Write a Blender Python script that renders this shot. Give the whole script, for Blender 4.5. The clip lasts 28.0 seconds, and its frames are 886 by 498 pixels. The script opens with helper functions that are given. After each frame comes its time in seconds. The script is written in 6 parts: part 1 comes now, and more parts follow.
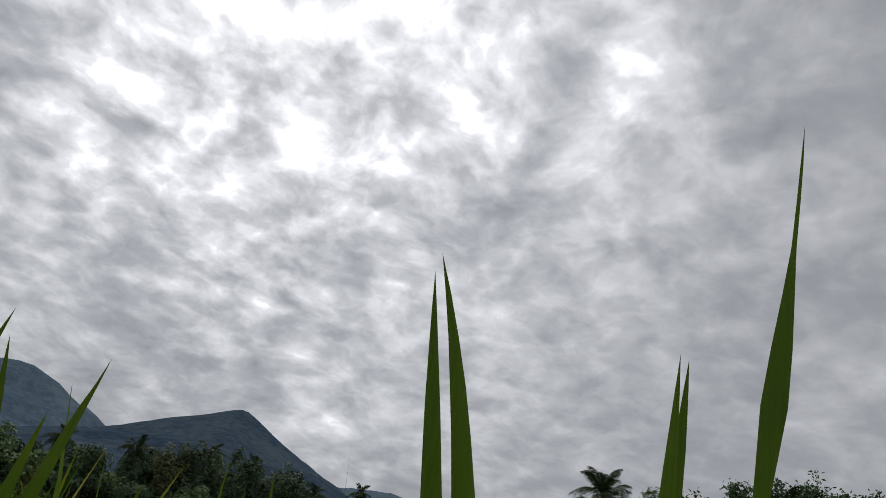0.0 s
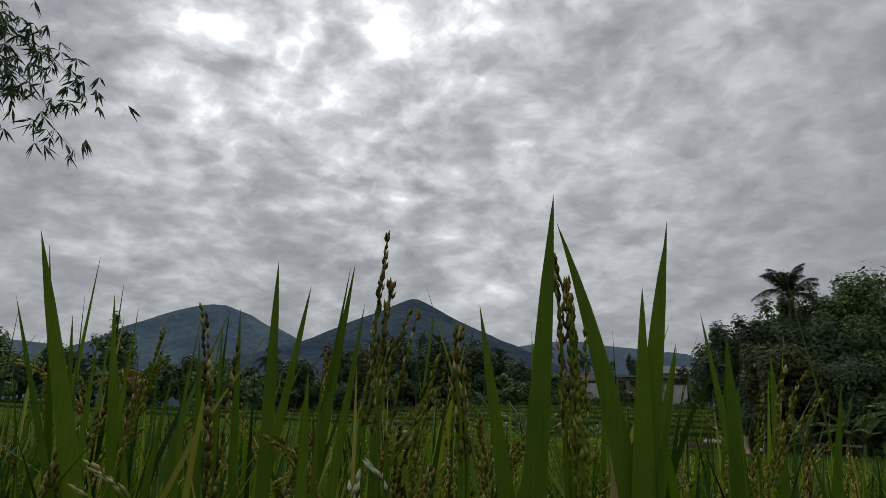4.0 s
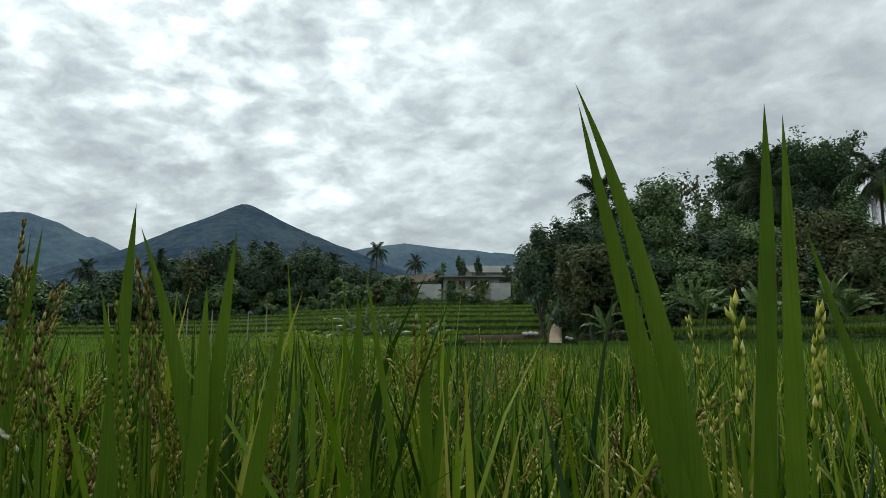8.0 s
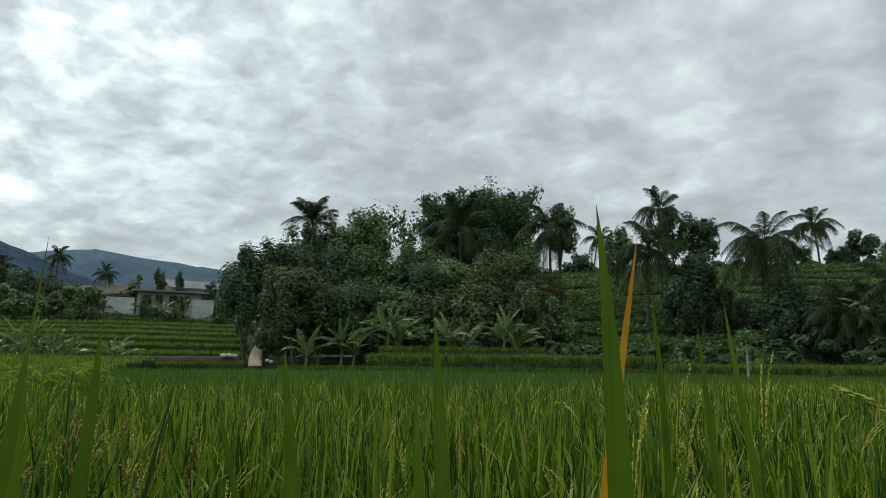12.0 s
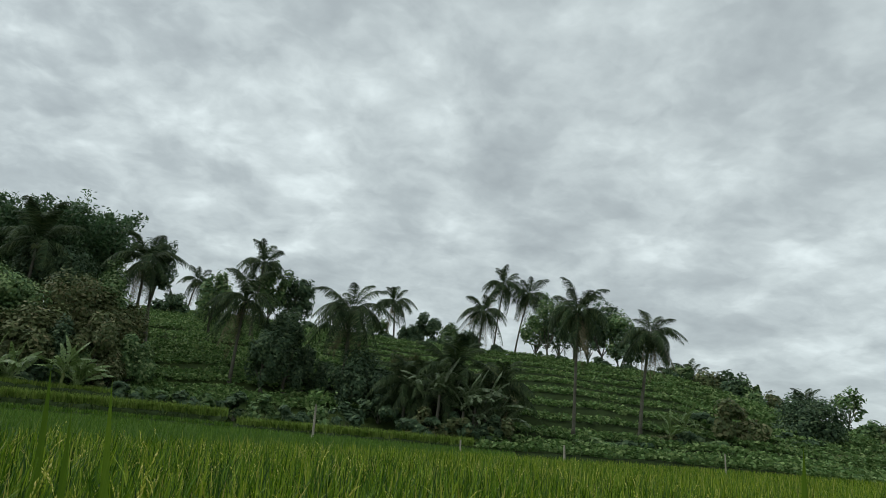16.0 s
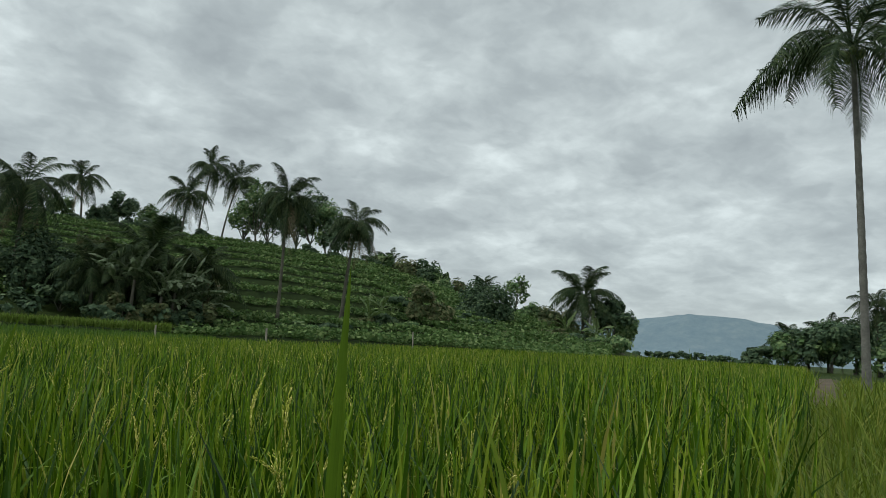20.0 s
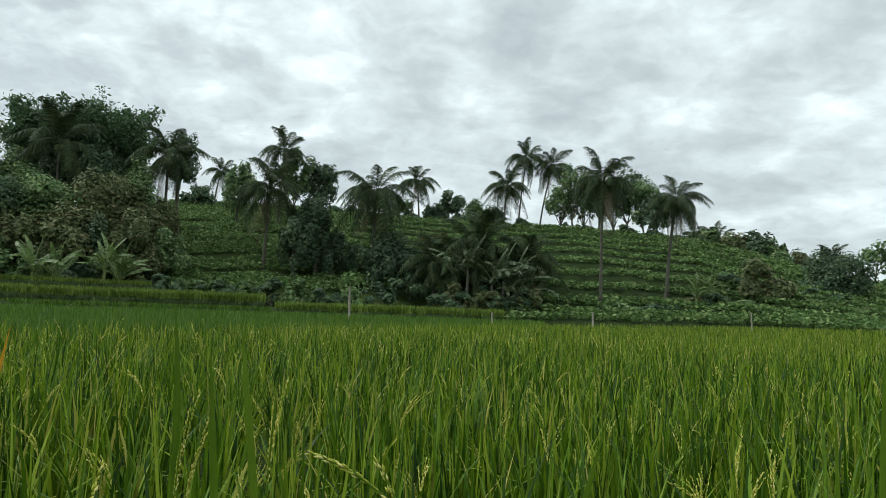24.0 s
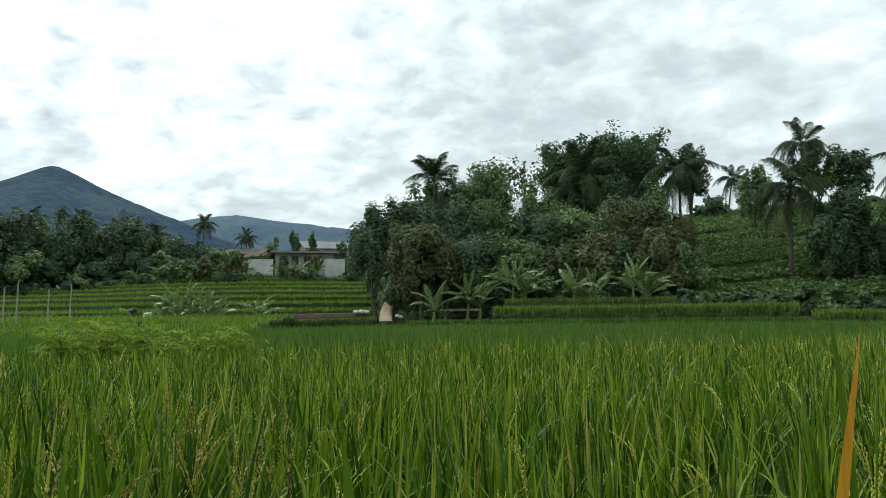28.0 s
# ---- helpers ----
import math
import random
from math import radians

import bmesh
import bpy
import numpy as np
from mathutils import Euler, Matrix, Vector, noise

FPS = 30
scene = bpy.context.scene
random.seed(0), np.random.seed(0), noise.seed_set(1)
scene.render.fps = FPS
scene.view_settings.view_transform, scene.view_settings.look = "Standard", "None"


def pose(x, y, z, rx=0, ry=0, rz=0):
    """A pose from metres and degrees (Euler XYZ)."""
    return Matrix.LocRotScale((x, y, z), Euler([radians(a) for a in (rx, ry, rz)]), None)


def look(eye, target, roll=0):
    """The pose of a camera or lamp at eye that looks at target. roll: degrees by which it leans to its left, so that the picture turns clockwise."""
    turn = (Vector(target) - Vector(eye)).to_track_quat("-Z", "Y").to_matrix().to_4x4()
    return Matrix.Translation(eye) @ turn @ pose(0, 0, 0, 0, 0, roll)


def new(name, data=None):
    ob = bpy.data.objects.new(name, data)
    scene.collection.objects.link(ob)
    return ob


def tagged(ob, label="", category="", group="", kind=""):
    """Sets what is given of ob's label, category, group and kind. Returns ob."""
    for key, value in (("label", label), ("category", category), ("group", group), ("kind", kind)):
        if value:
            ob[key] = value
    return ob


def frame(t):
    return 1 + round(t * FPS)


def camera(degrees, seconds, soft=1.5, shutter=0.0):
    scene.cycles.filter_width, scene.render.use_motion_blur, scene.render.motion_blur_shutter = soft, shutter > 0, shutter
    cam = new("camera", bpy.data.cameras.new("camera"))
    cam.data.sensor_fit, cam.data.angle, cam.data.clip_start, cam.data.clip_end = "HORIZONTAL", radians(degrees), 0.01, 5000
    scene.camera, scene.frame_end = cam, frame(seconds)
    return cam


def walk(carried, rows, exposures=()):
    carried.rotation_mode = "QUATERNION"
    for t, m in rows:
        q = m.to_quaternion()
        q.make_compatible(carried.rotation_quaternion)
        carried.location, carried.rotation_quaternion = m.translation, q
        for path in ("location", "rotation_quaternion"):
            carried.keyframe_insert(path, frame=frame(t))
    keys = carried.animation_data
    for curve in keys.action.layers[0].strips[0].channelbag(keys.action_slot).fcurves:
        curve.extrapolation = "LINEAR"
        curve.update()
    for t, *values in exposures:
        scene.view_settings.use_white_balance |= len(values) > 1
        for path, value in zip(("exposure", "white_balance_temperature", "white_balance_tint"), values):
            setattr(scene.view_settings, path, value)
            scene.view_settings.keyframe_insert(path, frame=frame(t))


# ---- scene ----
FOV, SECONDS = 65.03, 28.0
cam = camera(FOV, SECONDS, soft=0.65)
PATH = [
    (0.0, -0.171, -0.007, 0.898, 118.60, -13.08, 38.16),
    (0.5, -0.224, -0.031, 0.866, 119.54, -8.46, 43.63),
    (1.0, -0.280, -0.051, 0.841, 121.00, -6.66, 47.80),
    (1.5, -0.340, -0.066, 0.826, 120.63, -9.28, 52.74),
    (2.0, -0.397, -0.095, 0.809, 119.55, -5.87, 56.99),
    (2.5, -0.401, -0.128, 0.799, 119.54, 0.44, 54.71),
    (3.0, -0.384, -0.123, 0.824, 116.62, -0.16, 52.60),
    (3.5, -0.382, -0.116, 0.854, 109.79, -2.17, 54.02),
    (4.0, -0.364, -0.134, 0.873, 105.22, -2.52, 54.26),
    (4.5, -0.354, -0.134, 0.886, 100.64, -3.62, 54.52),
    (6.5, -0.296, -0.120, 0.901, 96.58, 0.10, 51.68),
    (7.0, -0.262, -0.099, 0.904, 96.88, -0.22, 47.72),
    (7.5, -0.229, -0.090, 0.906, 97.23, 0.54, 44.33),
    (8.0, -0.197, -0.082, 0.914, 97.57, 0.51, 41.08),
    (8.5, -0.170, -0.065, 0.929, 98.20, -0.46, 38.01),
    (9.0, -0.146, -0.050, 0.948, 98.62, -1.24, 35.58),
    (9.5, -0.113, -0.044, 0.966, 98.66, -1.22, 32.46),
    (10.0, -0.081, -0.040, 0.979, 97.66, -1.64, 29.17),
    (10.5, -0.043, -0.042, 0.988, 97.75, -1.94, 26.10),
    (11.0, -0.012, -0.059, 0.995, 98.23, -1.65, 23.35),
    (11.5, 0.014, -0.052, 1.009, 98.87, -1.14, 20.21),
    (13.5, 0.101, -0.010, 1.038, 100.53, -2.47, 8.07),
    (14.0, 0.112, 0.001, 1.046, 102.03, -4.07, 4.02),
    (14.5, 0.120, 0.012, 1.066, 104.12, -3.11, 0.40),
    (15.0, 0.147, 0.039, 1.075, 104.44, -2.18, -3.71),
    (15.5, 0.183, 0.068, 1.077, 104.79, -3.74, -9.52),
    (16.0, 0.227, 0.093, 1.074, 105.14, -5.02, -16.00),
    (16.5, 0.270, 0.104, 1.068, 104.61, -4.37, -22.09),
    (17.0, 0.295, 0.109, 1.064, 102.91, -5.81, -25.60),
    (17.5, 0.299, 0.117, 1.060, 100.07, -6.91, -28.35),
    (18.0, 0.280, 0.124, 1.055, 98.81, -7.63, -32.10),
    (18.5, 0.249, 0.122, 1.045, 98.29, -7.54, -35.23),
    (19.0, 0.254, 0.087, 1.030, 97.88, -5.49, -37.38),
    (19.5, 0.293, 0.037, 1.021, 97.68, -4.38, -38.65),
    (20.0, 0.327, 0.012, 1.023, 97.69, -3.44, -39.51),
    (20.5, 0.335, -0.009, 1.038, 97.89, -3.06, -40.46),
    (22.5, 0.249, -0.065, 1.121, 95.63, -2.74, -27.46),
    (23.0, 0.206, -0.051, 1.125, 95.26, -2.85, -23.03),
    (23.5, 0.165, -0.003, 1.124, 95.19, -2.83, -18.85),
    (24.0, 0.140, 0.065, 1.117, 94.87, -2.09, -13.58),
    (24.5, 0.135, 0.115, 1.110, 94.74, -1.72, -9.55),
    (25.0, 0.173, 0.131, 1.110, 94.78, -1.70, -5.47),
    (25.5, 0.159, 0.119, 1.109, 94.95, -1.39, -1.56),
    (26.0, 0.136, 0.104, 1.109, 95.14, -0.94, 3.43),
    (26.5, 0.106, 0.100, 1.109, 95.52, -0.69, 8.80),
    (27.0, 0.067, 0.103, 1.109, 95.13, -0.02, 16.52),
    (27.5, 0.036, 0.107, 1.109, 95.42, 0.44, 22.30),
    (28.0, 0.010, 0.110, 1.108, 95.41, 0.62, 27.63),
]
walk(cam, [(r[0], pose(*r[1:])) for r in PATH],
     exposures=[(0.0, -0.85, 6400, 12), (1.0, -1.35, 6400, 12), (2.0, -1.32, 6400, 12), (3.0, -1.62, 6400, 12), (3.5, -1.2, 6400, 11), (4.0, -1.0, 6400, 10), (6.5, -0.35, 6300, 3), (8.0, -0.26, 6150, 0), (11.0, -0.30, 6150, 0), (14.0, -0.12, 6150, 0), (17.0, -0.24, 6200, 0), (20.5, -0.27, 6200, 0), (22.5, -0.2, 6200, 0), (24.0, 0.2, 6150, -1), (25.0, 0.33, 6150, -2), (28.0, 0.28, 6150, -2)])

# ---- world and sun ----
SUN_AZ, SUN_EL = radians(-66), radians(44)
SUN_DIR = Vector((math.sin(SUN_AZ) * math.cos(SUN_EL), math.cos(SUN_AZ) * math.cos(SUN_EL), math.sin(SUN_EL)))


class Tree:
    """Short hand for node trees."""

    def __init__(self, tree):
        self.t = tree
        tree.nodes.clear()

    def n(self, kind, _ins=None):
        node = self.t.nodes.new(kind)
        for k, v in (_ins or {}).items():
            sock = node.inputs[k]
            if isinstance(v, bpy.types.NodeSocket):
                self.t.links.new(v, sock)
            else:
                sock.default_value = v
        return node

    def math(self, op, a, b=0.0, c=None, clamp=False):
        ins = {0: a, 1: b}
        if c is not None:
            ins[2] = c
        node = self.t.nodes.new("ShaderNodeMath")
        node.operation, node.use_clamp = op, clamp
        for i, v in ins.items():
            if isinstance(v, bpy.types.NodeSocket):
                self.t.links.new(v, node.inputs[i])
            else:
                node.inputs[i].default_value = v
        return node.outputs[0]

    def vec(self, op, a, b=None, scale=None):
        node = self.t.nodes.new("ShaderNodeVectorMath")
        node.operation = op
        for i, v in ((0, a), (1, b), (3, scale)):
            if isinstance(v, bpy.types.NodeSocket):
                self.t.links.new(v, node.inputs[i])
            elif v is not None:
                node.inputs[i].default_value = v
        return node.outputs["Value" if op == "DOT_PRODUCT" else "Vector"]

    def noise(self, vec, scale, detail=4.0, rough=0.55, dist=0.0):
        ins = {"Scale": scale, "Detail": detail, "Roughness": rough, "Distortion": dist}
        if vec is not None:
            ins["Vector"] = vec
        return self.n("ShaderNodeTexNoise", ins).outputs[0]

    def ramp(self, fac, stops):
        node = self.n("ShaderNodeValToRGB", {0: fac})
        el = node.color_ramp.elements
        while len(el) < len(stops):
            el.new(0.5)
        for e, (p, c) in zip(el, stops):
            e.position, e.color = p, (*c, 1) if len(c) == 3 else c
        return node.outputs[0]

    def mix(self, fac, a, b, blend="MIX"):
        node = self.t.nodes.new("ShaderNodeMix")
        node.data_type, node.blend_type = "RGBA", blend
        if isinstance(fac, bpy.types.NodeSocket):
            self.t.links.new(fac, node.inputs[0])
        else:
            node.inputs[0].default_value = fac
        for k, v in (("A", a), ("B", b)):
            sock = [s for s in node.inputs if s.name == k and s.type == "RGBA"][0]
            if isinstance(v, bpy.types.NodeSocket):
                self.t.links.new(v, sock)
            else:
                sock.default_value = (*v, 1) if len(v) == 3 else v
        return [s for s in node.outputs if s.type == "RGBA"][0]


def make_world():
    w = bpy.data.worlds.new("overcast_sky")
    scene.world = w
    w.use_nodes = True
    k = Tree(w.node_tree)
    d = k.n("ShaderNodeTexCoord").outputs["Generated"]
    sep = k.n("ShaderNodeSeparateXYZ", {0: d}).outputs
    zz = k.math("MAXIMUM", sep[2], 0.0)
    den = k.math("ADD", zz, 0.30)
    u, v = k.math("DIVIDE", sep[0], den), k.math("DIVIDE", sep[1], den)
    uv = k.n("ShaderNodeCombineXYZ", {0: u, 1: v, 2: 0.37}).outputs[0]
    dot = k.vec("DOT_PRODUCT", d, tuple(SUN_DIR))
    dot = k.math("MAXIMUM", dot, 0.0)
    glow = k.math("POWER", dot, 7.0)
    near = k.math("POWER", dot, 5.0)
    # cover: 0 thin and bright, 1 thick and grey; broad masses, rolls and small puffs, each bent by the next
    warp = k.n("ShaderNodeTexNoise", {"Vector": uv, "Scale": 5.0, "Detail": 4.0, "Roughness": 0.55}).outputs["Color"]
    bent = k.vec("ADD", uv, k.vec("SCALE", k.vec("SUBTRACT", warp, (0.5, 0.5, 0.5)), scale=0.12))
    broad = k.noise(uv, 1.7, 3.0, 0.5)
    rolls = k.noise(bent, 4.6, 4.0, 0.5)
    puffs = k.noise(bent, 11.0, 5.0, 0.55)
    fine = k.noise(bent, 26.0, 4.0, 0.55)
    cell = k.n("ShaderNodeTexVoronoi", {"Vector": bent, "Scale": 8.5, "Detail": 2.0, "Roughness": 0.55})
    cell.feature = "SMOOTH_F1"
    cell.inputs["Smoothness"].default_value = 0.6
    heap = k.math("SUBTRACT", 0.50, cell.outputs["Distance"])
    c = k.math("MULTIPLY", broad, 0.55)
    c = k.math("MULTIPLY_ADD", rolls, 0.80, c)
    c = k.math("MULTIPLY_ADD", k.math("SUBTRACT", puffs, 0.5), k.math("MULTIPLY_ADD", near, 0.75, 0.34), c)
    c = k.math("MULTIPLY_ADD", k.math("SUBTRACT", fine, 0.5), k.math("MULTIPLY_ADD", near, 0.26, 0.12), c)
    c = k.math("MULTIPLY_ADD", heap, k.math("MULTIPLY_ADD", near, 0.30, 0.12), c)
    c = k.math("SUBTRACT", c, 0.63)
    gain = k.math("MULTIPLY_ADD", glow, 0.45, 0.92)
    c = k.math("MULTIPLY", c, gain)
    c = k.math("ADD", c, 0.5)
    grey = k.ramp(c, [(0.0, (1.75, 1.77, 1.78)), (0.20, (1.12, 1.14, 1.16)), (0.42, (0.78, 0.80, 0.82)), (0.58, (0.60, 0.62, 0.645)), (0.85, (0.42, 0.435, 0.465))])
    lift = k.math("MULTIPLY_ADD", glow, 0.62, 0.97)
    cloud = k.vec("SCALE", grey, scale=lift)
    # the deck thins and whitens to the horizon
    low = k.math("POWER", k.math("SUBTRACT", 1.0, zz), 9.0)
    cloud = k.mix(k.math("MULTIPLY", low, 0.5), cloud, (0.70, 0.73, 0.75))
    tex = k.n("ShaderNodeTexSky")
    tex.sky_type, tex.sun_disc, tex.sun_elevation, tex.sun_rotation = "NISHITA", False, SUN_EL, SUN_AZ
    sky = k.vec("SCALE", tex.outputs[0], scale=0.10)
    col = k.mix(0.94, sky, cloud)
    bg = k.n("ShaderNodeBackground", {"Color": col, "Strength": 1.0})
    out = k.n("ShaderNodeOutputWorld", {"Surface": bg.outputs[0]})


make_world()
sun = new("sun", bpy.data.lights.new("sun", "SUN"))
sun.data.energy, sun.data.angle, sun.data.color = 0.9, radians(18), (1.0, 0.97, 0.92)
sun.matrix_world = look(SUN_DIR * 50, (0, 0, 0))


# ---- materials ----
def material(name):
    m = bpy.data.materials.new(name)
    m.use_nodes = True
    return m, Tree(m.node_tree)


def finish(k, color, rough=0.6, bump=None, height=0.02, spec=0.3, translucent=0.0, tcolor=None):
    ins = {"Base Color": color, "Roughness": rough, "Specular IOR Level": spec}
    if bump is not None:
        ins["Normal"] = k.n("ShaderNodeBump", {"Height": bump, "Strength": 0.6, "Distance": height}).outputs[0]
    s = k.n("ShaderNodeBsdfPrincipled", ins).outputs[0]
    if translucent:
        t = k.n("ShaderNodeBsdfTranslucent", {"Color": tcolor if tcolor is not None else color}).outputs[0]
        s = k.n("ShaderNodeMixShader", {0: translucent, 1: s, 2: t}).outputs[0]
    k.n("ShaderNodeOutputMaterial", {"Surface": s})


def leaf_material(name, stops, rough=0.5, translucent=0.35, patch=0.25, dark=0.6, spec=0.3):
    """Leaves in several greens: each leaf its own, with broad patches over the crown."""
    m, k = material(name)
    rnd = k.n("ShaderNodeNewGeometry").outputs["Random Per Island"]
    pos = k.n("ShaderNodeTexCoord").outputs["Object"]
    oi = k.n("ShaderNodeObjectInfo").outputs["Random"]
    col = k.ramp(rnd, stops)
    big = k.noise(pos, patch, 3.0)
    big = k.math("MULTIPLY_ADD", oi, 0.25, big)
    val = k.math("MULTIPLY_ADD", big, 1.1 - dark, dark)
    hsv = k.n("ShaderNodeHueSaturation", {"Hue": 0.5, "Saturation": 1.0, "Value": k.math("MULTIPLY", val, 1.25), "Color": col}).outputs[0]
    finish(k, hsv, rough, translucent=translucent, spec=spec)
    return m


def plain_material(name, c1, c2, scale=4.0, rough=0.8, bump=0.02, fine=30.0, spec=0.25):
    m, k = material(name)
    pos = k.n("ShaderNodeTexCoord").outputs["Object"]
    a, b = k.noise(pos, scale, 5.0), k.noise(pos, fine, 4.0)
    f = k.math("MULTIPLY_ADD", b, 0.45, k.math("MULTIPLY", a, 0.75))
    finish(k, k.ramp(f, [(0.35, c1), (0.75, c2)]), rough, b, bump, spec)
    return m


RICE = leaf_material("rice_blade", [(0.0, (0.013, 0.041, 0.0024)), (0.3, (0.050, 0.113, 0.0036)), (0.65, (0.134, 0.228, 0.0084)), (0.93, (0.270, 0.342, 0.0240)), (1.0, (0.444, 0.384, 0.0960))], 0.5, 0.2, 4.0, 0.36, 0.26)
RICE_FAR = leaf_material("rice_blade_far", [(0.0, (0.027, 0.071, 0.0037)), (0.4, (0.100, 0.181, 0.0073)), (0.85, (0.238, 0.305, 0.0195)), (1.0, (0.427, 0.403, 0.0976))], 0.5, 0.25, 1.6, 0.36, 0.26)
RICE_MID = leaf_material("rice_blade_mid", [(0.0, (0.039, 0.090, 0.009)), (0.6, (0.073, 0.143, 0.013)), (1.0, (0.132, 0.198, 0.030))], 0.5, 0.3, 0.12, 0.75)
TERRACE_RICE = leaf_material("terrace_rice", [(0.0, (0.086, 0.161, 0.013)), (0.6, (0.144, 0.236, 0.020)), (1.0, (0.218, 0.287, 0.044))], 0.5, 0.35, 0.12, 0.8)
BUND_RICE = leaf_material("bund_rice", [(0.0, (0.086, 0.140, 0.022)), (0.6, (0.150, 0.215, 0.038)), (1.0, (0.230, 0.285, 0.066))], 0.6, 0.3, 0.2, 0.7, 0.15)
GRAIN = leaf_material("rice_grain", [(0.0, (0.26, 0.29, 0.04)), (0.6, (0.48, 0.47, 0.09)), (1.0, (0.74, 0.66, 0.26))], 0.9, 0.15, 6.0, 0.8, 0.03)
BROWN_GRAIN = leaf_material("rice_grain_brown", [(0.0, (0.11, 0.10, 0.018)), (0.6, (0.25, 0.225, 0.045)), (0.9, (0.42, 0.38, 0.11)), (1.0, (0.58, 0.54, 0.26))], 0.9, 0.1, 6.0, 0.8, 0.03)
PALE_GRAIN = leaf_material("rice_grain_pale", [(0.0, (0.30, 0.27, 0.09)), (0.7, (0.48, 0.44, 0.20)), (1.0, (0.66, 0.62, 0.40))], 0.7, 0.1, 6.0, 0.8, 0.06)
PALM = leaf_material("palm_leaflet", [(0.0, (0.019, 0.034, 0.0131)), (0.6, (0.039, 0.063, 0.0236)), (1.0, (0.096, 0.121, 0.0480))], 0.6, 0.15, 0.6, 0.6, 0.15)
DRY_PALM = leaf_material("palm_leaflet_dry", [(0.0, (0.10, 0.085, 0.045)), (1.0, (0.20, 0.16, 0.09))], 0.6, 0.15, 0.6, 0.7)
FOLIAGE = leaf_material("tree_leaf", [(0.0, (0.065, 0.114, 0.0468)), (0.55, (0.127, 0.202, 0.0754)), (0.9, (0.227, 0.302, 0.1196)), (1.0, (0.325, 0.377, 0.1820))], 0.6, 0.2, 0.55, 0.5, 0.16)
FOLIAGE_DARK = leaf_material("tree_leaf_dark", [(0.0, (0.042, 0.072, 0.0403)), (0.7, (0.083, 0.130, 0.0650)), (1.0, (0.156, 0.205, 0.1014))], 0.6, 0.2, 0.55, 0.5, 0.16)
FOLIAGE_OLIVE = leaf_material("tree_leaf_olive", [(0.0, (0.065, 0.086, 0.0364)), (0.5, (0.112, 0.138, 0.0546)), (0.85, (0.179, 0.185, 0.0858)), (1.0, (0.247, 0.218, 0.1170))], 0.6, 0.22, 0.5, 0.5, 0.16)
BAMBOO = leaf_material("bamboo_leaf", [(0.0, (0.041, 0.081, 0.0352)), (0.6, (0.081, 0.145, 0.0607)), (1.0, (0.152, 0.201, 0.0968))], 0.5, 0.3, 0.4, 0.65)
BANANA = leaf_material("banana_leaf", [(0.0, (0.115, 0.175, 0.055)), (0.6, (0.150, 0.215, 0.070)), (1.0, (0.205, 0.265, 0.10))], 0.4, 0.3, 1.2, 0.75, 0.4)
BANANA_GREY = leaf_material("banana_leaf_grey", [(0.0, (0.075, 0.11, 0.05)), (0.6, (0.11, 0.15, 0.07)), (1.0, (0.18, 0.21, 0.12))], 0.4, 0.3, 1.2, 0.75, 0.4)
CROP = leaf_material("crop_leaf", [(0.0, (0.054, 0.100, 0.0290)), (0.6, (0.114, 0.185, 0.0560)), (1.0, (0.240, 0.305, 0.1180))], 0.6, 0.25, 0.12, 0.7, 0.15)
CASSAVA = leaf_material("cassava_leaf", [(0.0, (0.112, 0.182, 0.017)), (0.6, (0.195, 0.266, 0.026)), (1.0, (0.285, 0.322, 0.042))], 0.85, 0.4, 0.6, 0.75, 0.05)
GRASS = leaf_material("grass_blade", [(0.0, (0.080, 0.125, 0.012)), (0.6, (0.150, 0.205, 0.018)), (1.0, (0.26, 0.27, 0.05))], 0.6, 0.3, 0.3, 0.7)
# much darker than GRASS, so the banks contrast with the rice above
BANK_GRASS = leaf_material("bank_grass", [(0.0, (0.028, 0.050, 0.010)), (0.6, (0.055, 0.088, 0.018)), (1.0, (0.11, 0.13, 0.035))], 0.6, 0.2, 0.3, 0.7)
YELLOW_PALM = leaf_material("palm_leaflet_yellow", [(0.0, (0.20, 0.15, 0.03)), (1.0, (0.34, 0.24, 0.05))], 0.5, 0.25, 0.6, 0.7)
BARK = plain_material("bark", (0.052, 0.048, 0.034), (0.15, 0.142, 0.108), 2.0, 0.9, 0.03, 14.0)
PALE_BARK = plain_material("pale_bark", (0.09, 0.085, 0.075), (0.22, 0.21, 0.185), 3.0, 0.9, 0.02, 18.0)
STEM = plain_material("green_stem", (0.08, 0.12, 0.03), (0.20, 0.22, 0.08), 3.0, 0.6, 0.01, 20.0)
WOOD = plain_material("weathered_wood", (0.22, 0.19, 0.15), (0.42, 0.38, 0.31), 3.0, 0.85, 0.01, 25.0)
DARK_WOOD = plain_material("dark_boards", (0.045, 0.036, 0.028), (0.11, 0.085, 0.065), 2.0, 0.85, 0.01, 25.0)
DIRT = plain_material("pale_dirt", (0.229, 0.167, 0.097), (0.422, 0.326, 0.220), 0.9, 0.95, 0.04, 9.0)
# very dark green all over, to set off terraces and crop rows
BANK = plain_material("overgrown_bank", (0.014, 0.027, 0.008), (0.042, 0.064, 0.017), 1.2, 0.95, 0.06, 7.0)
SOIL = plain_material("brown_soil", (0.075, 0.056, 0.036), (0.17, 0.13, 0.088), 0.6, 0.95, 0.06, 6.0)
PLASTER = plain_material("white_plaster", (0.46, 0.47, 0.45), (0.74, 0.74, 0.72), 0.6, 0.85, 0.01, 5.0)
CONCRETE = plain_material("grey_rendered_wall", (0.25, 0.25, 0.24), (0.46, 0.46, 0.44), 0.6, 0.85, 0.01, 5.0)
GREY_ROOF = plain_material("grey_roof_sheet", (0.16, 0.155, 0.15), (0.30, 0.29, 0.28), 0.5, 0.7, 0.02, 6.0)
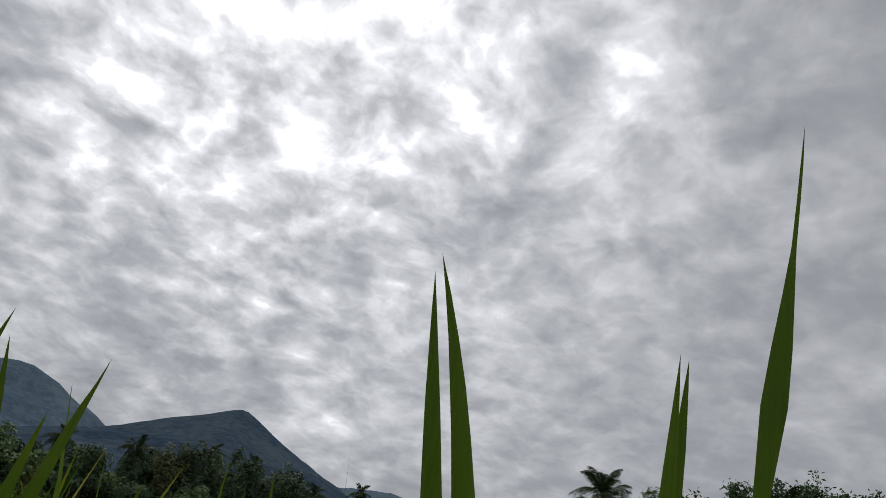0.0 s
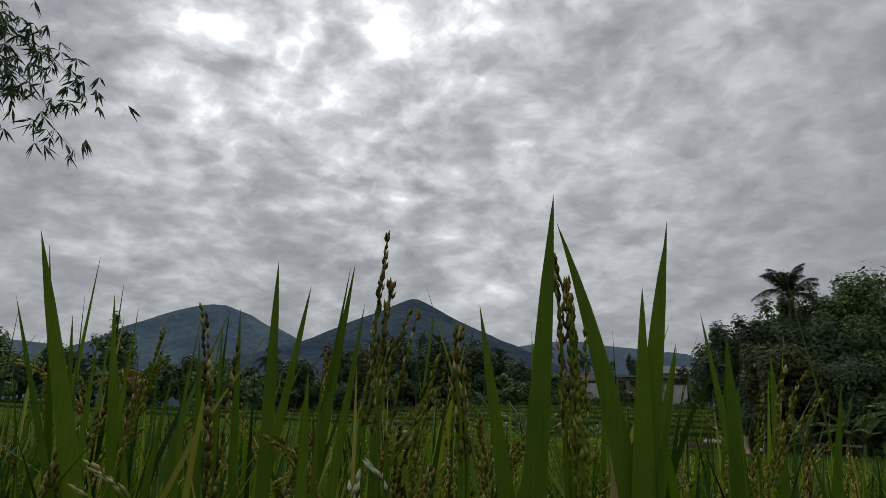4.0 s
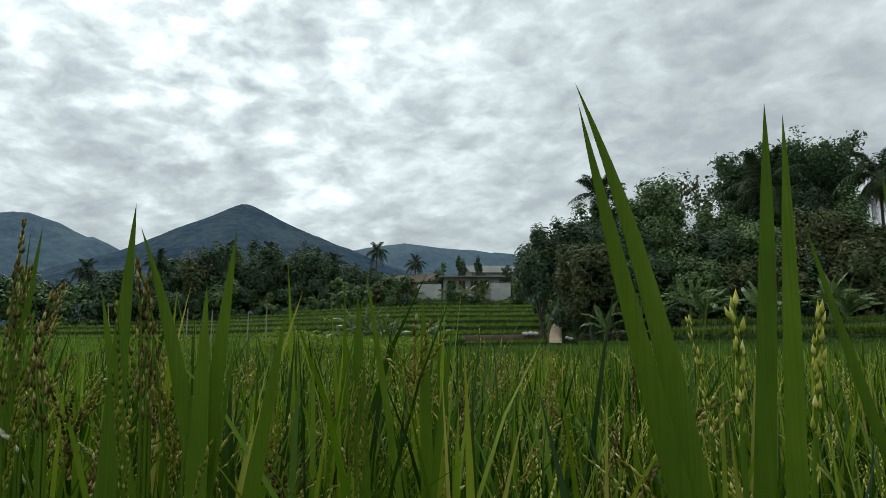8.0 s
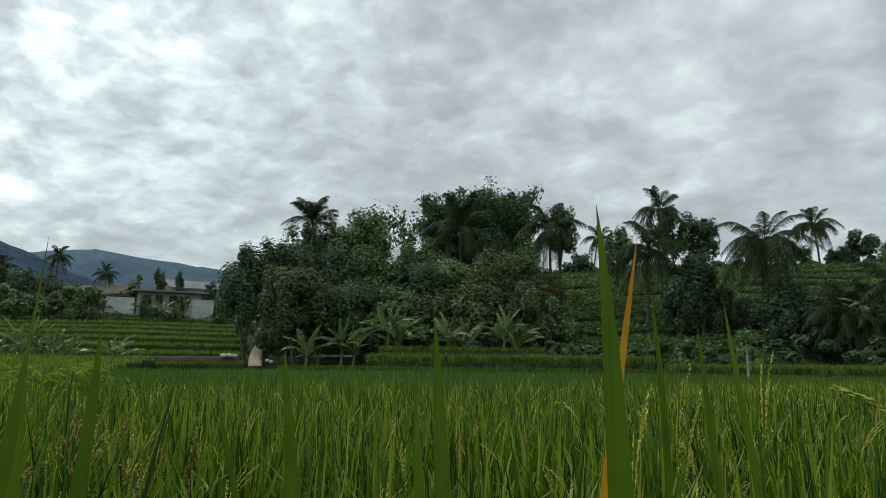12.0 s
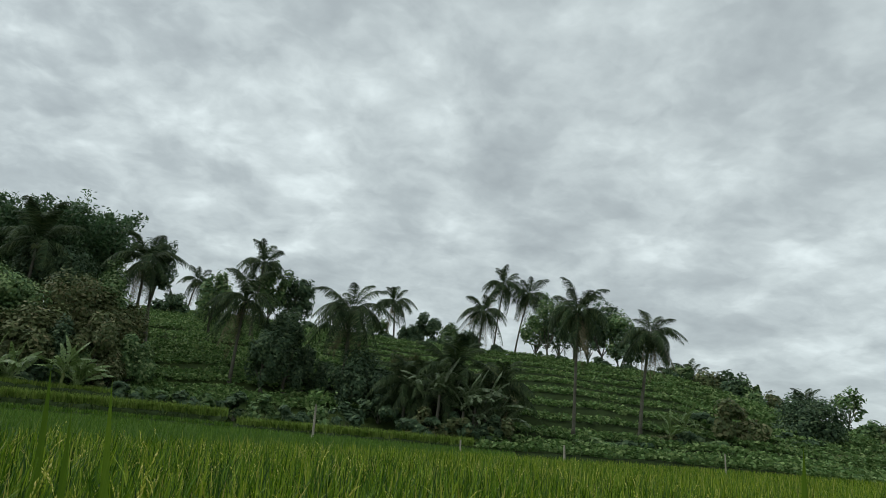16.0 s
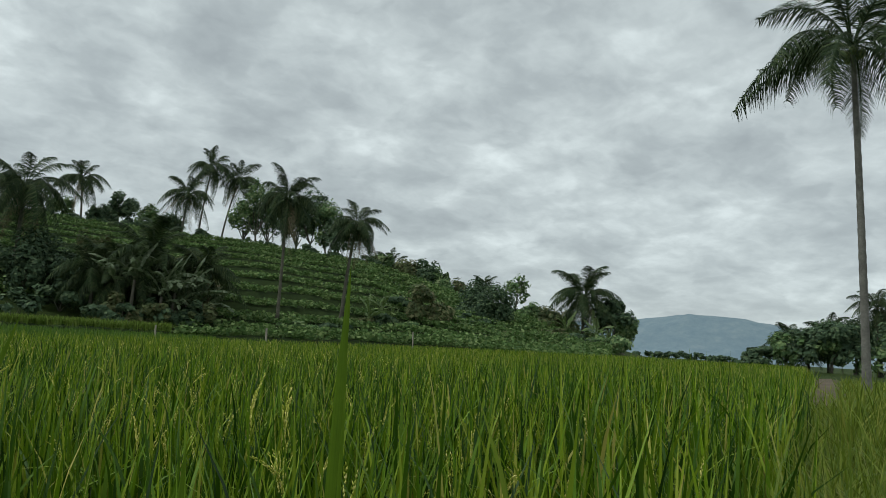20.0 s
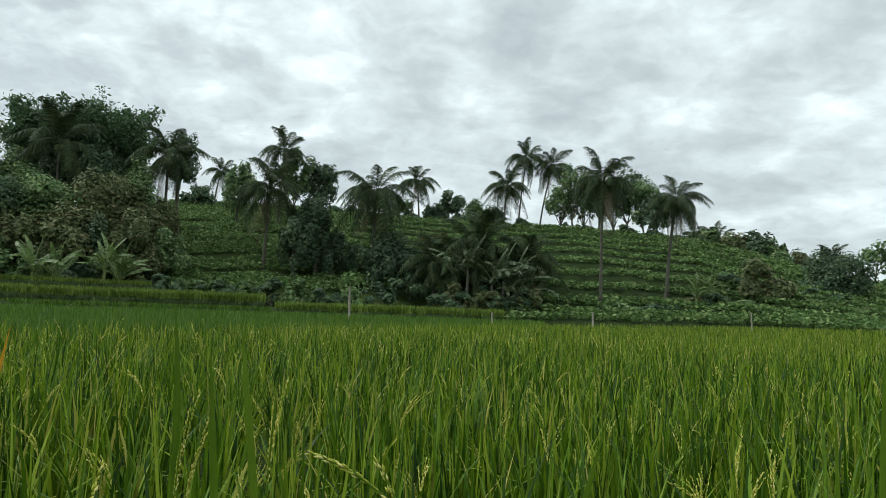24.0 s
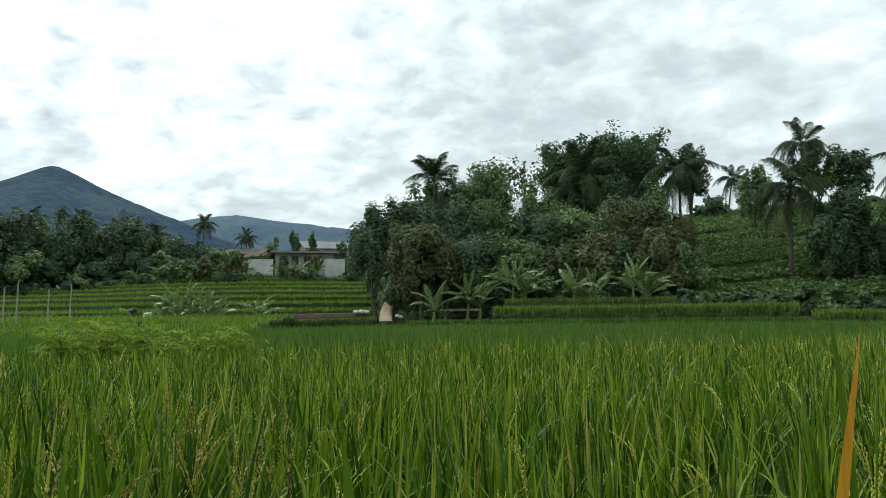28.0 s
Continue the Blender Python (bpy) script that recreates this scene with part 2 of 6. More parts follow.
TILE_ROOF = plain_material("clay_tile_roof", (0.098, 0.072, 0.054), (0.203, 0.153, 0.113), 0.6, 0.85, 0.04, 7.0)
STONE = plain_material("pale_stone", (0.34, 0.33, 0.31), (0.62, 0.61, 0.58), 1.5, 0.9, 0.03, 12.0)


def make_ground_material():
    m, k = material("grassy_ground")
    pos = k.n("ShaderNodeTexCoord").outputs["Object"]
    a, b, c = k.noise(pos, 0.06, 5.0), k.noise(pos, 0.9, 5.0), k.noise(pos, 8.0, 4.0)
    f = k.math("MULTIPLY_ADD", b, 0.5, k.math("MULTIPLY", a, 0.35))
    f = k.math("MULTIPLY_ADD", c, 0.2, f)
    col = k.ramp(f, [(0.38, (0.020, 0.030, 0.010)), (0.52, (0.036, 0.056, 0.014)), (0.64, (0.062, 0.085, 0.022)), (0.76, (0.10, 0.085, 0.045))])
    finish(k, col, 0.95, c, 0.08, 0.1)
    return m


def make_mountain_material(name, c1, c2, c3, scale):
    """Wooded slopes, with the haze of the air put into their colour."""
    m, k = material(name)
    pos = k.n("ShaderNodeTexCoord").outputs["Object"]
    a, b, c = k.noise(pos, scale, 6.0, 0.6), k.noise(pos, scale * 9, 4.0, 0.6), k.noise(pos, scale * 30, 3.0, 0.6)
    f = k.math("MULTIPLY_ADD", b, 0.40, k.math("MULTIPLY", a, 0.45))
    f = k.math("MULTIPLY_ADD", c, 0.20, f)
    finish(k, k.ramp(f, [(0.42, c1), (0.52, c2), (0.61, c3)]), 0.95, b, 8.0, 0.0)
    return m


GROUND = make_ground_material()
# the blues are painted haze, paler for each farther mountain
M_NEAR = make_mountain_material("haze_wooded_mountain", (0.042, 0.063, 0.097), (0.062, 0.093, 0.130), (0.094, 0.127, 0.151), 0.006)
M_MID = make_mountain_material("haze_blue_mountain", (0.085, 0.126, 0.168), (0.112, 0.160, 0.205), (0.150, 0.202, 0.236), 0.004)
M_LOW = make_mountain_material("haze_blue_mountain_low", (0.10, 0.145, 0.195), (0.125, 0.175, 0.22), (0.155, 0.205, 0.245), 0.004)
M_FAR = make_mountain_material("haze_blue_far_range", (0.200, 0.266, 0.3108), (0.229, 0.296, 0.3330), (0.266, 0.326, 0.3552), 0.002)


# ---- mesh helpers ----
def empty(name, x, y, z, rz=0.0):
    e = new(name)
    e.empty_display_size = 0.3
    e.matrix_world = pose(x, y, z, 0, 0, rz)
    return e


def link_mesh(name, me, mat, parent=None, label="", m=None):
    if mat and not me.materials:
        me.materials.append(mat)
    ob = new(name, me)
    if parent is not None:
        ob.parent = parent
    if m is not None:
        ob.matrix_basis = m
    if label:
        tagged(ob, label)
    return ob


def np_mesh(name, verts, faces, smooth=False):
    """A mesh from an (n, 3) array of places and an (m, 3 or 4) array of corners."""
    me = bpy.data.meshes.new(name)
    verts = np.ascontiguousarray(verts, dtype=np.float32).reshape(-1, 3)
    faces = np.ascontiguousarray(faces, dtype=np.int32)
    k = faces.shape[1]
    me.vertices.add(len(verts))
    me.vertices.foreach_set("co", verts.ravel())
    me.loops.add(faces.size)
    me.loops.foreach_set("vertex_index", faces.ravel())
    me.polygons.add(len(faces))
    me.polygons.foreach_set("loop_start", np.arange(0, faces.size, k, dtype=np.int32))
    me.polygons.foreach_set("loop_total", np.full(len(faces), k, dtype=np.int32))
    if smooth:
        me.polygons.foreach_set("use_smooth", np.ones(len(faces), dtype=bool))
    me.update(calc_edges=True)
    return me


def part(name, bm, mat, parent, label=""):
    me = bpy.data.meshes.new(name)
    bm.to_mesh(me)
    bm.free()
    return link_mesh(name, me, mat, parent, label)


def box(bm, x0, x1, y0, y1, z0, z1):
    vs = [bm.verts.new(p) for p in ((x0, y0, z0), (x1, y0, z0), (x1, y1, z0), (x0, y1, z0), (x0, y0, z1), (x1, y0, z1), (x1, y1, z1), (x0, y1, z1))]
    for f in ((3, 2, 1, 0), (4, 5, 6, 7), (0, 1, 5, 4), (1, 2, 6, 5), (2, 3, 7, 6), (3, 0, 4, 7)):
        bm.faces.new([vs[i] for i in f])
    return bm


def tube_np(points, radii, sides=7):
    """Rings round a line of points, as places and quads."""
    points, radii = np.asarray(points, float), np.asarray(radii, float)
    tan = np.gradient(points, axis=0)
    tan /= np.linalg.norm(tan, axis=1, keepdims=True) + 1e-9
    ref = np.where(np.abs(tan[:, 2:3]) > 0.9, np.array([[1.0, 0, 0]]), np.array([[0, 0, 1.0]]))
    a = np.cross(tan, ref)
    a /= np.linalg.norm(a, axis=1, keepdims=True) + 1e-9
    b = np.cross(tan, a)
    ang = np.linspace(0, 2 * np.pi, sides, endpoint=False)
    v = points[:, None] + radii[:, None, None] * (np.cos(ang)[None, :, None] * a[:, None] + np.sin(ang)[None, :, None] * b[:, None])
    n = len(points)
    i = np.arange(n - 1)[:, None] * sides
    j = np.arange(sides)[None]
    q = np.stack([i + j, i + (j + 1) % sides, i + sides + (j + 1) % sides, i + sides + j], -1).reshape(-1, 4)
    return v.reshape(-1, 3), q


def join_np(pieces):
    vs, fs, o = [], [], 0
    for v, f in pieces:
        vs.append(v)
        fs.append(f + o)
        o += len(v)
    return np.concatenate(vs), np.concatenate(fs)


def leaf_quads(rng, places, size, flat=0.3, long=1.7, droop=0.0, face=None):
    """A small pointed leaf (four corners, folded) at each place, turned at random or with its upper side towards face."""
    n = len(places)
    d = rng.normal(size=(n, 3))
    d[:, 2] = d[:, 2] * (1 - flat) - droop
    if face is not None:
        f = face + rng.normal(0, 0.38, (n, 3))
        f /= np.linalg.norm(f, axis=1, keepdims=True) + 1e-9
        d -= f * np.sum(d * f, axis=1, keepdims=True)
    d /= np.linalg.norm(d, axis=1, keepdims=True)
    s = np.cross(d, rng.normal(size=(n, 3)) if face is None else f)
    s /= np.linalg.norm(s, axis=1, keepdims=True) + 1e-9
    sz = size * rng.uniform(0.6, 1.35, size=(n, 1))
    nrm = np.cross(d, s)
    a = places - d * sz * long * 0.5
    b = places + s * sz * 0.5 + nrm * sz * 0.12
    c = places + d * sz * long * 0.5
    e = places - s * sz * 0.5 + nrm * sz * 0.12
    v = np.stack([a, b, c, e], 1).reshape(-1, 3)
    return v, np.arange(4 * n).reshape(-1, 4)


def polar(az, r):
    a = radians(az)
    return r * math.sin(a), r * math.cos(a)


# ---- the lie of the land ----
AZ_T = np.array([-180, -125, -100, -75, -60, -50, -43, -32, -24, -10, 0, 12, 24, 34, 42, 50, 57, 70, 180.0])
TOP_Z = np.array([0, 0, 2.6, 3.6, 4.4, 6.3, 7.0, 6.3, 7.5, 12.2, 12.6, 11.8, 10.2, 8.2, 5.2, 2.6, 0.2, 0, 0])
TOP_R = np.array([110, 110, 110, 110, 108, 104, 100, 98, 94, 88, 86, 88, 80, 73, 72, 72, 72, 80, 80.0])
BASE_R = 46.0
FIELD_AZ = np.array([-125, -60, -43, -31, -16, -2.7, 11, 23, 29, 36, 50, 67.0])
FIELD_R = np.array([9.0, 8.4, 8.2, 8.6, 9.3, 10.6, 14.3, 21.5, 27, 36, 42, 46.0])


def land(x, y):
    """Height of the ground."""
    x, y = np.asarray(x, float), np.asarray(y, float)
    r, az = np.hypot(x, y), np.degrees(np.arctan2(x, y))
    tz, tr = np.interp(az, AZ_T, TOP_Z), np.interp(az, AZ_T, TOP_R)
    bz = np.interp(az, [-180, -45, -28, -18, 42, 57, 180], [0, 0.1, 0.3, 0.9, 0.9, 0, 0])
    up = np.clip((r - BASE_R) / (tr - BASE_R), 0, 1)
    z = np.where(r < BASE_R, bz * np.clip((r - 36) / 10, 0, 1), bz + (tz - bz) * (up * 0.75 + 0.25 * np.sin(up * np.pi / 2)))
    cut = np.clip((az + 104) / 2, 0, 1) * np.clip((-31.5 - az) / 1.5, 0, 1) * np.clip((r - 44) / 2, 0, 1) * np.clip((tr + 2 - r) / 2, 0, 1)
    z = z - cut * (0.7 + 0.25 * (tz - bz) * (np.sin(up * np.pi / 2) - up))
    hill = np.clip((az + 24) / 14, 0, 1)
    past = np.clip((r - tr) / 40, 0, 1)
    z = z - hill * past * tz * 0.35
    fade = np.clip((r - 260) / 500, 0, 1)
    return z * (1 - fade) - 6 * fade


def land1(x, y):
    return float(land(x, y))


def make_ground():
    rs = np.concatenate([[0.0, 2, 5, 9, 14, 20, 28, 34], np.arange(36, 112, 2.0), np.geomspace(114, 4900, 34)])
    th = np.radians(np.arange(0, 360, 1.5))
    rr, tt = np.meshgrid(rs[1:], th, indexing="ij")
    x, y = rr * np.sin(tt), rr * np.cos(tt)
    z = land(x, y)
    rough = np.array([noise.noise((a * 0.09, b * 0.09, 3.1)) for a, b in zip(x.ravel(), y.ravel())]).reshape(x.shape)
    z = z + rough * np.clip((rr - 44) / 10, 0, 1) * np.clip((400 - rr) / 200, 0, 1) * 0.35
    v = np.concatenate([[[0, 0, 0]], np.stack([x, y, z], -1).reshape(-1, 3)])
    n = len(th)
    i = np.arange(len(rs) - 2)[:, None] * n + 1
    j = np.arange(n)[None]
    q = np.stack([i + j, i + (j + 1) % n, i + n + (j + 1) % n, i + n + j], -1).reshape(-1, 4)
    fan = np.stack([np.zeros(n, int), np.zeros(n, int), 1 + (np.arange(n) + 1) % n, 1 + np.arange(n)], -1)[:, 1:]
    me = bpy.data.meshes.new("ground")
    me.from_pydata(v.tolist(), [], q.tolist() + fan.tolist())
    for p in me.polygons:
        p.use_smooth = True
    return tagged(link_mesh("ground", me, GROUND), "grassy earth of the paddies and hillside", "ground", kind="structure")


ground = make_ground()


def mountain(name, label, az, r, height, spread, mat, wide=1.0, sharp=1.0, rough=0.1, seed=0.0, n=70, reach=3.0):
    """A wooded cone with ridges and gullies, its foot below the plain."""
    cx, cy = polar(az, r)
    side = np.linspace(-1, 1, n)
    a, b = np.meshgrid(side, side, indexing="ij")
    lim = spread * reach
    u, w = a * lim * wide, b * lim
    t = radians(az)
    x, y = cx + u * math.cos(t) + w * math.sin(t), cy - u * math.sin(t) + w * math.cos(t)
    d = np.hypot(u / wide, w) / spread
    base = height * np.exp(-(np.sqrt(d * d + 0.0008) - 0.028) ** sharp) * np.clip(1 - (d / reach) ** 3, 0, 1)
    k = np.array([noise.fractal((p * 3.2 / spread, q * 3.2 / spread, seed), 1.0, 2.1, 6) for p, q in zip(x.ravel(), y.ravel())]).reshape(x.shape)
    z = base * (1 + rough * k * np.clip(d * 2, 0.15, 1)) - 0.06 * height
    i = np.arange(n - 1)[:, None] * n
    j = np.arange(n - 1)[None]
    q = np.stack([i + j, i + n + j, i + n + j + 1, i + j + 1], -1).reshape(-1, 4)
    me = np_mesh(name, np.stack([x, y, z], -1), q, True)
    return tagged(link_mesh(name, me, mat), label, "mountain", kind="structure")


mountain("backdrop", "wooded cone of a mountain, tinted dark blue-green for haze", -57.1, 1500, 312, 520, M_NEAR, 1.0, 1.0, 0.07, 1.0, 130, 1.7)
mountain("backdrop", "mountain tinted blue for haze, with its top in cloud", -72.7, 2600, 455, 640, M_MID, 1.0, 1.45, 0.12, 7.0, 90)
mountain("backdrop", "low shoulder of hills below the cloud, tinted blue for haze", -43.5, 2700, 392, 600, M_LOW, 1.5, 1.9, 0.15, 11.0, 80)
mountain("backdrop", "low hills beyond the village, tinted blue for haze", -92, 3000, 330, 900, M_MID, 1.4, 1.5, 0.15, 17.0, 70)
# M_FAR's pale blue is distance haze put into the base colour
mountain("backdrop", "far range over the plain, tinted pale blue for haze", 60, 4300, 262, 420, M_FAR, 1.9, 2.2, 0.10, 23.0, 80)
mountain("backdrop", "far range over the plain, tinted pale blue for haze", 76, 4350, 235, 420, M_FAR, 1.8, 2.0, 0.10, 29.0, 70)
mountain("backdrop", "far range over the plain, tinted pale blue for haze", 46, 4300, 225, 420, M_FAR, 1.8, 2.0, 0.10, 37.0, 70)


# ---- rice ----
def blades(rng, x, y, z0, height, width, lean, curl, seg, fold=False):
    """Upright leaf blades as strips: they lean, then bend over towards the tip."""
    n = len(x)
    a = rng.uniform(0, 2 * np.pi, n)
    dx, dy = np.cos(a), np.sin(a)
    turn = a + np.pi / 2 + rng.normal(0, 0.5, n)
    sx, sy = np.cos(turn), np.sin(turn)
    s = np.linspace(0, 1, seg + 1)
    out = lean[:, None] * s + curl[:, None] * s ** 3
    up = s[None] - 0.45 * curl[:, None] * s ** 3
    w = np.interp(s, [0, 0.25, 0.6, 0.85, 1.0], [0.75, 1.0, 0.85, 0.45, 0.03])
    cx = x[:, None] + dx[:, None] * out * height[:, None]
    cy = y[:, None] + dy[:, None] * out * height[:, None]
    cz = z0[:, None] + up * height[:, None]
    hw = 0.5 * width[:, None] * w
    l = np.stack([cx - sx[:, None] * hw, cy - sy[:, None] * hw, cz], -1)
    r = np.stack([cx + sx[:, None] * hw, cy + sy[:, None] * hw, cz], -1)
    v = np.stack([l, r], 2).reshape(-1, 3)
    b = (np.arange(n) * (seg + 1) * 2)[:, None] + np.arange(seg)[None] * 2
    return v, np.stack([b, b + 1, b + 3, b + 2], -1).reshape(-1, 4)


def scatter(rng, per_m2, az0, az1, r0, r1):
    n = int(per_m2 * 0.5 * radians(az1 - az0) * (r1 ** 2 - r0 ** 2))
    r = np.sqrt(rng.uniform(r0 ** 2, r1 ** 2, n))
    az = rng.uniform(az0, az1, n)
    return az, r, r * np.sin(np.radians(az)), r * np.cos(np.radians(az))


def hills(rng, x, y, gap=0.2):
    """Draw each blade to the planted hill that it grows from."""
    hx, hy = np.round(x / gap) * gap, np.round(y / gap) * gap
    return hx + rng.normal(0, 0.028, len(x)), hy + rng.normal(0, 0.028, len(y))


CANOPY = 0.80


def field_piece(name, seed, per_m2, az0, az1, r0, r1, z0, width, seg, mat, label, limit=None, top=CANOPY, spread=0.06, lean=0.13, base=0.0):
    rng = np.random.default_rng(seed)
    az, r, x, y = scatter(rng, per_m2, az0, az1, r0, r1)
    keep = np.ones(len(x), bool) if limit is None else limit(az, r)
    keep &= (az > 90) | (rng.random(len(x)) < np.clip(1 - (az - 66.4) / 1.6, 0, 1))
    x, y = x[keep], y[keep]
    az, r = az[keep], r[keep]
    # nothing grows where the walker stands
    clear = np.ones(len(x), bool) if r0 > 1.5 else (np.hypot(x + 0.38, y + 0.12) > 0.55) & (np.hypot(x - 0.2, y) > 0.55)
    az, x, y = az[clear], x[clear], y[clear]
    rise = 0.13 * np.clip((az - 32) / 22, 0, 1) * np.clip((100 - az) / 20, 0, 1)
    if r1 < 8:
        x, y = hills(rng, x, y)
    n = len(x)
    wav = np.array([noise.noise((a * 0.35, b * 0.35, 9.0)) for a, b in zip(x, y)]) * 0.04
    h = np.clip(rng.normal(top, spread, n), top - 0.2, top + 0.17) + wav + rise - z0
    v, q = blades(rng, x, y, np.full(n, z0 + base), h, width * rng.uniform(0.7, 1.25, n), np.abs(rng.normal(0, lean, n)), np.where(rng.random(n) < (0.10 if r0 > 1.5 else 0.0), rng.uniform(0.35, 0.9, n), np.abs(rng.normal(0.0, 0.16, n))), seg)
    return tagged(link_mesh(name, np_mesh(name, v, q), mat), label, "rice", kind="stuff")


def in_field(az, r):
    return r < np.interp(az, FIELD_AZ, FIELD_R)


def in_second(az, r):
    return (r > np.interp(az, FIELD_AZ, FIELD_R) + 2.2) & (r < np.interp(az, [-60, -40, 0, 20], [26, 30, 34, 34]))


FIELD = "green rice coming into ear in a flooded paddy"
field_piece("rice_field", 11, 600, -125, 73, 0.62, 1.6, 0.22, 0.0125, 7, RICE, FIELD, lean=0.07, spread=0.07, top=0.79)
field_piece("rice_field", 12, 500, -125, 73, 1.6, 3.6, 0.30, 0.0125, 5, RICE, FIELD, lean=0.075)
field_piece("rice_field", 13, 300, -125, 72, 3.6, 9.0, 0.38, 0.0135, 4, RICE, FIELD, in_field, lean=0.09, spread=0.045)
field_piece("rice_field", 14, 150, -100, 70, 9.0, 22.0, 0.45, 0.015, 3, RICE_FAR, FIELD, in_field, spread=0.04)
field_piece("rice_field", 15, 42, -60, 67, 22.0, 46.0, 0.50, 0.032, 2, RICE_FAR, FIELD, in_field, spread=0.04)
field_piece("rice_field", 19, 210, -125, -44, 0.62, 2.8, 0.25, 0.0125, 7, RICE, FIELD, lean=0.06, spread=0.05, top=0.94)
field_piece("rice_field", 16, 80, 67, 235, 0.9, 5.0, 0.22, 0.014, 4, RICE, FIELD, lambda az, r: az > 95)
field_piece("second_rice_field", 17, 110, -60, 22, 9.0, 20.0, 0.30, 0.020, 3, RICE_MID, "darker green rice in the next paddy beyond a bund", in_second, top=0.76, spread=0.04)
field_piece("second_rice_field", 18, 50, -60, 22, 20.0, 34.5, 0.45, 0.032, 2, RICE_MID, "darker green rice in the next paddy beyond a bund", in_second, top=0.75, spread=0.04)


# ---- palms ----
def frond_mesh(name, length, arch, droop, hang, seed, mat, leaflet=0.9, pairs=54, blade=0.042):
    """One palm frond: a curved rib along +x with a comb of leaflets on both sides."""
    rng = np.random.default_rng(seed)
    s = np.linspace(0, 1, 13)
    rib = np.stack([length * (s - 0.12 * droop * s ** 2), rng.normal(0, 0.04) * s * s * length, length * (arch * s - droop * s ** 2.2)], -1)
    pv, pq = tube_np(rib, 0.035 * (1 - 0.85 * s) + 0.004, 4)
    t = np.linspace(0.14, 0.99, pairs)
    c = np.stack([np.interp(t, s, rib[:, i]) for i in range(3)], -1)
    tan = np.stack([np.interp(t, s, np.gradient(rib[:, i])) for i in range(3)], -1)
    tan /= np.linalg.norm(tan, axis=1, keepdims=True)
    up = np.cross(tan, np.cross([0, 0, 1.0], tan))
    up /= np.linalg.norm(up, axis=1, keepdims=True)
    vs, qs, o = [pv], [pq], len(pv)
    ll = leaflet * np.interp(t, [0, 0.2, 0.55, 1.0], [0.45, 0.95, 1.0, 0.3]) * length / 3.6
    for side in (-1, 1):
        out = np.cross(tan, up) * side
        jit = rng.normal(0, 0.12, (pairs, 3))
        d = out * 0.75 + tan * 0.55 + up * (0.25 - 0.6 * hang) + jit
        d /= np.linalg.norm(d, axis=1, keepdims=True)
        mid = c + d * ll[:, None] * 0.5
        tip = c + d * ll[:, None] * 0.92 - np.array([0, 0, 1.0]) * (ll * (0.12 + 0.35 * hang) * rng.uniform(0.6, 1.5, pairs))[:, None]
        w = tan * blade * length / 3.6
        v = np.stack([c - w, c + w, mid - w * 0.9, mid + w * 0.9, tip - w * 0.15, tip + w * 0.15], 1).reshape(-1, 3)
        b = np.arange(pairs)[:, None] * 6 + o
        q = np.concatenate([b + np.array([0, 1, 3, 2]), b + np.array([2, 3, 5, 4])])
        vs.append(v), qs.append(q)
        o += len(v)
    me = np_mesh(name, np.concatenate(vs), np.concatenate(qs))
    me.materials.append(mat)
    return me


FRONDS = {
    "up": [frond_mesh("frond", 3.0, 1.15, 0.75, 0.7, i, PALM, 0.95, 62, 0.028) for i in (1, 2, 3, 15)],
    "out": [frond_mesh("frond", 3.4, 0.62, 1.0, 0.85, i, PALM, 1.05, 66, 0.027) for i in (4, 5, 6, 7, 16)],
    "down": [frond_mesh("frond", 3.1, 0.05, 1.05, 1.1, i, PALM, 1.05, 62, 0.027) for i in (8, 9, 10)],
    "dry": [frond_mesh("frond", 2.8, -0.7, 0.55, 1.1, i, DRY_PALM, 1.0, 50, 0.02) for i in (11, 12)],
    "fine_up": [frond_mesh("frond", 3.4, 0.8, 0.75, 0.6, i, PALM, 1.0, 92, 0.019) for i in (21, 22, 23)],
    "fine_out": [frond_mesh("frond", 3.6, 0.42, 0.78, 0.95, i, PALM, 1.05, 92, 0.019) for i in (24, 25, 26)],
    "fine_down": [frond_mesh("frond", 3.0, -0.15, 0.55, 1.0, i, PALM, 1.0, 84, 0.019) for i in (27, 28, 29)],
    "yellow": [frond_mesh("frond", 3.6, 0.5, 0.7, 0.6, i, YELLOW_PALM, 0.95, 60, 0.024) for i in (13, 14)],
}


def frond_list(rng, n_up, n_out, n_down, n_dry, kind=None):
    out = []
    for key, n, tilt in (("up", n_up, 22), ("out", n_out + 2, 5), ("down", n_down + 2, -8), ("dry", n_dry, -20)):
        for i in range(n):
            k = key if not kind or key == "dry" else kind + key if kind == "fine_" else kind
            out.append((FRONDS[k][rng.integers(len(FRONDS[k]))], 360 * (i + rng.uniform(-0.3, 0.3)) / max(n, 1) + 50 * tilt, tilt + rng.normal(0, 12), rng.uniform(0.8, 1.12)))
    return out


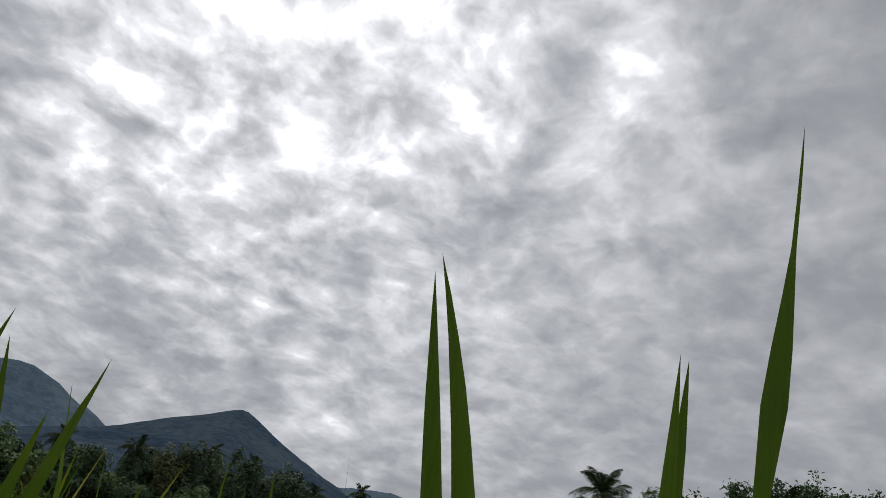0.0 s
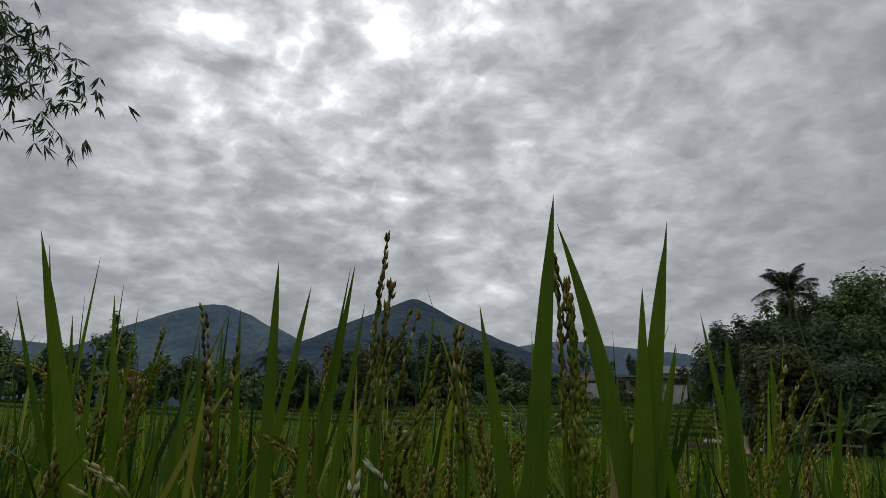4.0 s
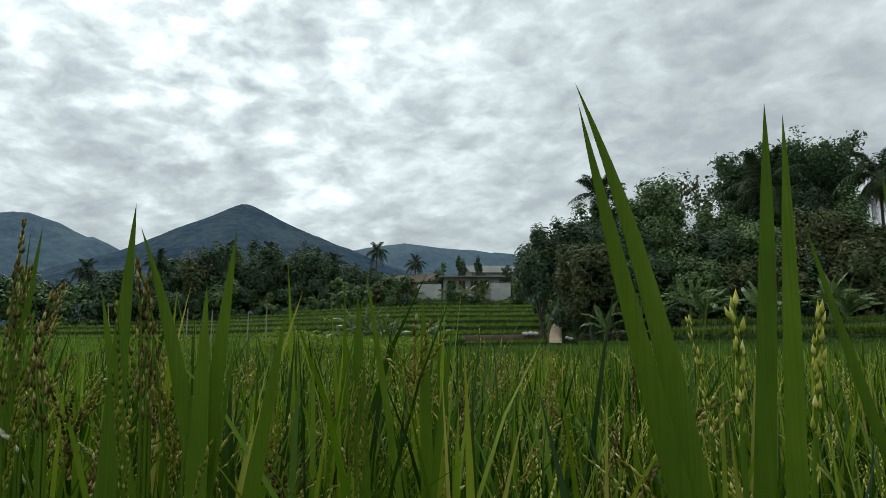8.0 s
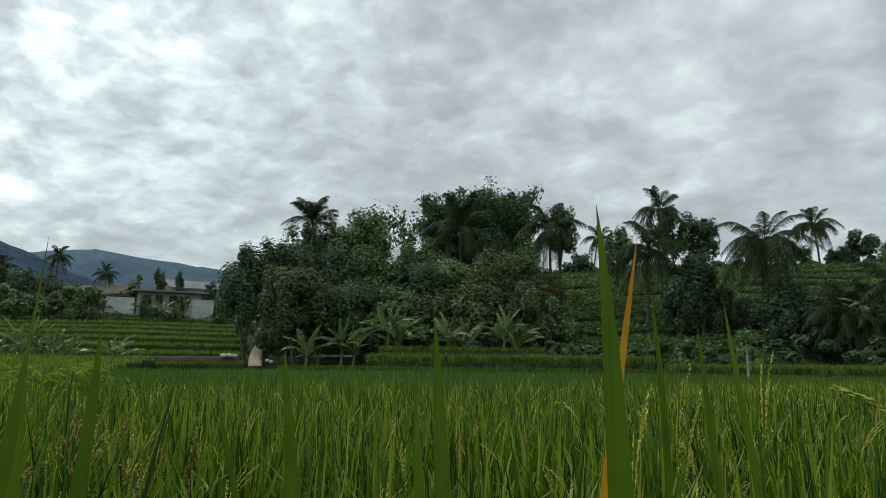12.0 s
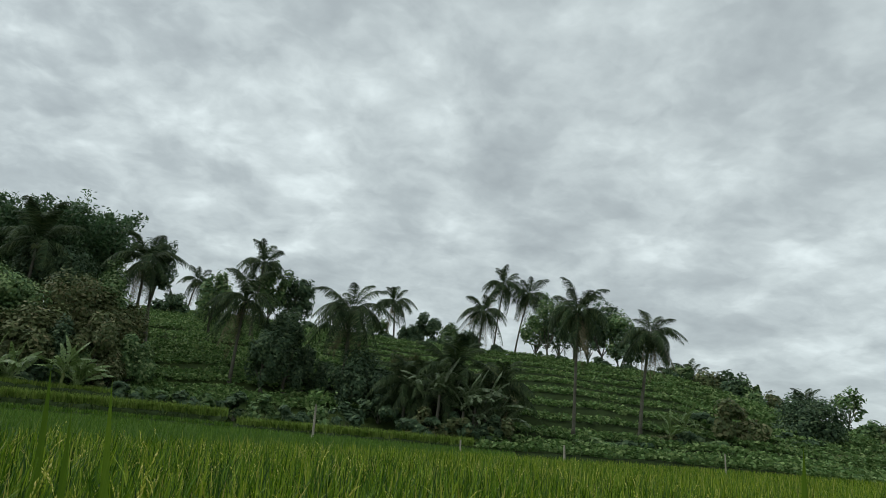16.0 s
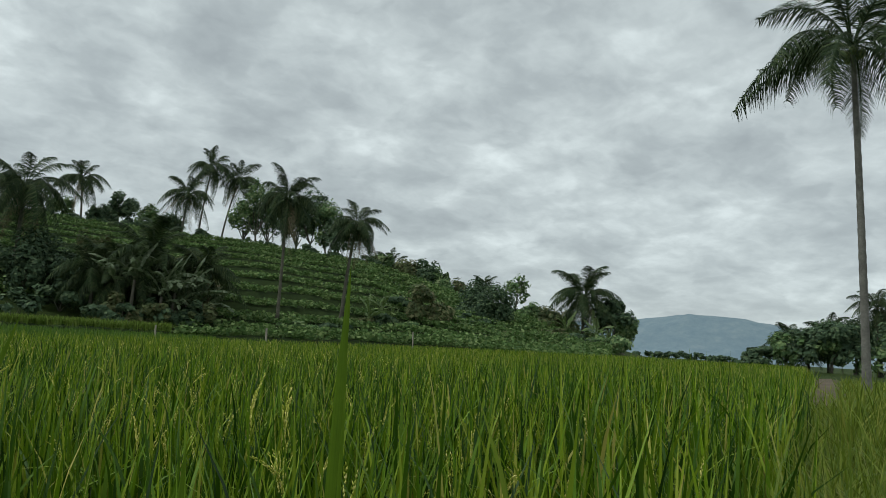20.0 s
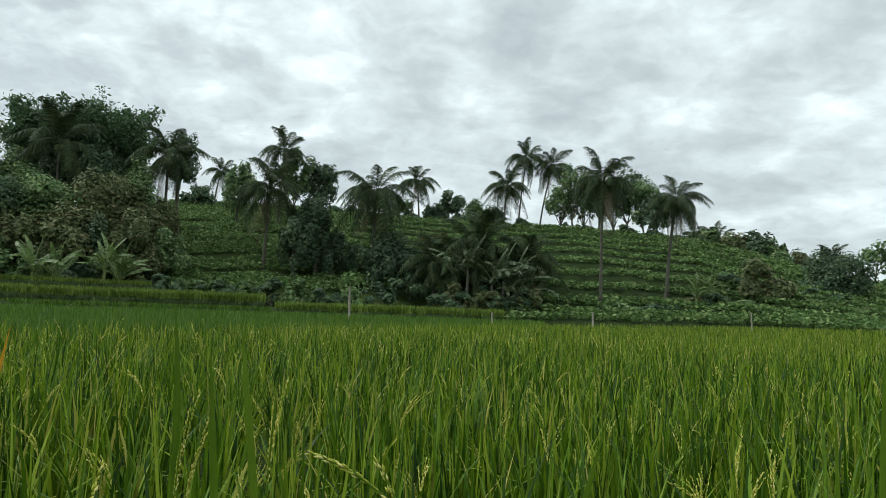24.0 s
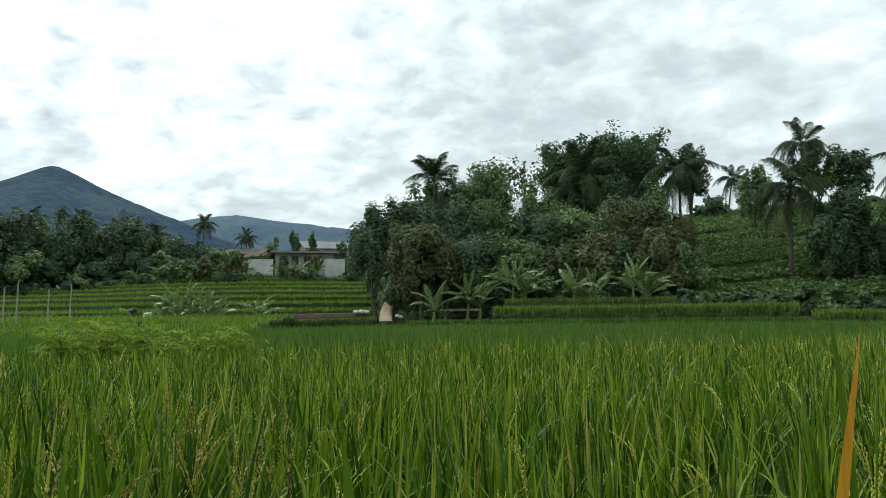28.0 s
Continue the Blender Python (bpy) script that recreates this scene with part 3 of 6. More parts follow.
def palm(label, az, r, top, seed, lean=(0.0, 0.0), size=1.0, trunk=0.14, ups=9, outs=12, downs=8, dry=2, nuts=6, group="", kind=None, base=None, turn=0.0):
    """A coconut palm: ringed trunk, its highest fronds at height top."""
    rng = np.random.default_rng(seed)
    x, y = polar(az, r)
    z = land1(x, y) - 0.15 if base is None else base
    e = empty("coconut_palm", x, y, z)
    h = top - 2.3 * size - z
    s = np.linspace(0, 1, 26 if r > 30 else 60)
    px, py = lean[0] * s ** 1.6, lean[1] * s ** 1.6
    pts = np.stack([px, py, h * s], -1)
    rad = trunk * (1.0 - 0.35 * s + 0.55 * np.exp(-s * h / 0.5)) * (1 + 0.05 * np.cos(np.arange(len(s)) * np.pi))
    v, q = tube_np(pts, rad, 9)
    link_mesh("trunk", np_mesh("trunk", v, q, True), PALE_BARK if r < 30 else BARK, e, "slim grey ringed trunk")
    head = Vector((lean[0], lean[1], h))
    for me, rz, tilt, sc in frond_list(rng, ups, outs, downs, dry, kind):
        m = Matrix.Translation(head) @ pose(0, 0, 0, 0, 0, rz + turn) @ pose(0.06, 0, 0, rng.normal(0, 12), -tilt, 0) @ Matrix.Scale(sc * size, 4)
        link_mesh("frond", me, None, e, "", m)
    for i in range(nuts):
        bm = bmesh.new()
        bmesh.ops.create_icosphere(bm, subdivisions=1, radius=0.13)
        bmesh.ops.scale(bm, vec=(1, 1, 1.25), verts=bm.verts)
        a = 2 * math.pi * i / nuts
        nut = part("coconut", bm, STEM, e)
        nut.location = head + Vector((0.24 * math.cos(a), 0.24 * math.sin(a), -0.28 - 0.1 * (i % 2)))
    return tagged(e, label, "palm tree", group)


# ---- broadleaf trees ----
def crown_np(rng, centre, radii, n, leaf, lumps=14, fill=0.5, droop=0.0, long=1.7, inside=8):
    """Leaves gathered in lumps over an uneven crown."""
    c = rng.normal(size=(lumps, 3))
    c /= np.linalg.norm(c, axis=1, keepdims=True)
    c[:, 2] = np.where(c[:, 2] < -0.8, -c[:, 2] * 0.5, c[:, 2])
    c *= rng.uniform(fill, 1.0, (lumps, 1))
    size = rng.uniform(0.2, 0.46, lumps)
    pick = rng.choice(lumps, n, p=size ** 2 / (size ** 2).sum())
    off = rng.normal(size=(n, 3))
    off /= np.linalg.norm(off, axis=1, keepdims=True)
    off *= (rng.uniform(0.25, 1.0, (n, 1)) ** 0.5) * size[pick][:, None]
    p = np.array(centre) + (c[pick] + off) * np.array(radii)
    face = off / (np.linalg.norm(off, axis=1, keepdims=True) + 1e-9) * 0.8 + c[pick] * 0.5 + np.array([0, 0, 0.45])
    v, q = leaf_quads(rng, p, leaf, 0.3, long, droop + 0.1, face)
    # oversized inner leaves in each lump, added to block light and darken the crown
    m = inside * lumps
    inner = rng.normal(size=(m, 3))
    inner /= np.linalg.norm(inner, axis=1, keepdims=True)
    which = np.repeat(np.arange(lumps), inside)
    inner *= rng.uniform(0.05, 0.6, (m, 1)) * size[which][:, None]
    ip = np.array(centre) + (c[which] + inner) * np.array(radii)
    iv, iq = leaf_quads(rng, ip, float(np.mean(radii)) * 0.17, 0.5, 1.3, 0.1, inner * 3 + np.array([0, 0, 0.6]))
    v, q = join_np([(v, q), (iv, iq)])
    return v, q, np.array(centre) + c * np.array(radii) * 0.85


def broad_tree(name, label, az, r, top, width, seed, mat=None, bottom=None, n=2600, leaf=0.30, trunk=0.16, lumps=16, category="tree", group="", limbs=6, fill=0.5, droop=0.0, long=1.7, depth=None, base=None, spine=0.0):
    """A tree with forked limbs and a lumpy crown between the heights bottom and top."""
    rng = np.random.default_rng(seed)
    x, y = polar(az, r)
    z = land1(x, y) - 0.1 if base is None else base
    e = empty(name, x, y, z)
    h = top - z
    b = h * 0.3 if bottom is None else bottom - z
    cz, rz = (h + b) / 2, (h - b) / 2 / 1.15
    t = radians(az)
    v, q, heads = crown_np(rng, (0, 0, cz), (width / 2 / 1.15, (depth or width) / 2 / 1.15, rz), int(n * (2.6 if r < 63 else 1.3)), leaf * (0.5 if r < 63 else 0.72), lumps * 2, fill * 0.8, droop, long, 9 if width > 4.3 and (r < 63 or r > 94) else 1)
    rot = np.array([[math.cos(t), math.sin(t), 0], [-math.sin(t), math.cos(t), 0], [0, 0, 1.0]])
    v, heads = v @ rot.T, heads @ rot.T
    link_mesh("crown", np_mesh("crown", v, q), mat or FOLIAGE, e)
    fork = h * spine if spine else max(b * 0.9, h * 0.2)
    s = np.linspace(0, 1, 9)
    w = np.stack([0.12 * np.sin(3 * s + seed), 0.12 * np.cos(2.3 * s + seed), fork * s], -1)
    tv, tq = tube_np(w, trunk * (1.25 - 0.4 * s + 0.5 * np.exp(-s * 9)), 8)
    link_mesh("trunk", np_mesh("trunk", tv, tq, True), BARK, e)
    order = rng.permutation(len(heads))[:limbs]
    for i in order:
        a = w[rng.integers(4, 9)] if spine else w[-1]
        c = heads[i]
        mid = (a + c) / 2 + np.array([0, 0, -0.12]) * np.linalg.norm(c - a)
        k = np.linspace(0, 1, 7)[:, None]
        line = a * (1 - k) ** 2 + 2 * mid * k * (1 - k) + c * k ** 2
        lv, lq = tube_np(line, trunk * 0.6 * (1 - 0.85 * k[:, 0]), 6)
        link_mesh("limb", np_mesh("limb", lv, lq, True), BARK, e)
    return tagged(e, label, category, group)


def bush(label, az, r, top, width, seed, mat=None, n=900, leaf=0.22, name="bush", lift=0.0, depth=None, droop=0.0, long=1.7, category="bush"):
    rng = np.random.default_rng(seed)
    x, y = polar(az, r)
    z = land1(x, y) - 0.05 + lift
    e = empty(name, x, y, z)
    h = top - z
    v, q, heads = crown_np(rng, (0, 0, h * 0.5), (width / 2.3, (depth or width) / 2.3, h * 0.5), n, leaf, 11, 0.45, droop, long)
    v[:, 2] = np.maximum(v[:, 2], 0.02)
    t = radians(az)
    v = v @ np.array([[math.cos(t), math.sin(t), 0], [-math.sin(t), math.cos(t), 0], [0, 0, 1.0]]).T
    link_mesh("crown", np_mesh("crown", v, q), mat or FOLIAGE, e)
    for i in range(4):
        c = heads[i] * np.array([0.7, 0.7, 0.9])
        k = np.linspace(0, 1, 5)[:, None]
        lv, lq = tube_np(k * c + np.array([0, 0, 0.02]) * (1 - k), 0.035 * (1.2 - k[:, 0]), 5)
        link_mesh("stem", np_mesh("stem", lv, lq, True), BARK, e)
    return tagged(e, label, category)


# ---- banana plants ----
def banana_leaf(name, length, width, up0, up1, seed, mat):
    """A torn leaf along +x that climbs at the angle up0 and ends at up1."""
    rng = np.random.default_rng(seed)
    k = 22
    s = np.linspace(0, 1, k)
    th = np.radians(up0 + (up1 - up0) * s ** 1.3)
    step = length / (k - 1)
    mid = np.stack([np.cumsum(np.cos(th)) * step, 0.06 * length * s * s * rng.normal(), np.cumsum(np.sin(th)) * step], -1)
    w = width * 0.5 * np.interp(s, [0, 0.12, 0.28, 0.7, 0.92, 1], [0.04, 0.06, 0.8, 1.0, 0.55, 0.04])
    vs, qs = [], []
    for side in (-1, 1):
        sag = 0.3
        for i in range(k - 1):
            torn = rng.random() < 0.45
            if torn:
                sag = rng.uniform(-0.1, 1.1)
            cut = rng.uniform(0.1, 0.5) if torn else 0.0
            b = mid[i + 1] - (mid[i + 1] - mid[i]) * cut * 0.3
            lag = (mid[i + 1] - mid[i]) * rng.uniform(0.0, 0.8)
            c = math.cos(sag * 0.9)
            oa, ob = np.array([0, side * w[i] * c, -math.sin(sag) * w[i]]), np.array([0, side * w[i + 1] * c, -math.sin(sag) * w[i + 1]])
            o = len(vs) * 4
            vs.append(np.stack([mid[i], b, b + ob * (1 - cut * 0.4) + lag, mid[i] + oa + lag]))
            qs.append(np.arange(4) + o)
    pv, pq = tube_np(mid, 0.028 * (1.1 - s), 4)
    v, q = join_np([(np.concatenate(vs), np.array(qs)), (pv, pq)])
    me = np_mesh(name, v, q)
    me.materials.append(mat)
    return me


BANANA_SHAPES = [(84, 40), (80, 15), (74, -5), (64, -25), (50, -40), (86, 66), (70, 30), (45, -10)]
GREY_BANANA_LEAVES = [banana_leaf("leaf", 2.3, 0.40, a, d - 15, 20 + i, BANANA_GREY) for i, (a, d) in enumerate(BANANA_SHAPES)]
BANANA_LEAVES = [banana_leaf("leaf", 1.9, 0.38, a, d, i, BANANA) for i, (a, d) in enumerate(BANANA_SHAPES)]


def banana(label, az, r, top, seed, leaves=9, base=None, shapes=None):
    rng = np.random.default_rng(seed)
    x, y = polar(az, r)
    z = land1(x, y) - 0.1 if base is None else base
    e = empty("banana_plant", x, y, z)
    h = (top - z)
    stem = max(h - 1.6 * min(h * 0.38, 1.25), 0.25 * h)
    s = np.linspace(0, 1, 8)
    v, q = tube_np(np.stack([0.1 * s, 0.06 * s, stem * s], -1), 0.12 * (1.15 - 0.5 * s), 8)
    link_mesh("pseudostem", np_mesh("pseudostem", v, q, True), BARK if shapes else STEM, e, "green layered stem")
    for i in range(leaves):
        sc = min(h * 0.38, 1.25) * rng.uniform(0.7, 1.1)
        k = 5 if i == 0 else (0, 1, 2, 3, 4, 6, 7)[rng.integers(7)]
        m = Matrix.Translation((0.1, 0.06, stem)) @ pose(0, 0, 0, 0, 0, 137.5 * i + rng.uniform(-20, 20)) @ pose(0, 0, 0, rng.normal(0, 15), 0, 0) @ Matrix.Scale(sc, 4)
        link_mesh("leaf", (shapes or BANANA_LEAVES)[k], None, e, "", m)
    return tagged(e, label, "banana plant", "banana plants under the trees")


def at(el, r):
    """Height seen at an elevation of el degrees, r metres off."""
    return 1.08 + r * math.tan(radians(el))


# ---- terraces of the left valley ----
def terrace_radius(az, z):
    tz, tr = np.interp(az, AZ_T, TOP_Z), np.interp(az, AZ_T, TOP_R)
    return BASE_R + (z - 0.1) / np.maximum(tz - 0.1, 0.1) * (tr - BASE_R)


def terrace(index, z, step, az0, az1, depth=None, radius=None, label="grassy terrace bank planted with young rice", rise=0.55, tall=0.40, seed=0, dens=10.0, mat=None, even=False):
    """A level step: an uneven earth bank with a flat bed behind it, and the rice on the bed."""
    rng = np.random.default_rng(100 + index + seed)
    az = np.arange(az0, az1 + 0.01, 0.5)
    ok = np.ones(len(az), bool)
    if radius is None:
        ok = z < np.interp(az, AZ_T, TOP_Z) - 0.1
    az = az[ok]
    if len(az) < 4:
        return
    wob = np.array([noise.noise((a * 0.35, index * 3.7 + seed, 0.0)) * 1.3 + noise.noise((a * 1.7, index * 1.3, 5.0)) * 0.4 for a in az])
    f = (terrace_radius(az, z) if radius is None else radius(az)) + wob
    b = f + depth if depth else terrace_radius(az, z + step) + 1.6
    prof = [(0.0, -rise - 0.5, 0), (0.10, -rise * 0.45, 0), (0.22, -0.03, 0), (0.45, 0.06, 0), (0.85, 0.0, 0)]
    s, c = np.sin(np.radians(az)), np.cos(np.radians(az))
    rings = []
    for o, dz, _ in prof:
        jit = rng.normal(0, 0.05, len(az))
        rings.append(np.stack([(f + o + jit) * s, (f + o + jit) * c, np.full(len(az), z + dz) + rng.normal(0, 0.025, len(az))], -1))
    rings.append(np.stack([b * s, b * c, np.full(len(az), z)], -1))
    rings.append(np.stack([b * s, b * c, np.full(len(az), z - rise - 0.5)], -1))
    v = np.stack(rings, 1).reshape(-1, 3)
    k = len(rings)
    i = np.arange(len(az) - 1)[:, None] * k
    j = np.arange(k)[None]
    q = np.stack([i + j, i + k + j, i + k + (j + 1) % k, i + (j + 1) % k], -1).reshape(-1, 4)
    name = "terrace_%d" % index
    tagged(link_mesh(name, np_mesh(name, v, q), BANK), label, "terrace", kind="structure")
    # the rice
    n = int(dens * np.sum((b - f) * f) * radians(0.5))
    pick = rng.integers(0, len(az) - 1, n)
    u = rng.random(n)
    aa = az[pick] + u * 0.5
    ff, bb = f[pick] * (1 - u) + f[pick + 1] * u, b[pick] * (1 - u) + b[pick + 1] * u
    w = np.where(rng.random(n) < 0.55, rng.random(n) * 0.16, rng.random(n))
    rr = ff + 0.3 + w * (bb - ff - 0.8)
    x, y = rr * np.sin(np.radians(aa)), rr * np.cos(np.radians(aa))
    hv, hq = blades(rng, x, y, np.full(n, z - 0.02), tall * (rng.uniform(0.88, 1.1, n) if even else rng.uniform(0.6, 1.3, n)), 0.075 * rng.uniform(0.6, 1.3, n) * (0.6 if even else 1.0), np.abs(rng.normal(0, 0.12 if even else 0.22, n)), np.abs(rng.normal(0, 0.25, n)), 2)
    m = int(len(az) * 7 * max(rise, 0.25) / 0.4)
    pick, u = rng.integers(0, len(az) - 1, m), rng.random(m)
    up = rng.random(m)
    rr = f[pick] * (1 - u) + f[pick + 1] * u - 0.03 + 0.18 * up
    aa = az[pick] + 0.5 * u
    gv, gq = blades(rng, rr * np.sin(np.radians(aa)), rr * np.cos(np.radians(aa)), z - rise * (1 - up) - 0.1, rng.uniform(0.14, 0.34, m), rng.uniform(0.05, 0.11, m), np.abs(rng.normal(0, 0.4, m)), np.abs(rng.normal(0, 0.5, m)), 2)
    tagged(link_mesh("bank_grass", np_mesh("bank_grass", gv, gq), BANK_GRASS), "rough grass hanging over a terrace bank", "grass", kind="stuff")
    tagged(link_mesh("young_rice", np_mesh("young_rice", hv, hq), mat or TERRACE_RICE), "young green rice on a narrow terrace", "rice", kind="stuff")


for i in range(9):
    terrace(i + 1, 0.75 + i * 0.72, 0.72, -100, -32.6)
terrace(11, 1.08, 0.6, -23.5, -0.2, 2.4, lambda a: 36.8 + 0 * a, rise=0.36, tall=0.54, dens=100, mat=BUND_RICE, even=True)
terrace(12, 0.76, 0.6, 0.2, 18.9, 2.6, lambda a: 35.2 + 0 * a, rise=0.30, tall=0.48, dens=100, mat=BUND_RICE, even=True)
terrace(13, 0.66, 0.6, -30.5, 0.2, 2.6, lambda a: 33.6 + 0 * a, rise=0.3, tall=0.28, dens=60, mat=RICE_MID, even=True)
terrace(14, 1.75, 0.6, -22.5, -9.0, 3.0, lambda a: 41.6 + 0 * a, rise=0.4, tall=0.36, dens=60, mat=BUND_RICE, even=True)
for i, (r, z) in enumerate([(15, 0.25), (19.5, 0.42), (24.5, 0.58), (30, 0.72), (36, 0.86), (41, 0.98)]):
    terrace(15 + i, z, 0.2, -100, -43.5 + i * 0.8, 6.2, lambda a, r=r: r + 0.8 * np.sin(a * 0.12), rise=0.2, tall=0.34, dens=16, seed=3)

# ---- crops in rows up the hill ----
def hill_row(az, u):
    """Distance of the crop row that lies at the part u of the way up the slope."""
    tr = np.interp(az, AZ_T, TOP_R)
    return 40.0 + u * (tr - 41.0) + 0.7 * np.sin(az * 0.21 + 3 * u) + 0.3 * np.sin(az * 0.83 + 9 * u)


def hill_bank(u, seed):
    """The low dark bank along the front of a crop row."""
    rng = np.random.default_rng(seed)
    az = np.arange(6.0 if u > 0.2 else 20.0, 51, 0.5)
    r = hill_row(az, u)
    rows = []
    for o, dz in ((-1.3, -0.6), (-0.8, -0.25), (-0.45, 0.32), (0.2, 0.42), (1.2, 0.22), (2.4, -0.1)):
        rr = r + o + rng.normal(0, 0.06, len(az))
        x, y = polar_np(az, rr)
        rows.append(np.stack([x, y, land(x, y) + dz + rng.normal(0, 0.03, len(az))], -1))
    v = np.stack(rows, 1).reshape(-1, 3)
    k = len(rows)
    i = np.arange(len(az) - 1)[:, None] * k
    j = np.arange(k - 1)[None]
    q = np.stack([i + j, i + k + j, i + k + j + 1, i + j + 1], -1).reshape(-1, 4)
    name = "hill_terrace_%d" % seed
    return tagged(link_mesh(name, np_mesh(name, v, q), BANK), "dark earth bank between crop rows on the hillside", "terrace", kind="structure")


def hill_crop(seed):
    rng = np.random.default_rng(seed)
    ps = []
    for k, u in enumerate(np.linspace(0.0, 0.98, 11)):
        for o in (-0.1, 0.3, 0.7, 1.1, 1.5, 1.9, 2.3, 2.7, 3.1, 3.5):
            az = np.arange(-8 if u > 0.14 else 19.5, 53, 0.34 * 57.3 / (45 + 38 * u))
            az = az + rng.normal(0, 0.1, len(az))
            rr = hill_row(az, u) + o + rng.normal(0, 0.1, len(az))
            ok = (rng.random(len(az)) < 0.95) & (o < np.where(az < 8, 2.9, 2.0) + 0.7 * np.sin(az * 0.37 + u * 23) + 0.45 * np.sin(az * 1.1 + u * 51))
            x, y = polar_np(az[ok], rr[ok])
            lift = np.where(az[ok] > 6, 0.42 * max(0.0, 1 - o / 2.2) if o > -0.3 else 0.0, 0.05)
            ps.append(np.stack([x, y, land(x, y) + lift], -1))
    p = np.concatenate(ps)
    h = rng.uniform(0.25, 0.55, len(p))
    many = 12
    off = rng.normal(0, 1, (len(p), many, 3)) * np.array([0.2, 0.2, 0.0])
    off[:, :, 2] = rng.uniform(0.2, 1.0, (len(p), many)) * h[:, None]
    v, q = leaf_quads(rng, (p[:, None] + off).reshape(-1, 3), 0.165, 0.6, 1.7, 0.15)
    return tagged(link_mesh("hill_crop", np_mesh("hill_crop", v, q), CROP), "leafy green crop in rows across the hillside", "crop", kind="stuff")


def polar_np(az, r):
    return r * np.sin(np.radians(az)), r * np.cos(np.radians(az))


hill_crop(5)
for k, u in enumerate(np.linspace(0.0, 0.98, 11)):
    hill_bank(float(u), k + 1)

# ---- path, soil bed and stones ----
def strip(name, label, pts, width, mat, lift=0.06, category="path", seed=0, side=1.0):
    rng = np.random.default_rng(seed)
    pts = np.array(pts, float)
    t = np.linspace(0, len(pts) - 1, 40)
    x, y = [np.interp(t, np.arange(len(pts)), pts[:, i]) for i in (0, 1)]
    z = np.interp(t, np.arange(len(pts)), pts[:, 2]) if pts.shape[1] > 2 else land(x, y) + lift
    tx, ty = np.gradient(x), np.gradient(y)
    l = np.hypot(tx, ty)
    nx, ny = -ty / l, tx / l
    rows = []
    for o, dz in ((-0.5, -side), (-0.5, 0.0), (-0.2, 0.03), (0.2, 0.02), (0.5, 0.0), (0.5, -side)):
        w = width * (o + rng.normal(0, 0.05, len(x)))
        rows.append(np.stack([x + nx * w, y + ny * w, z + dz], -1))
    v = np.stack(rows, 1).reshape(-1, 3)
    i = np.arange(39)[:, None] * 6
    j = np.arange(5)[None]
    q = np.stack([i + j, i + j + 1, i + 7 + j, i + 6 + j], -1).reshape(-1, 4)
    return tagged(link_mesh(name, np_mesh(name, v, q, True), mat), label, category, kind="structure")


path_pts = [(*polar(a, r), at(e, r)) for a, r, e in ((-32.2, 42, -0.45), (-32.2, 47, 0.25), (-32.1, 54, 0.9), (-31.6, 64, 1.6), (-30.8, 74, 2.3))]
strip("path", "pale trodden dirt path up between the terraces", path_pts, 0.75, DIRT, side=0.3)
strip("soil_bed", "bare brown soil bed at the foot of the terraces", [(*polar(a, r), at(e, r)) for a, r, e in ((-43, 45, 0.15), (-39, 45, 0.2), (-35, 45, 0.25), (-33.4, 45, 0.3))], 0.8, SOIL, category="soil", side=0.3)


def stone(label, az, r, z, size, seed):
    rng = np.random.default_rng(seed)
    bm = bmesh.new()
    bmesh.ops.create_icosphere(bm, subdivisions=2, radius=size)
    for v in bm.verts:
        v.co *= 1 + 0.25 * noise.noise(v.co * (1.5 / size) + Vector((seed, 0, 0)))
        v.co.z *= 0.6
    me = bpy.data.meshes.new("stone")
    bm.to_mesh(me)
    bm.free()
    x, y = polar(az, r)
    tagged(link_mesh("stone", me, STONE, None, "", pose(x, y, z)), label, "stone", "stones beside the path")


for i, (a, e) in enumerate([(-34.6, 0.34), (-34.2, 0.36), (-33.8, 0.34), (-31.3, 0.0), (-31.0, -0.1)]):
    stone("pale rounded stone beside the dirt path", a, 44.5, at(e, 44.5), 0.22 if i < 3 else 0.16, i)

# ---- palms, one by one ----
TALL = "tall coconut palm on the hill crest, thin trunk"
palm("coconut palm standing over the dark trees", -28.2, 58, at(12.9, 58), 21, size=0.9, ups=15, outs=2, downs=0, dry=0)
palm("big coconut palm with upright fronds among bamboo", -15.9, 59, at(13.2, 59), 22, size=1.1, ups=14, outs=5, downs=2, dry=1)
palm("coconut palm hung with drooping vines", -8.5, 60, at(13.0, 60), 23, size=1.0, ups=5, outs=8, downs=9, dry=3)
palm("small distant coconut palm on the crest", -5.0, 86, at(11.1, 86), 24, (0.6, 0), 0.72, 0.1, 6, 8, 4, 1, 4)
palm(TALL + " among round trees", 0.0, 70, at(13.6, 70), 25, (0.3, 0), 0.85, 0.11, 6, 8, 4, 1)
palm("shaggy coconut palm low on the slope", -0.9, 54, at(11.3, 54), 26, (0.2, 0.2), 0.95, 0.13, 7, 9, 8, 3)
palm("broad coconut palm with hanging dry fronds", 7.8, 52, at(11.6, 52), 27, (0.0, 0.0), 0.98, 0.15, 6, 10, 10, 4)
palm(TALL, 11.4, 90, at(11.6, 90), 28, (-0.4, 0), 0.95, 0.13, 6, 9, 6, 2, group="palms on the crest")
palm(TALL, 18.4, 84, at(11.7, 84), 29, (0.4, 0), 1.0, 0.13, 6, 9, 6, 2, group="palms on the crest")
palm(TALL, 19.6, 88, at(13.8, 88), 30, (0.9, 0), 0.95, 0.12, 6, 9, 5, 1, group="palms on the crest")
palm(TALL, 21.3, 88, at(13.3, 88), 31, (1.7, 0), 0.98, 0.12, 6, 9, 6, 2, group="palms on the crest")
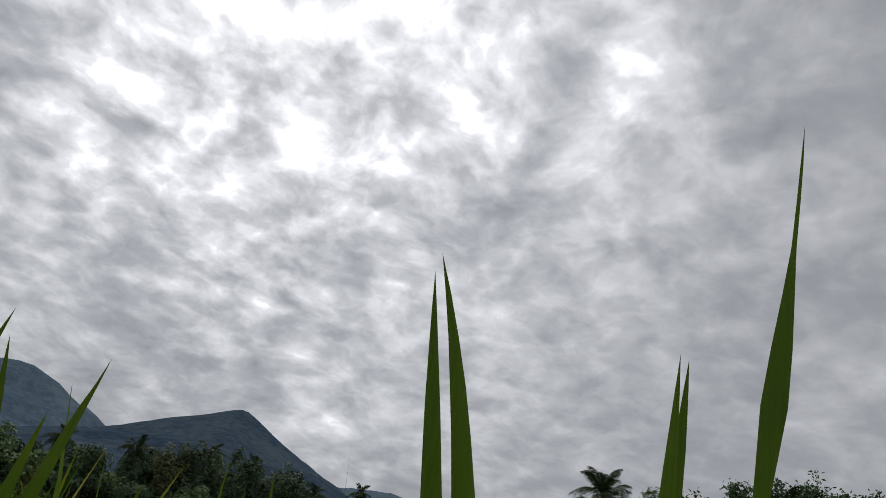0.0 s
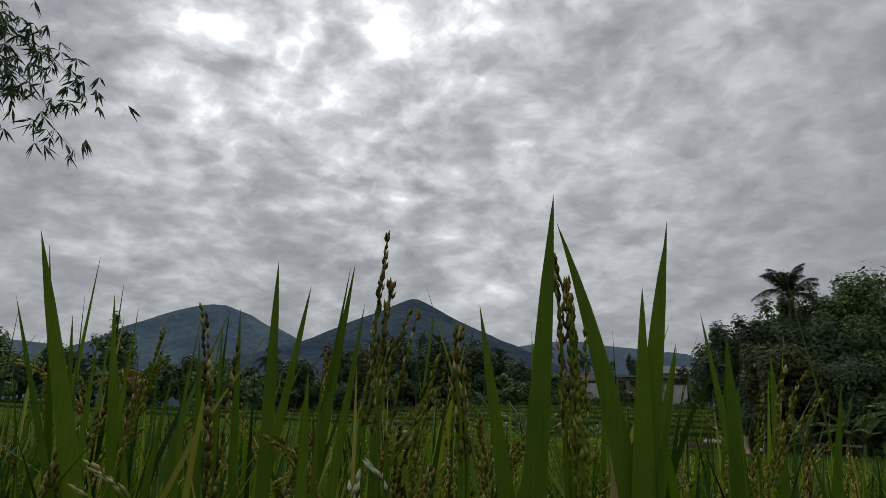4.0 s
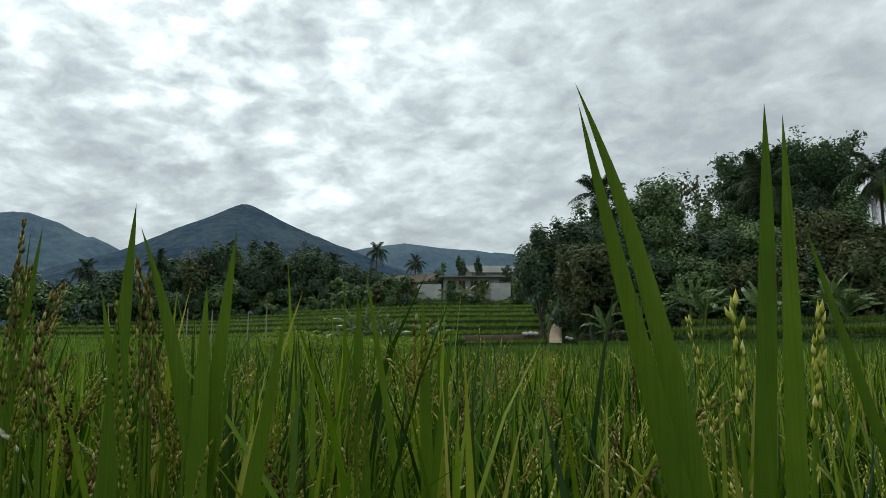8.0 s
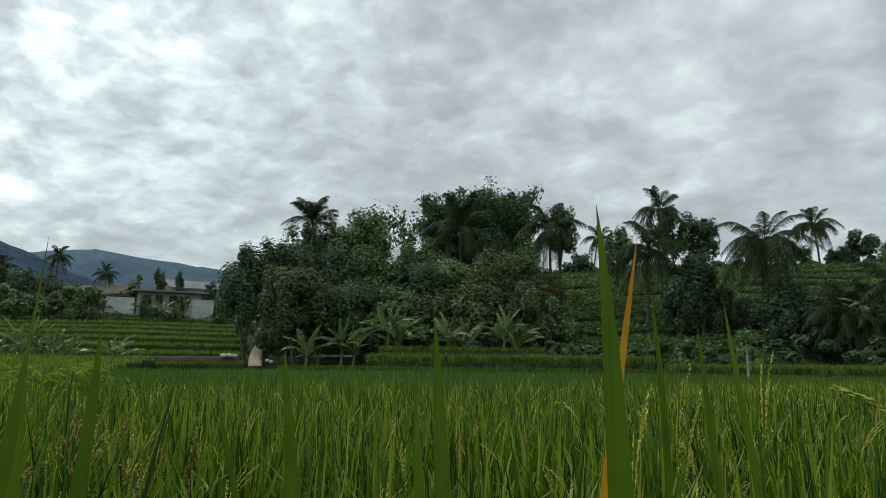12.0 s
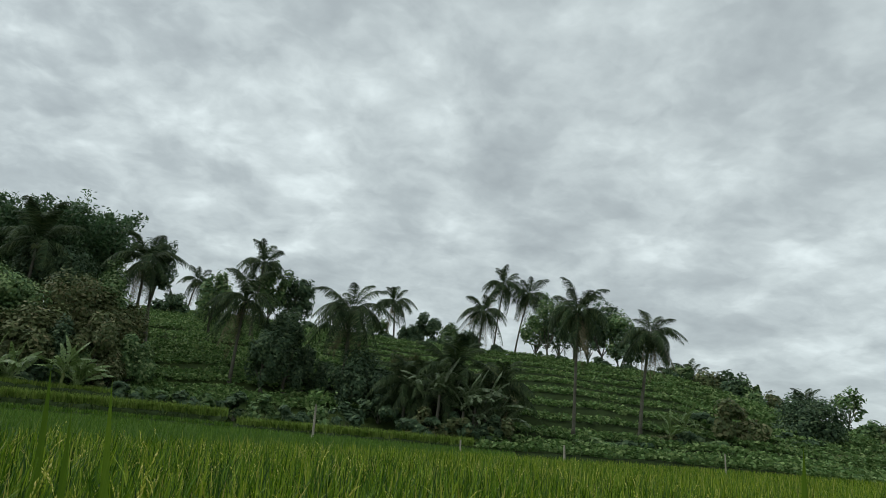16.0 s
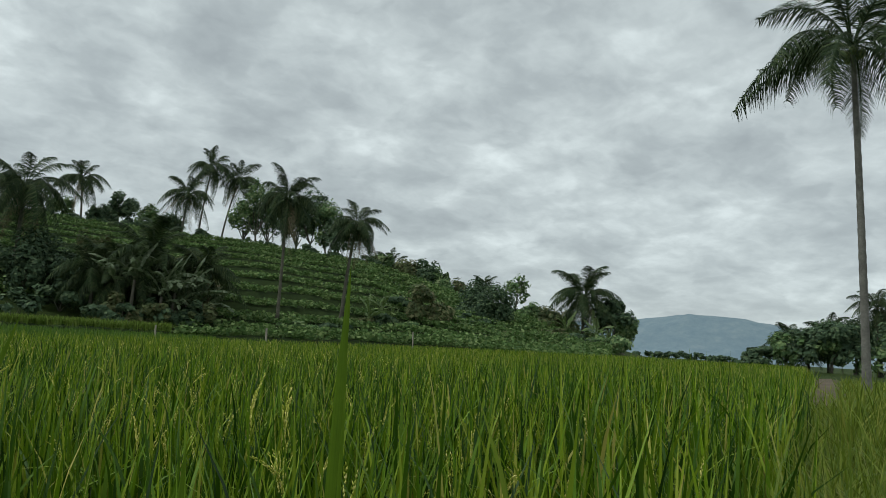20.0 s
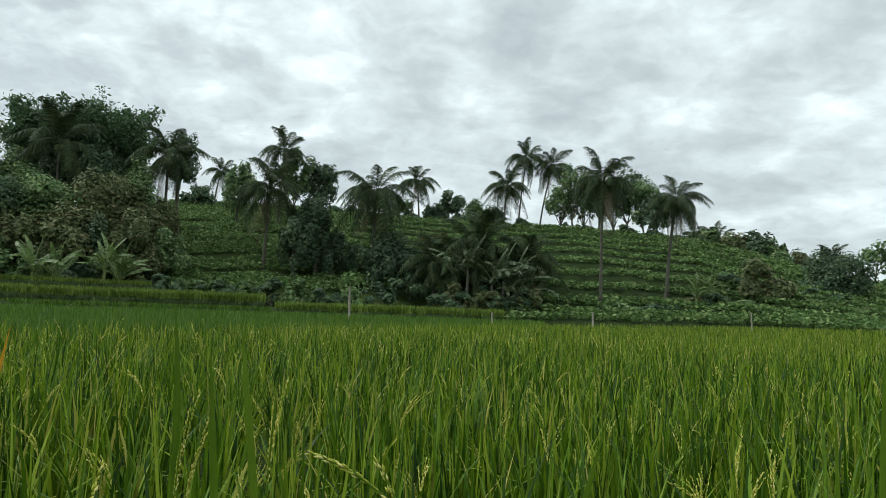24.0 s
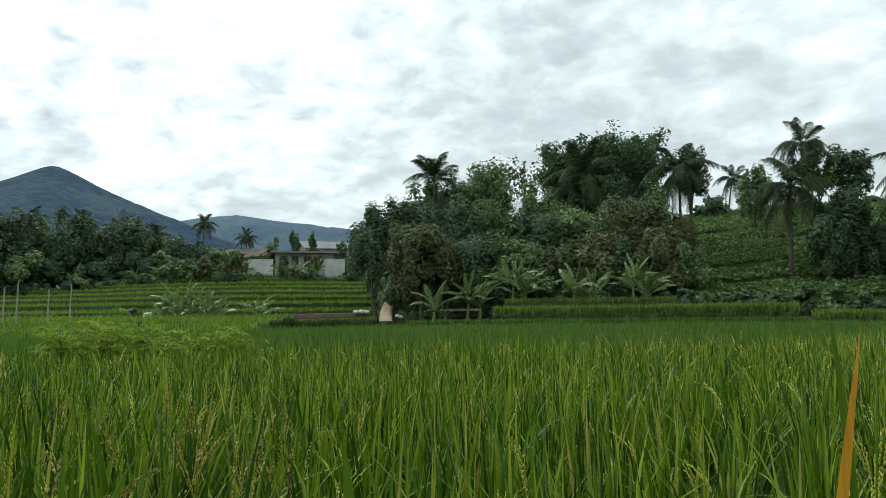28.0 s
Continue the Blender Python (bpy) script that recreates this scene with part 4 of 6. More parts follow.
palm("coconut palm at the foot of the slope, pale trunk", 26.4, 48, at(12.7, 48), 32, (0.0, 0.0), 0.82, 0.12, 7, 10, 7, 3)
palm("coconut palm with a thick skirt of hanging fronds", 31.4, 50, at(11.0, 50), 33, (0.7, 0.0), 0.72, 0.13, 6, 10, 12, 5)
palm("small coconut palm beyond the shoulder of the hill", 35.2, 78, at(7.2, 78), 34, (0, 0), 0.8, 0.12, 6, 8, 5, 1)
palm("small coconut palm beyond the shoulder of the hill", 42.9, 80, at(5.5, 80), 35, (0, 0), 0.7, 0.1, 6, 7, 3, 1)
palm("full coconut palm at the end of the hill", 50.9, 62, at(6.5, 62), 36, (0.1, 0), 1.1, 0.15, 9, 10, 8, 2)
palm("lone tall coconut palm beside the field path", 70.8, 23, at(26.4, 23), 37, (-0.25, 0.1), 0.92, 0.118, 7, 7, 1, 0, 7, kind="fine_", turn=25)
palm("tall thin coconut palm in the village", -46.7, 110, at(8.0, 110), 38, (0.3, 0), 0.66, 0.11, 6, 8, 5, 2)
palm("coconut palm behind the houses", -43.4, 112, at(6.9, 112), 39, (0, 0), 0.58, 0.10, 6, 8, 5, 2)
palm("low young coconut palm under the slope", 15.0, 47, at(6.2, 47), 40, (0, 0), 1.0, 0.14, 9, 8, 2, 0, 0)
palm("low young coconut palm under the slope", 16.6, 46, at(7.6, 46), 43, (0, 0), 0.95, 0.13, 9, 8, 3, 1, 0)
palm("low young coconut palm under the slope", 20.6, 47, at(6.4, 47), 44, (0, 0), 0.8, 0.12, 9, 7, 3, 1, 0)
palm("low young coconut palm under the slope", 12.9, 47, at(5.8, 47), 45, (0, 0), 0.75, 0.12, 9, 7, 3, 0, 0)
palm("low young coconut palm under the slope", 18.8, 47, at(5.2, 47), 41, (0, 0), 0.8, 0.14, 9, 7, 2, 0, 0)
palm("coconut palm with yellowed fronds by the valley wood", -78.9, 95, at(4.2, 95), 42, (0, 0), 1.0, 0.14, 5, 8, 4, 2, 4, kind="yellow")
for i, (a, e) in enumerate([(-58.6, 6.2), (-57.2, 4.4), (-55.2, 6.2), (-53.9, 4.2), (-52.6, 5.6), (-50.2, 5.4), (-63.5, 5.2), (-68.4, 4.4), (-61.2, 4.6)]):
    palm("coconut palm in the wood above the terraces", a, 112, at(e + 1.7, 112), 50 + i, (0.2, 0), 0.8, 0.13, 7, 9, 5, 2, 4, group="palms in the valley wood")
for i, (a, e) in enumerate([(66.0, 1.5), (68.3, 2.2), (71.3, 4.4)]):
    palm("dark coconut palm in the wood past the path", a, 95, at(e + 1.2, 95), 60 + i, (0, 0), 1.0, 0.14, 7, 9, 5, 2, 3, group="palms in the far wood")

# ---- trees of the wood ahead ----
WOOD_LABEL = "dense dark green tree in the wood by the paddies"
broad_tree("tree", "round dark green tree at the end of the wood", -33.2, 55, at(9.8, 55), 5.0, 1, FOLIAGE_DARK, at(1.6, 55), 3600, 0.30, lumps=20)
broad_tree("tree", "leafy tree hanging over the dirt path", -29.2, 47, at(8.3, 47), 4.9, 2, FOLIAGE_OLIVE, at(0.6, 47), 4000, 0.30, lumps=24)
broad_tree("tree", WOOD_LABEL, -24.2, 58, at(12.9, 58), 6.4, 3, FOLIAGE, at(5.5, 58), 3400, 0.32, lumps=20)
for i, (a, r, e, w, b, m) in enumerate([(-30.6, 57, 10.4, 5, 2, 1), (-27.0, 52, 10.0, 6, 2, 1), (-23.6, 51, 9.2, 6, 2, 0), (-20.4, 53, 9.8, 6.5, 2, 1), (-17.0, 52, 9.3, 6, 2, 0), (-13.2, 53, 9.9, 6.5, 2, 2), (-10.6, 55, 10.4, 4.6, 2, 0),
                                        (-21.5, 48, 6.2, 5, 1, 0), (-25.5, 48, 6.8, 5, 1, 1), (-11.0, 49, 6.6, 4.5, 2, 2), (-15.0, 49, 7.2, 5, 1, 2), (-19.4, 60, 11.2, 5, 4, 0), (-9.4, 53, 8.2, 4.4, 1.5, 2), (-8.0, 51, 5.4, 3.0, 1.0, 0), (-14.6, 61, 12.2, 7, 6, 1), (-28.9, 60, 11.4, 4.6, 4, 0), (-26.8, 60, 11.6, 4.4, 4, 1)]):
    broad_tree("tree", WOOD_LABEL, a, r, at(e, r), w, 10 + i, (FOLIAGE, FOLIAGE_DARK, FOLIAGE_OLIVE)[m], at(b, r), 2900, 0.30, lumps=18, group="trees of the wood")
broad_tree("bare_tree", "thin, half bare tree against the sky", -22.3, 63, at(13.4, 63), 4.6, 31, FOLIAGE_OLIVE, at(9.0, 63), 260, 0.3, 0.07, 16, limbs=22, fill=0.5, spine=0.8)
broad_tree("bare_tree", "thin, half bare tree against the sky", -20.6, 63, at(13.0, 63), 3.0, 32, FOLIAGE_OLIVE, at(8.5, 63), 190, 0.3, 0.06, 12, limbs=18, fill=0.5, spine=0.8)
broad_tree("tree", "dark tree hung with creepers", -7.6, 62, at(13.2, 62), 3.6, 33, FOLIAGE_DARK, at(8.0, 62), 1600, 0.26, droop=0.8, long=2.4)
for i, (a, r, e, w, b) in enumerate([(-3.1, 70, 11.9, 3.6, 6.0), (1.2, 72, 12.6, 3.6, 8.0), (3.3, 72, 12.2, 3.6, 6.4), (-6.2, 84, 8.9, 4.4, 6.2)]):
    broad_tree("tree", "round tree on the crest of the hill", a, r, at(e, r), w, 40 + i, (FOLIAGE, FOLIAGE, FOLIAGE_DARK, FOLIAGE_DARK)[i], at(b, r), 1500, 0.34, 0.12, 13, group="trees on the crest", fill=0.6)
for i, (a, r, e, w, b) in enumerate([(1.5, 52, 7.9, 3.0, 1.6), (3.3, 53, 8.4, 3.4, 1.6), (10.0, 52, 6.0, 4.4, 0.3), (6.6, 55, 5.5, 3.6, 0.8), (2.4, 55, 9.4, 3.2, 4.0), (8.6, 50, 6.6, 3.6, 0.6), (11.2, 51, 5.4, 3.6, 0.4), (4.6, 54, 6.4, 2.4, 1.6)]):
    broad_tree("tree", "dark slender tree low on the slope", a, r, at(e, r), w, 46 + i, FOLIAGE_DARK, at(b, r), 1900, 0.28, 0.11, 16, group="trees low on the slope")
broad_tree("tree", "dark round tree standing on the crest", 13.9, 94, at(9.7, 94), 5.2, 55, FOLIAGE_DARK, at(6.9, 94), 2300, 0.32, 0.15, 14, fill=0.3)
for i, (a, r, e, w, b) in enumerate([(10.0, 92, 9.0, 3.4, 6.6), (12.4, 92, 8.8, 2.8, 6.4), (15.9, 90, 9.0, 3.4, 6.3), (17.5, 88, 8.6, 3.6, 6.2), (24.0, 82, 12.0, 5.6, 7.6), (28.4, 80, 11.8, 6.0, 7.4), (26.2, 84, 11.2, 5.6, 7.8), (30.6, 78, 10.0, 4.4, 6.4), (23.0, 84, 10.4, 4.2, 7.2), (27.2, 80, 10.6, 4.8, 7.0), (29.6, 79, 10.8, 4.2, 6.8), (25.0, 83, 11.2, 4.8, 7.2)]):
    broad_tree("tree", "tree along the crest with its trunk showing", a, r, at(e, r), w, 60 + i, (FOLIAGE, FOLIAGE_DARK)[i % 2], at(b, r), 1500, 0.28, 0.12, 17, group="trees along the crest", fill=0.75)
for i, (a, r, e, w, b) in enumerate([(34.2, 77, 7.0, 3.4, 4.4), (36.4, 76, 7.0, 4.4, 3.6), (38.0, 75, 7.1, 4.8, 3.0), (39.4, 74, 6.0, 3.6, 2.4), (40.6, 76, 5.3, 4.4, 2.4), (42.2, 74, 5.4, 4.0, 1.8), (46.6, 70, 3.6, 4.4, 0.6), (48.6, 66, 3.4, 4.4, 0.5), (53.2, 63, 4.6, 4.4, 0.6), (54.0, 64, 3.0, 3.0, 0.3)]):
    broad_tree("tree", "green tree on the falling end of the hill", a, r, at(e, r), w, 70 + i, (FOLIAGE, FOLIAGE_OLIVE, FOLIAGE_DARK)[i % 3], at(b, r), 1900, 0.32, 0.12, 15, group="trees at the hill's end")
broad_tree("tree", "very dark round tree at the foot of the hill", 43.2, 58, at(5.0, 58), 6.2, 80, FOLIAGE_DARK, at(0.4, 58), 3600, 0.28, 0.2, 18, fill=0.3)
broad_tree("umbrella_tree", "thin tree with flat tiers of leaves", 45.4, 72, at(5.9, 72), 3.6, 81, FOLIAGE, at(3.4, 72), 420, 0.32, 0.07, 12, limbs=10, fill=0.6)
# right-hand wood and the plain's edge
for i, a in enumerate(np.arange(64.2, 84, 1.45)):
    e = float(np.interp(a, [64, 66, 68, 72, 84], [1.0, 2.6, 3.4, 4.5, 4.6])) + 0.35 * math.sin(i * 2.1)
    broad_tree("tree", "dark tree of the wood past the field path", a, 95 + 5 * math.sin(i * 1.7), at(e, 95), 6.2, 90 + i, FOLIAGE_DARK, at(0.2, 95), 2600, 0.34, 0.18, 14, group="trees of the far wood")
for i, a in enumerate(np.arange(55, 64.5, 0.9)):
    bush("low dark scrub along the edge of the plain", a, 230, at(0.25 + 0.25 * math.sin(i * 2.7) ** 2, 230), 5.5, 130 + i, FOLIAGE_DARK, 160, 0.7, "scrub")
# valley wood and village trees
for i, a in enumerate(np.arange(-63, -46.5, 1.25)):
    e = float(np.interp(a, [-63, -58, -55, -50, -46], [7.0, 7.7, 7.9, 7.3, 5.8])) + 0.4 * math.sin(i * 2.3)
    broad_tree("tree", "tree of the wood above the terraces", a, 112 + 5 * math.sin(i * 1.9), at(e, 112), 7.6, 150 + i, (FOLIAGE_DARK, FOLIAGE, FOLIAGE_OLIVE)[i % 3], at(1.9, 112), 3200, 0.36, 0.16, 15, group="trees of the valley wood")
for i, a in enumerate(np.arange(-97, -63, 1.9)):
    e = 5.0 + 1.0 * math.sin(i * 2.9) + (1.6 if abs(a + 81) < 1.5 else 0)
    broad_tree("tree", "dark tree along the far side of the valley", a, 108 + 6 * math.sin(i * 1.9), at(e, 108), 7.4, 180 + i, (FOLIAGE_DARK, FOLIAGE)[i % 2], at(1.2, 108), 2200, 0.46, 0.16, 14, group="trees across the valley")
for i, (a, e, w) in enumerate([(-39.7, 7.2, 1.7), (-38.2, 6.9, 1.5), (-36.0, 6.3, 2.2), (-34.9, 6.5, 2.2)]):
    broad_tree("tree", "narrow dark tree beside the flat-roofed house", a, 106, at(e, 106), w, 210 + i, FOLIAGE_DARK, at(4.4, 106), 600, 0.3, 0.1, 10, group="narrow trees by the house", fill=0.3)
for i, (a, e, w, r) in enumerate([(-48.5, 4.9, 4, 106), (-46.0, 4.9, 4, 104), (-44.6, 4.8, 3, 94), (-43.9, 4.3, 1.8, 94), (-40.6, 4.9, 1.2, 94), (-37.9, 4.6, 1.0, 94), (-34.9, 5.2, 2.0, 95), (-39.6, 4.1, 1.6, 93), (-34.4, 5.6, 3.4, 97), (-46.2, 4.6, 3, 94), (-45.3, 4.7, 2.6, 93), (-43.8, 4.9, 2.6, 95), (-48.0, 4.4, 3.4, 95), (-42.0, 5.3, 1.8, 99), (-49.6, 4.0, 3.4, 96), (-47.3, 5.6, 4, 116), (-41.0, 6.2, 4, 118), (-44.8, 5.9, 4, 118)]):
    bush("green garden tree round the village houses", a, r, at(e, r), w, 220 + i, (FOLIAGE, FOLIAGE_OLIVE)[i % 2], 600, 0.32, "garden_tree", category="tree")
for i, (a, r, e) in enumerate([(-44.9, 96, 4.9), (-43.6, 95, 4.7), (-40.7, 95, 4.6), (-40.2, 94, 4.2), (-37.8, 94, 4.7), (-34.8, 94, 4.9), (-46.8, 97, 4.5), (-49.5, 98, 4.1), (-51.4, 100, 3.9), (-34.0, 93, 5.2), (-34.4, 93, 5.0), (-39.2, 94, 4.8), (-38.2, 93.5, 4.5)]):
    banana("banana plant in a village garden", a, r, at(e, r), 380 + i)
for i, a in enumerate(np.arange(-45.5, -34.6, 0.62)):
    bush("leafy shrub in front of the village houses", a, 92.5 + 0.6 * math.sin(i * 2.1), at((3.25 if -43.6 < a < -40.6 or -37.9 < a < -35.0 else 4.0) + 0.3 * math.sin(i * 1.7), 93), 1.9, 840 + i, (FOLIAGE, FOLIAGE_OLIVE, FOLIAGE_DARK)[i % 3], 420, 0.2, "garden_shrub")
for i, (a, e, w) in enumerate([(-44.2, 5.6, 2.0), (-40.5, 5.0, 1.2), (-38.0, 4.9, 1.2), (-45.6, 5.5, 3.0), (-34.3, 5.8, 2.2)]):
    broad_tree("garden_tree", "leafy garden tree in front of the village houses", a, 94.5, at(e, 94.5), w, 950 + i, (FOLIAGE, FOLIAGE_DARK, FOLIAGE_OLIVE)[i % 3], at(3.9, 94.5), 900, 0.26, 0.07, 12)
broad_tree("tree", "dark leafy tree at the valley's near side", -93.5, 42, at(12.5, 42), 6.0, 231, FOLIAGE_DARK, at(1.0, 42), 3200, 0.28, lumps=20)

# undergrowth filling the foot of the woods
for i, (a, r, e) in enumerate([(-33.0, 66, 4.4), (-32.2, 70, 4.6), (-31.2, 64, 5.0), (-31.6, 76, 4.8), (-30.4, 58, 4.6)]):
    bush("green thicket beside the dirt path", a, r, at(e, r), 3.2, 970 + i, (FOLIAGE, FOLIAGE_DARK)[i % 2], 1300, 0.2, "undergrowth")
for i, a in enumerate(np.arange(-30.5, -9.5, 1.1)):
    bush("tangled dark undergrowth at the foot of the wood", a, 49 + 1.5 * math.sin(i * 2.2), at(4.2 + 1.2 * math.sin(i * 1.3), 49), 3.2, 700 + i, (FOLIAGE_DARK, FOLIAGE, FOLIAGE_DARK, FOLIAGE_OLIVE)[i % 4], 1900, 0.15, "undergrowth")
for i, a in enumerate(np.arange(-66, -33, 1.5)):
    bush("dark undergrowth along the top of the terraces", a, 106 + 1.5 * math.sin(i * 2.2), at(float(np.interp(a, [-66, -57, -50, -44, -33], [4.0, 4.8, 5.0, 4.6, 4.9])) + 0.3 * math.sin(i * 1.3), 107), 6.4, 730 + i, (FOLIAGE_DARK, FOLIAGE)[i % 2], 2600, 0.3, "undergrowth")
for i, a in enumerate(np.arange(-65.5, -48.5, 0.95)):
    r = float(np.interp(a, AZ_T, TOP_R)) - 3.0
    bush("low dark thicket at the edge of the valley wood", a, r, land1(*polar(a, r)) + 2.0 + 0.5 * math.sin(i * 1.9), 3.4, 900 + i, (FOLIAGE_DARK, FOLIAGE_DARK, FOLIAGE)[i % 3], 1500, 0.24, "undergrowth")
for i, a in enumerate(np.arange(-65.0, -44.0, 1.1)):
    r = float(np.interp(a, AZ_T, TOP_R)) + 3.0
    bush("dark undergrowth inside the valley wood", a, r, land1(*polar(a, r)) + 3.4 + 0.5 * math.sin(i * 1.9), 4.4, 930 + i, FOLIAGE_DARK, 1300, 0.3, "undergrowth")
for i, a in enumerate(np.arange(-98, -66, 2.2)):
    bush("dark undergrowth across the valley", a, 102 + 2 * math.sin(i * 2.2), at(3.8 + 0.4 * math.sin(i * 1.3), 102), 7, 760 + i, (FOLIAGE_DARK, FOLIAGE)[i % 2], 500, 0.4, "undergrowth")
for i, a in enumerate(np.arange(64, 86, 1.5)):
    bush("dark undergrowth of the wood past the path", a, 90, at(2.3 + 0.3 * math.sin(i * 1.3) if a > 65.4 else 0.9, 90), 5, 790 + i, (FOLIAGE_DARK, FOLIAGE)[i % 2], 500, 0.34, "undergrowth")
for i, (a, r, e, w, m) in enumerate([(12.8, 54, 7.0, 4.4, 2), (16.6, 50, 6.4, 4.6, 1), (19.8, 51, 5.8, 4.2, 2), (14.6, 52, 5.0, 3.6, 0), (21.6, 56, 5.6, 3.0, 2)]):
    broad_tree("tree", "bushy tree in the clump under the slope", a, r, at(e, r), w, 440 + i, (FOLIAGE, FOLIAGE_DARK, FOLIAGE_OLIVE)[m], at(0.6, r), 1500, 0.28, 0.1, 14, group="trees of the slope clump")
for i, a in enumerate(np.arange(4.5, 35, 1.7)):
    r = float(np.interp(a, AZ_T, TOP_R)) + 1.0
    bush("low dark hedge along the crest", a, r, land1(*polar(a, r)) + 1.25 + 0.3 * math.sin(i * 2.3), 3.2, 460 + i, FOLIAGE_DARK, 800, 0.24, "crest_hedge")
# bushes
for i, (a, r, e, w, m) in enumerate([(-22.8, 46, 3.2, 3.5, 1), (-18.8, 46, 3.4, 4.0, 0), (-14.2, 46, 2.6, 3.2, 1), (13.2, 54, 5.0, 4.4, 2), (14.0, 48, 3.0, 3.0, 0), (11.0, 48, 2.6, 3.6, 1), (20.6, 50, 4.6, 4.0, 2), (38.2, 51, 4.5, 4.4, 2), (35.8, 54, 3.4, 2.8, 1), (36.8, 49, 1.4, 3.0, 0), (40.8, 52, 1.6, 4.0, 0), (46.8, 56, 1.3, 4.5, 0), (52.8, 58, 1.5, 4.0, 0), (-51.5, 46, 1.1, 2.4, 1), (33.6, 50, 1.6, 3.4, 2), (35.0, 49, 2.0, 3.0, 1), (39.4, 51, 2.6, 3.6, 2), (42.2, 54, 2.4, 4.0, 1), (44.0, 52, 1.2, 4.0, 2), (48.6, 58, 1.6, 4.4, 2), (50.4, 58, 1.2, 4.0, 1), (31.0, 47, 1.0, 3.0, 1), (28.0, 46, 0.9, 2.8, 0)]):
    bush("bushy green shrub at the edge of the field", a, r, at(e, r), w, 240 + i, (FOLIAGE, FOLIAGE_DARK, FOLIAGE_OLIVE)[m], 1200, 0.2)
for i, a in enumerate(np.arange(13.6, 21.0, 0.8)):
    bush("dark shrub under the banana clump", a, 43.6 + 0.4 * math.sin(i * 2.0), at(1.5 + 0.5 * math.sin(i * 1.7), 43.6), 2.2, 860 + i, (FOLIAGE_DARK, FOLIAGE_OLIVE)[i % 2], 1000, 0.16)
# hedge under the slope
for i, a in enumerate(np.arange(-8.5, 9.5, 2.1)):
    bush("dark hedge along the foot of the slope", a, 45.3 + 0.5 * math.sin(i * 2.0), at(1.6 + 0.25 * math.sin(i * 1.7), 45), 2.6, 260 + i, (FOLIAGE_DARK, FOLIAGE)[i % 2], 700, 0.2, "hedge_bush")

# bananas
for i, (a, r, e) in enumerate([(-25.6, 43.5, 2.3), (-24.6, 43.5, 1.9), (-21.9, 43.5, 3.6), (-20.9, 44, 2.8), (-17.0, 44, 2.9), (-15.6, 44, 2.5), (-12.4, 43.5, 3.4), (-11.4, 44, 2.6), (-28.4, 43, 1.5),
                               (14.4, 45, 2.6), (15.6, 44.5, 3.2), (16.8, 45, 2.7), (17.6, 44, 2.1), (18.5, 44.5, 2.4), (19.4, 45, 1.8), (33.6, 48, 2.0), (34.6, 50, 2.6), (49.6, 60, 1.6), (52.0, 60, 1.7), (-46.4, 44, 0.9), (-47.4, 45, 1.3), (-48.4, 44.5, 1.1), (-49.4, 46, 0.8), (-45.6, 44, 0.5), (-42.6, 43.5, 0.6)]):
    grey = 13.5 < a < 20
    banana("tall banana plant with torn grey-green leaves" if grey else "banana plant with torn pale green leaves", a, r, at(e + (2.6 if grey else 1.25), r), 300 + i, shapes=GREY_BANANA_LEAVES if grey else None)
    if i % 2 == 0:
        banana("smaller banana plant beside a taller one", a + 0.9, r + 0.6, at(e + (1.4 if grey else 0.2), r), 340 + i, shapes=GREY_BANANA_LEAVES if grey else None)

# ---- bamboo ----
def bamboo_clump(label, az, r, top, width, seed, culms=40, n=30000, leaf=0.15):
    rng = np.random.default_rng(seed)
    x, y = polar(az, r)
    z = land1(x, y) - 0.1
    e = empty("bamboo_clump", x, y, z)
    h = top - z
    places = []
    for i in range(culms):
        a, hh = rng.uniform(0, 2 * math.pi), h * rng.uniform(0.72, 1.0)
        out = width * 0.5 * rng.uniform(0.15, 1.0)
        s = np.linspace(0, 1, 12)
        p = np.stack([math.cos(a) * (0.5 + out * s ** 2.2), math.sin(a) * (0.5 + 0.7 * out * s ** 2.2), hh * (s - 0.10 * s ** 5)], -1)
        v, q = tube_np(p, 0.05 * (1.05 - s), 5)
        link_mesh("culm", np_mesh("culm", v, q, True), STEM, e)
        k = n // culms
        t = rng.uniform(0.35, 1.0, k)
        c = np.stack([np.interp(t, s, p[:, j]) for j in range(3)], -1)
        places.append(c + rng.normal(0, 1, (k, 3)) * np.array([0.55, 0.55, 0.5]) * (0.4 + 0.8 * np.sin(t * 3.0))[:, None])
    v, q = leaf_quads(rng, np.concatenate(places), leaf, 0.3, 2.6, 0.5)
    link_mesh("foliage", np_mesh("foliage", v, q), BAMBOO, e)
    return tagged(e, label, "bamboo")


bamboo_clump("tall feathery bamboo clump over the wood", -16.6, 65, at(14.9, 65), 7.0, 401)
bamboo_clump("tall feathery bamboo clump over the wood", -12.4, 65, at(15.0, 65), 7.6, 402)
bamboo_clump("single bamboo tip above the clump", -13.8, 66, at(16.6, 66), 1.2, 403, 3, 900)

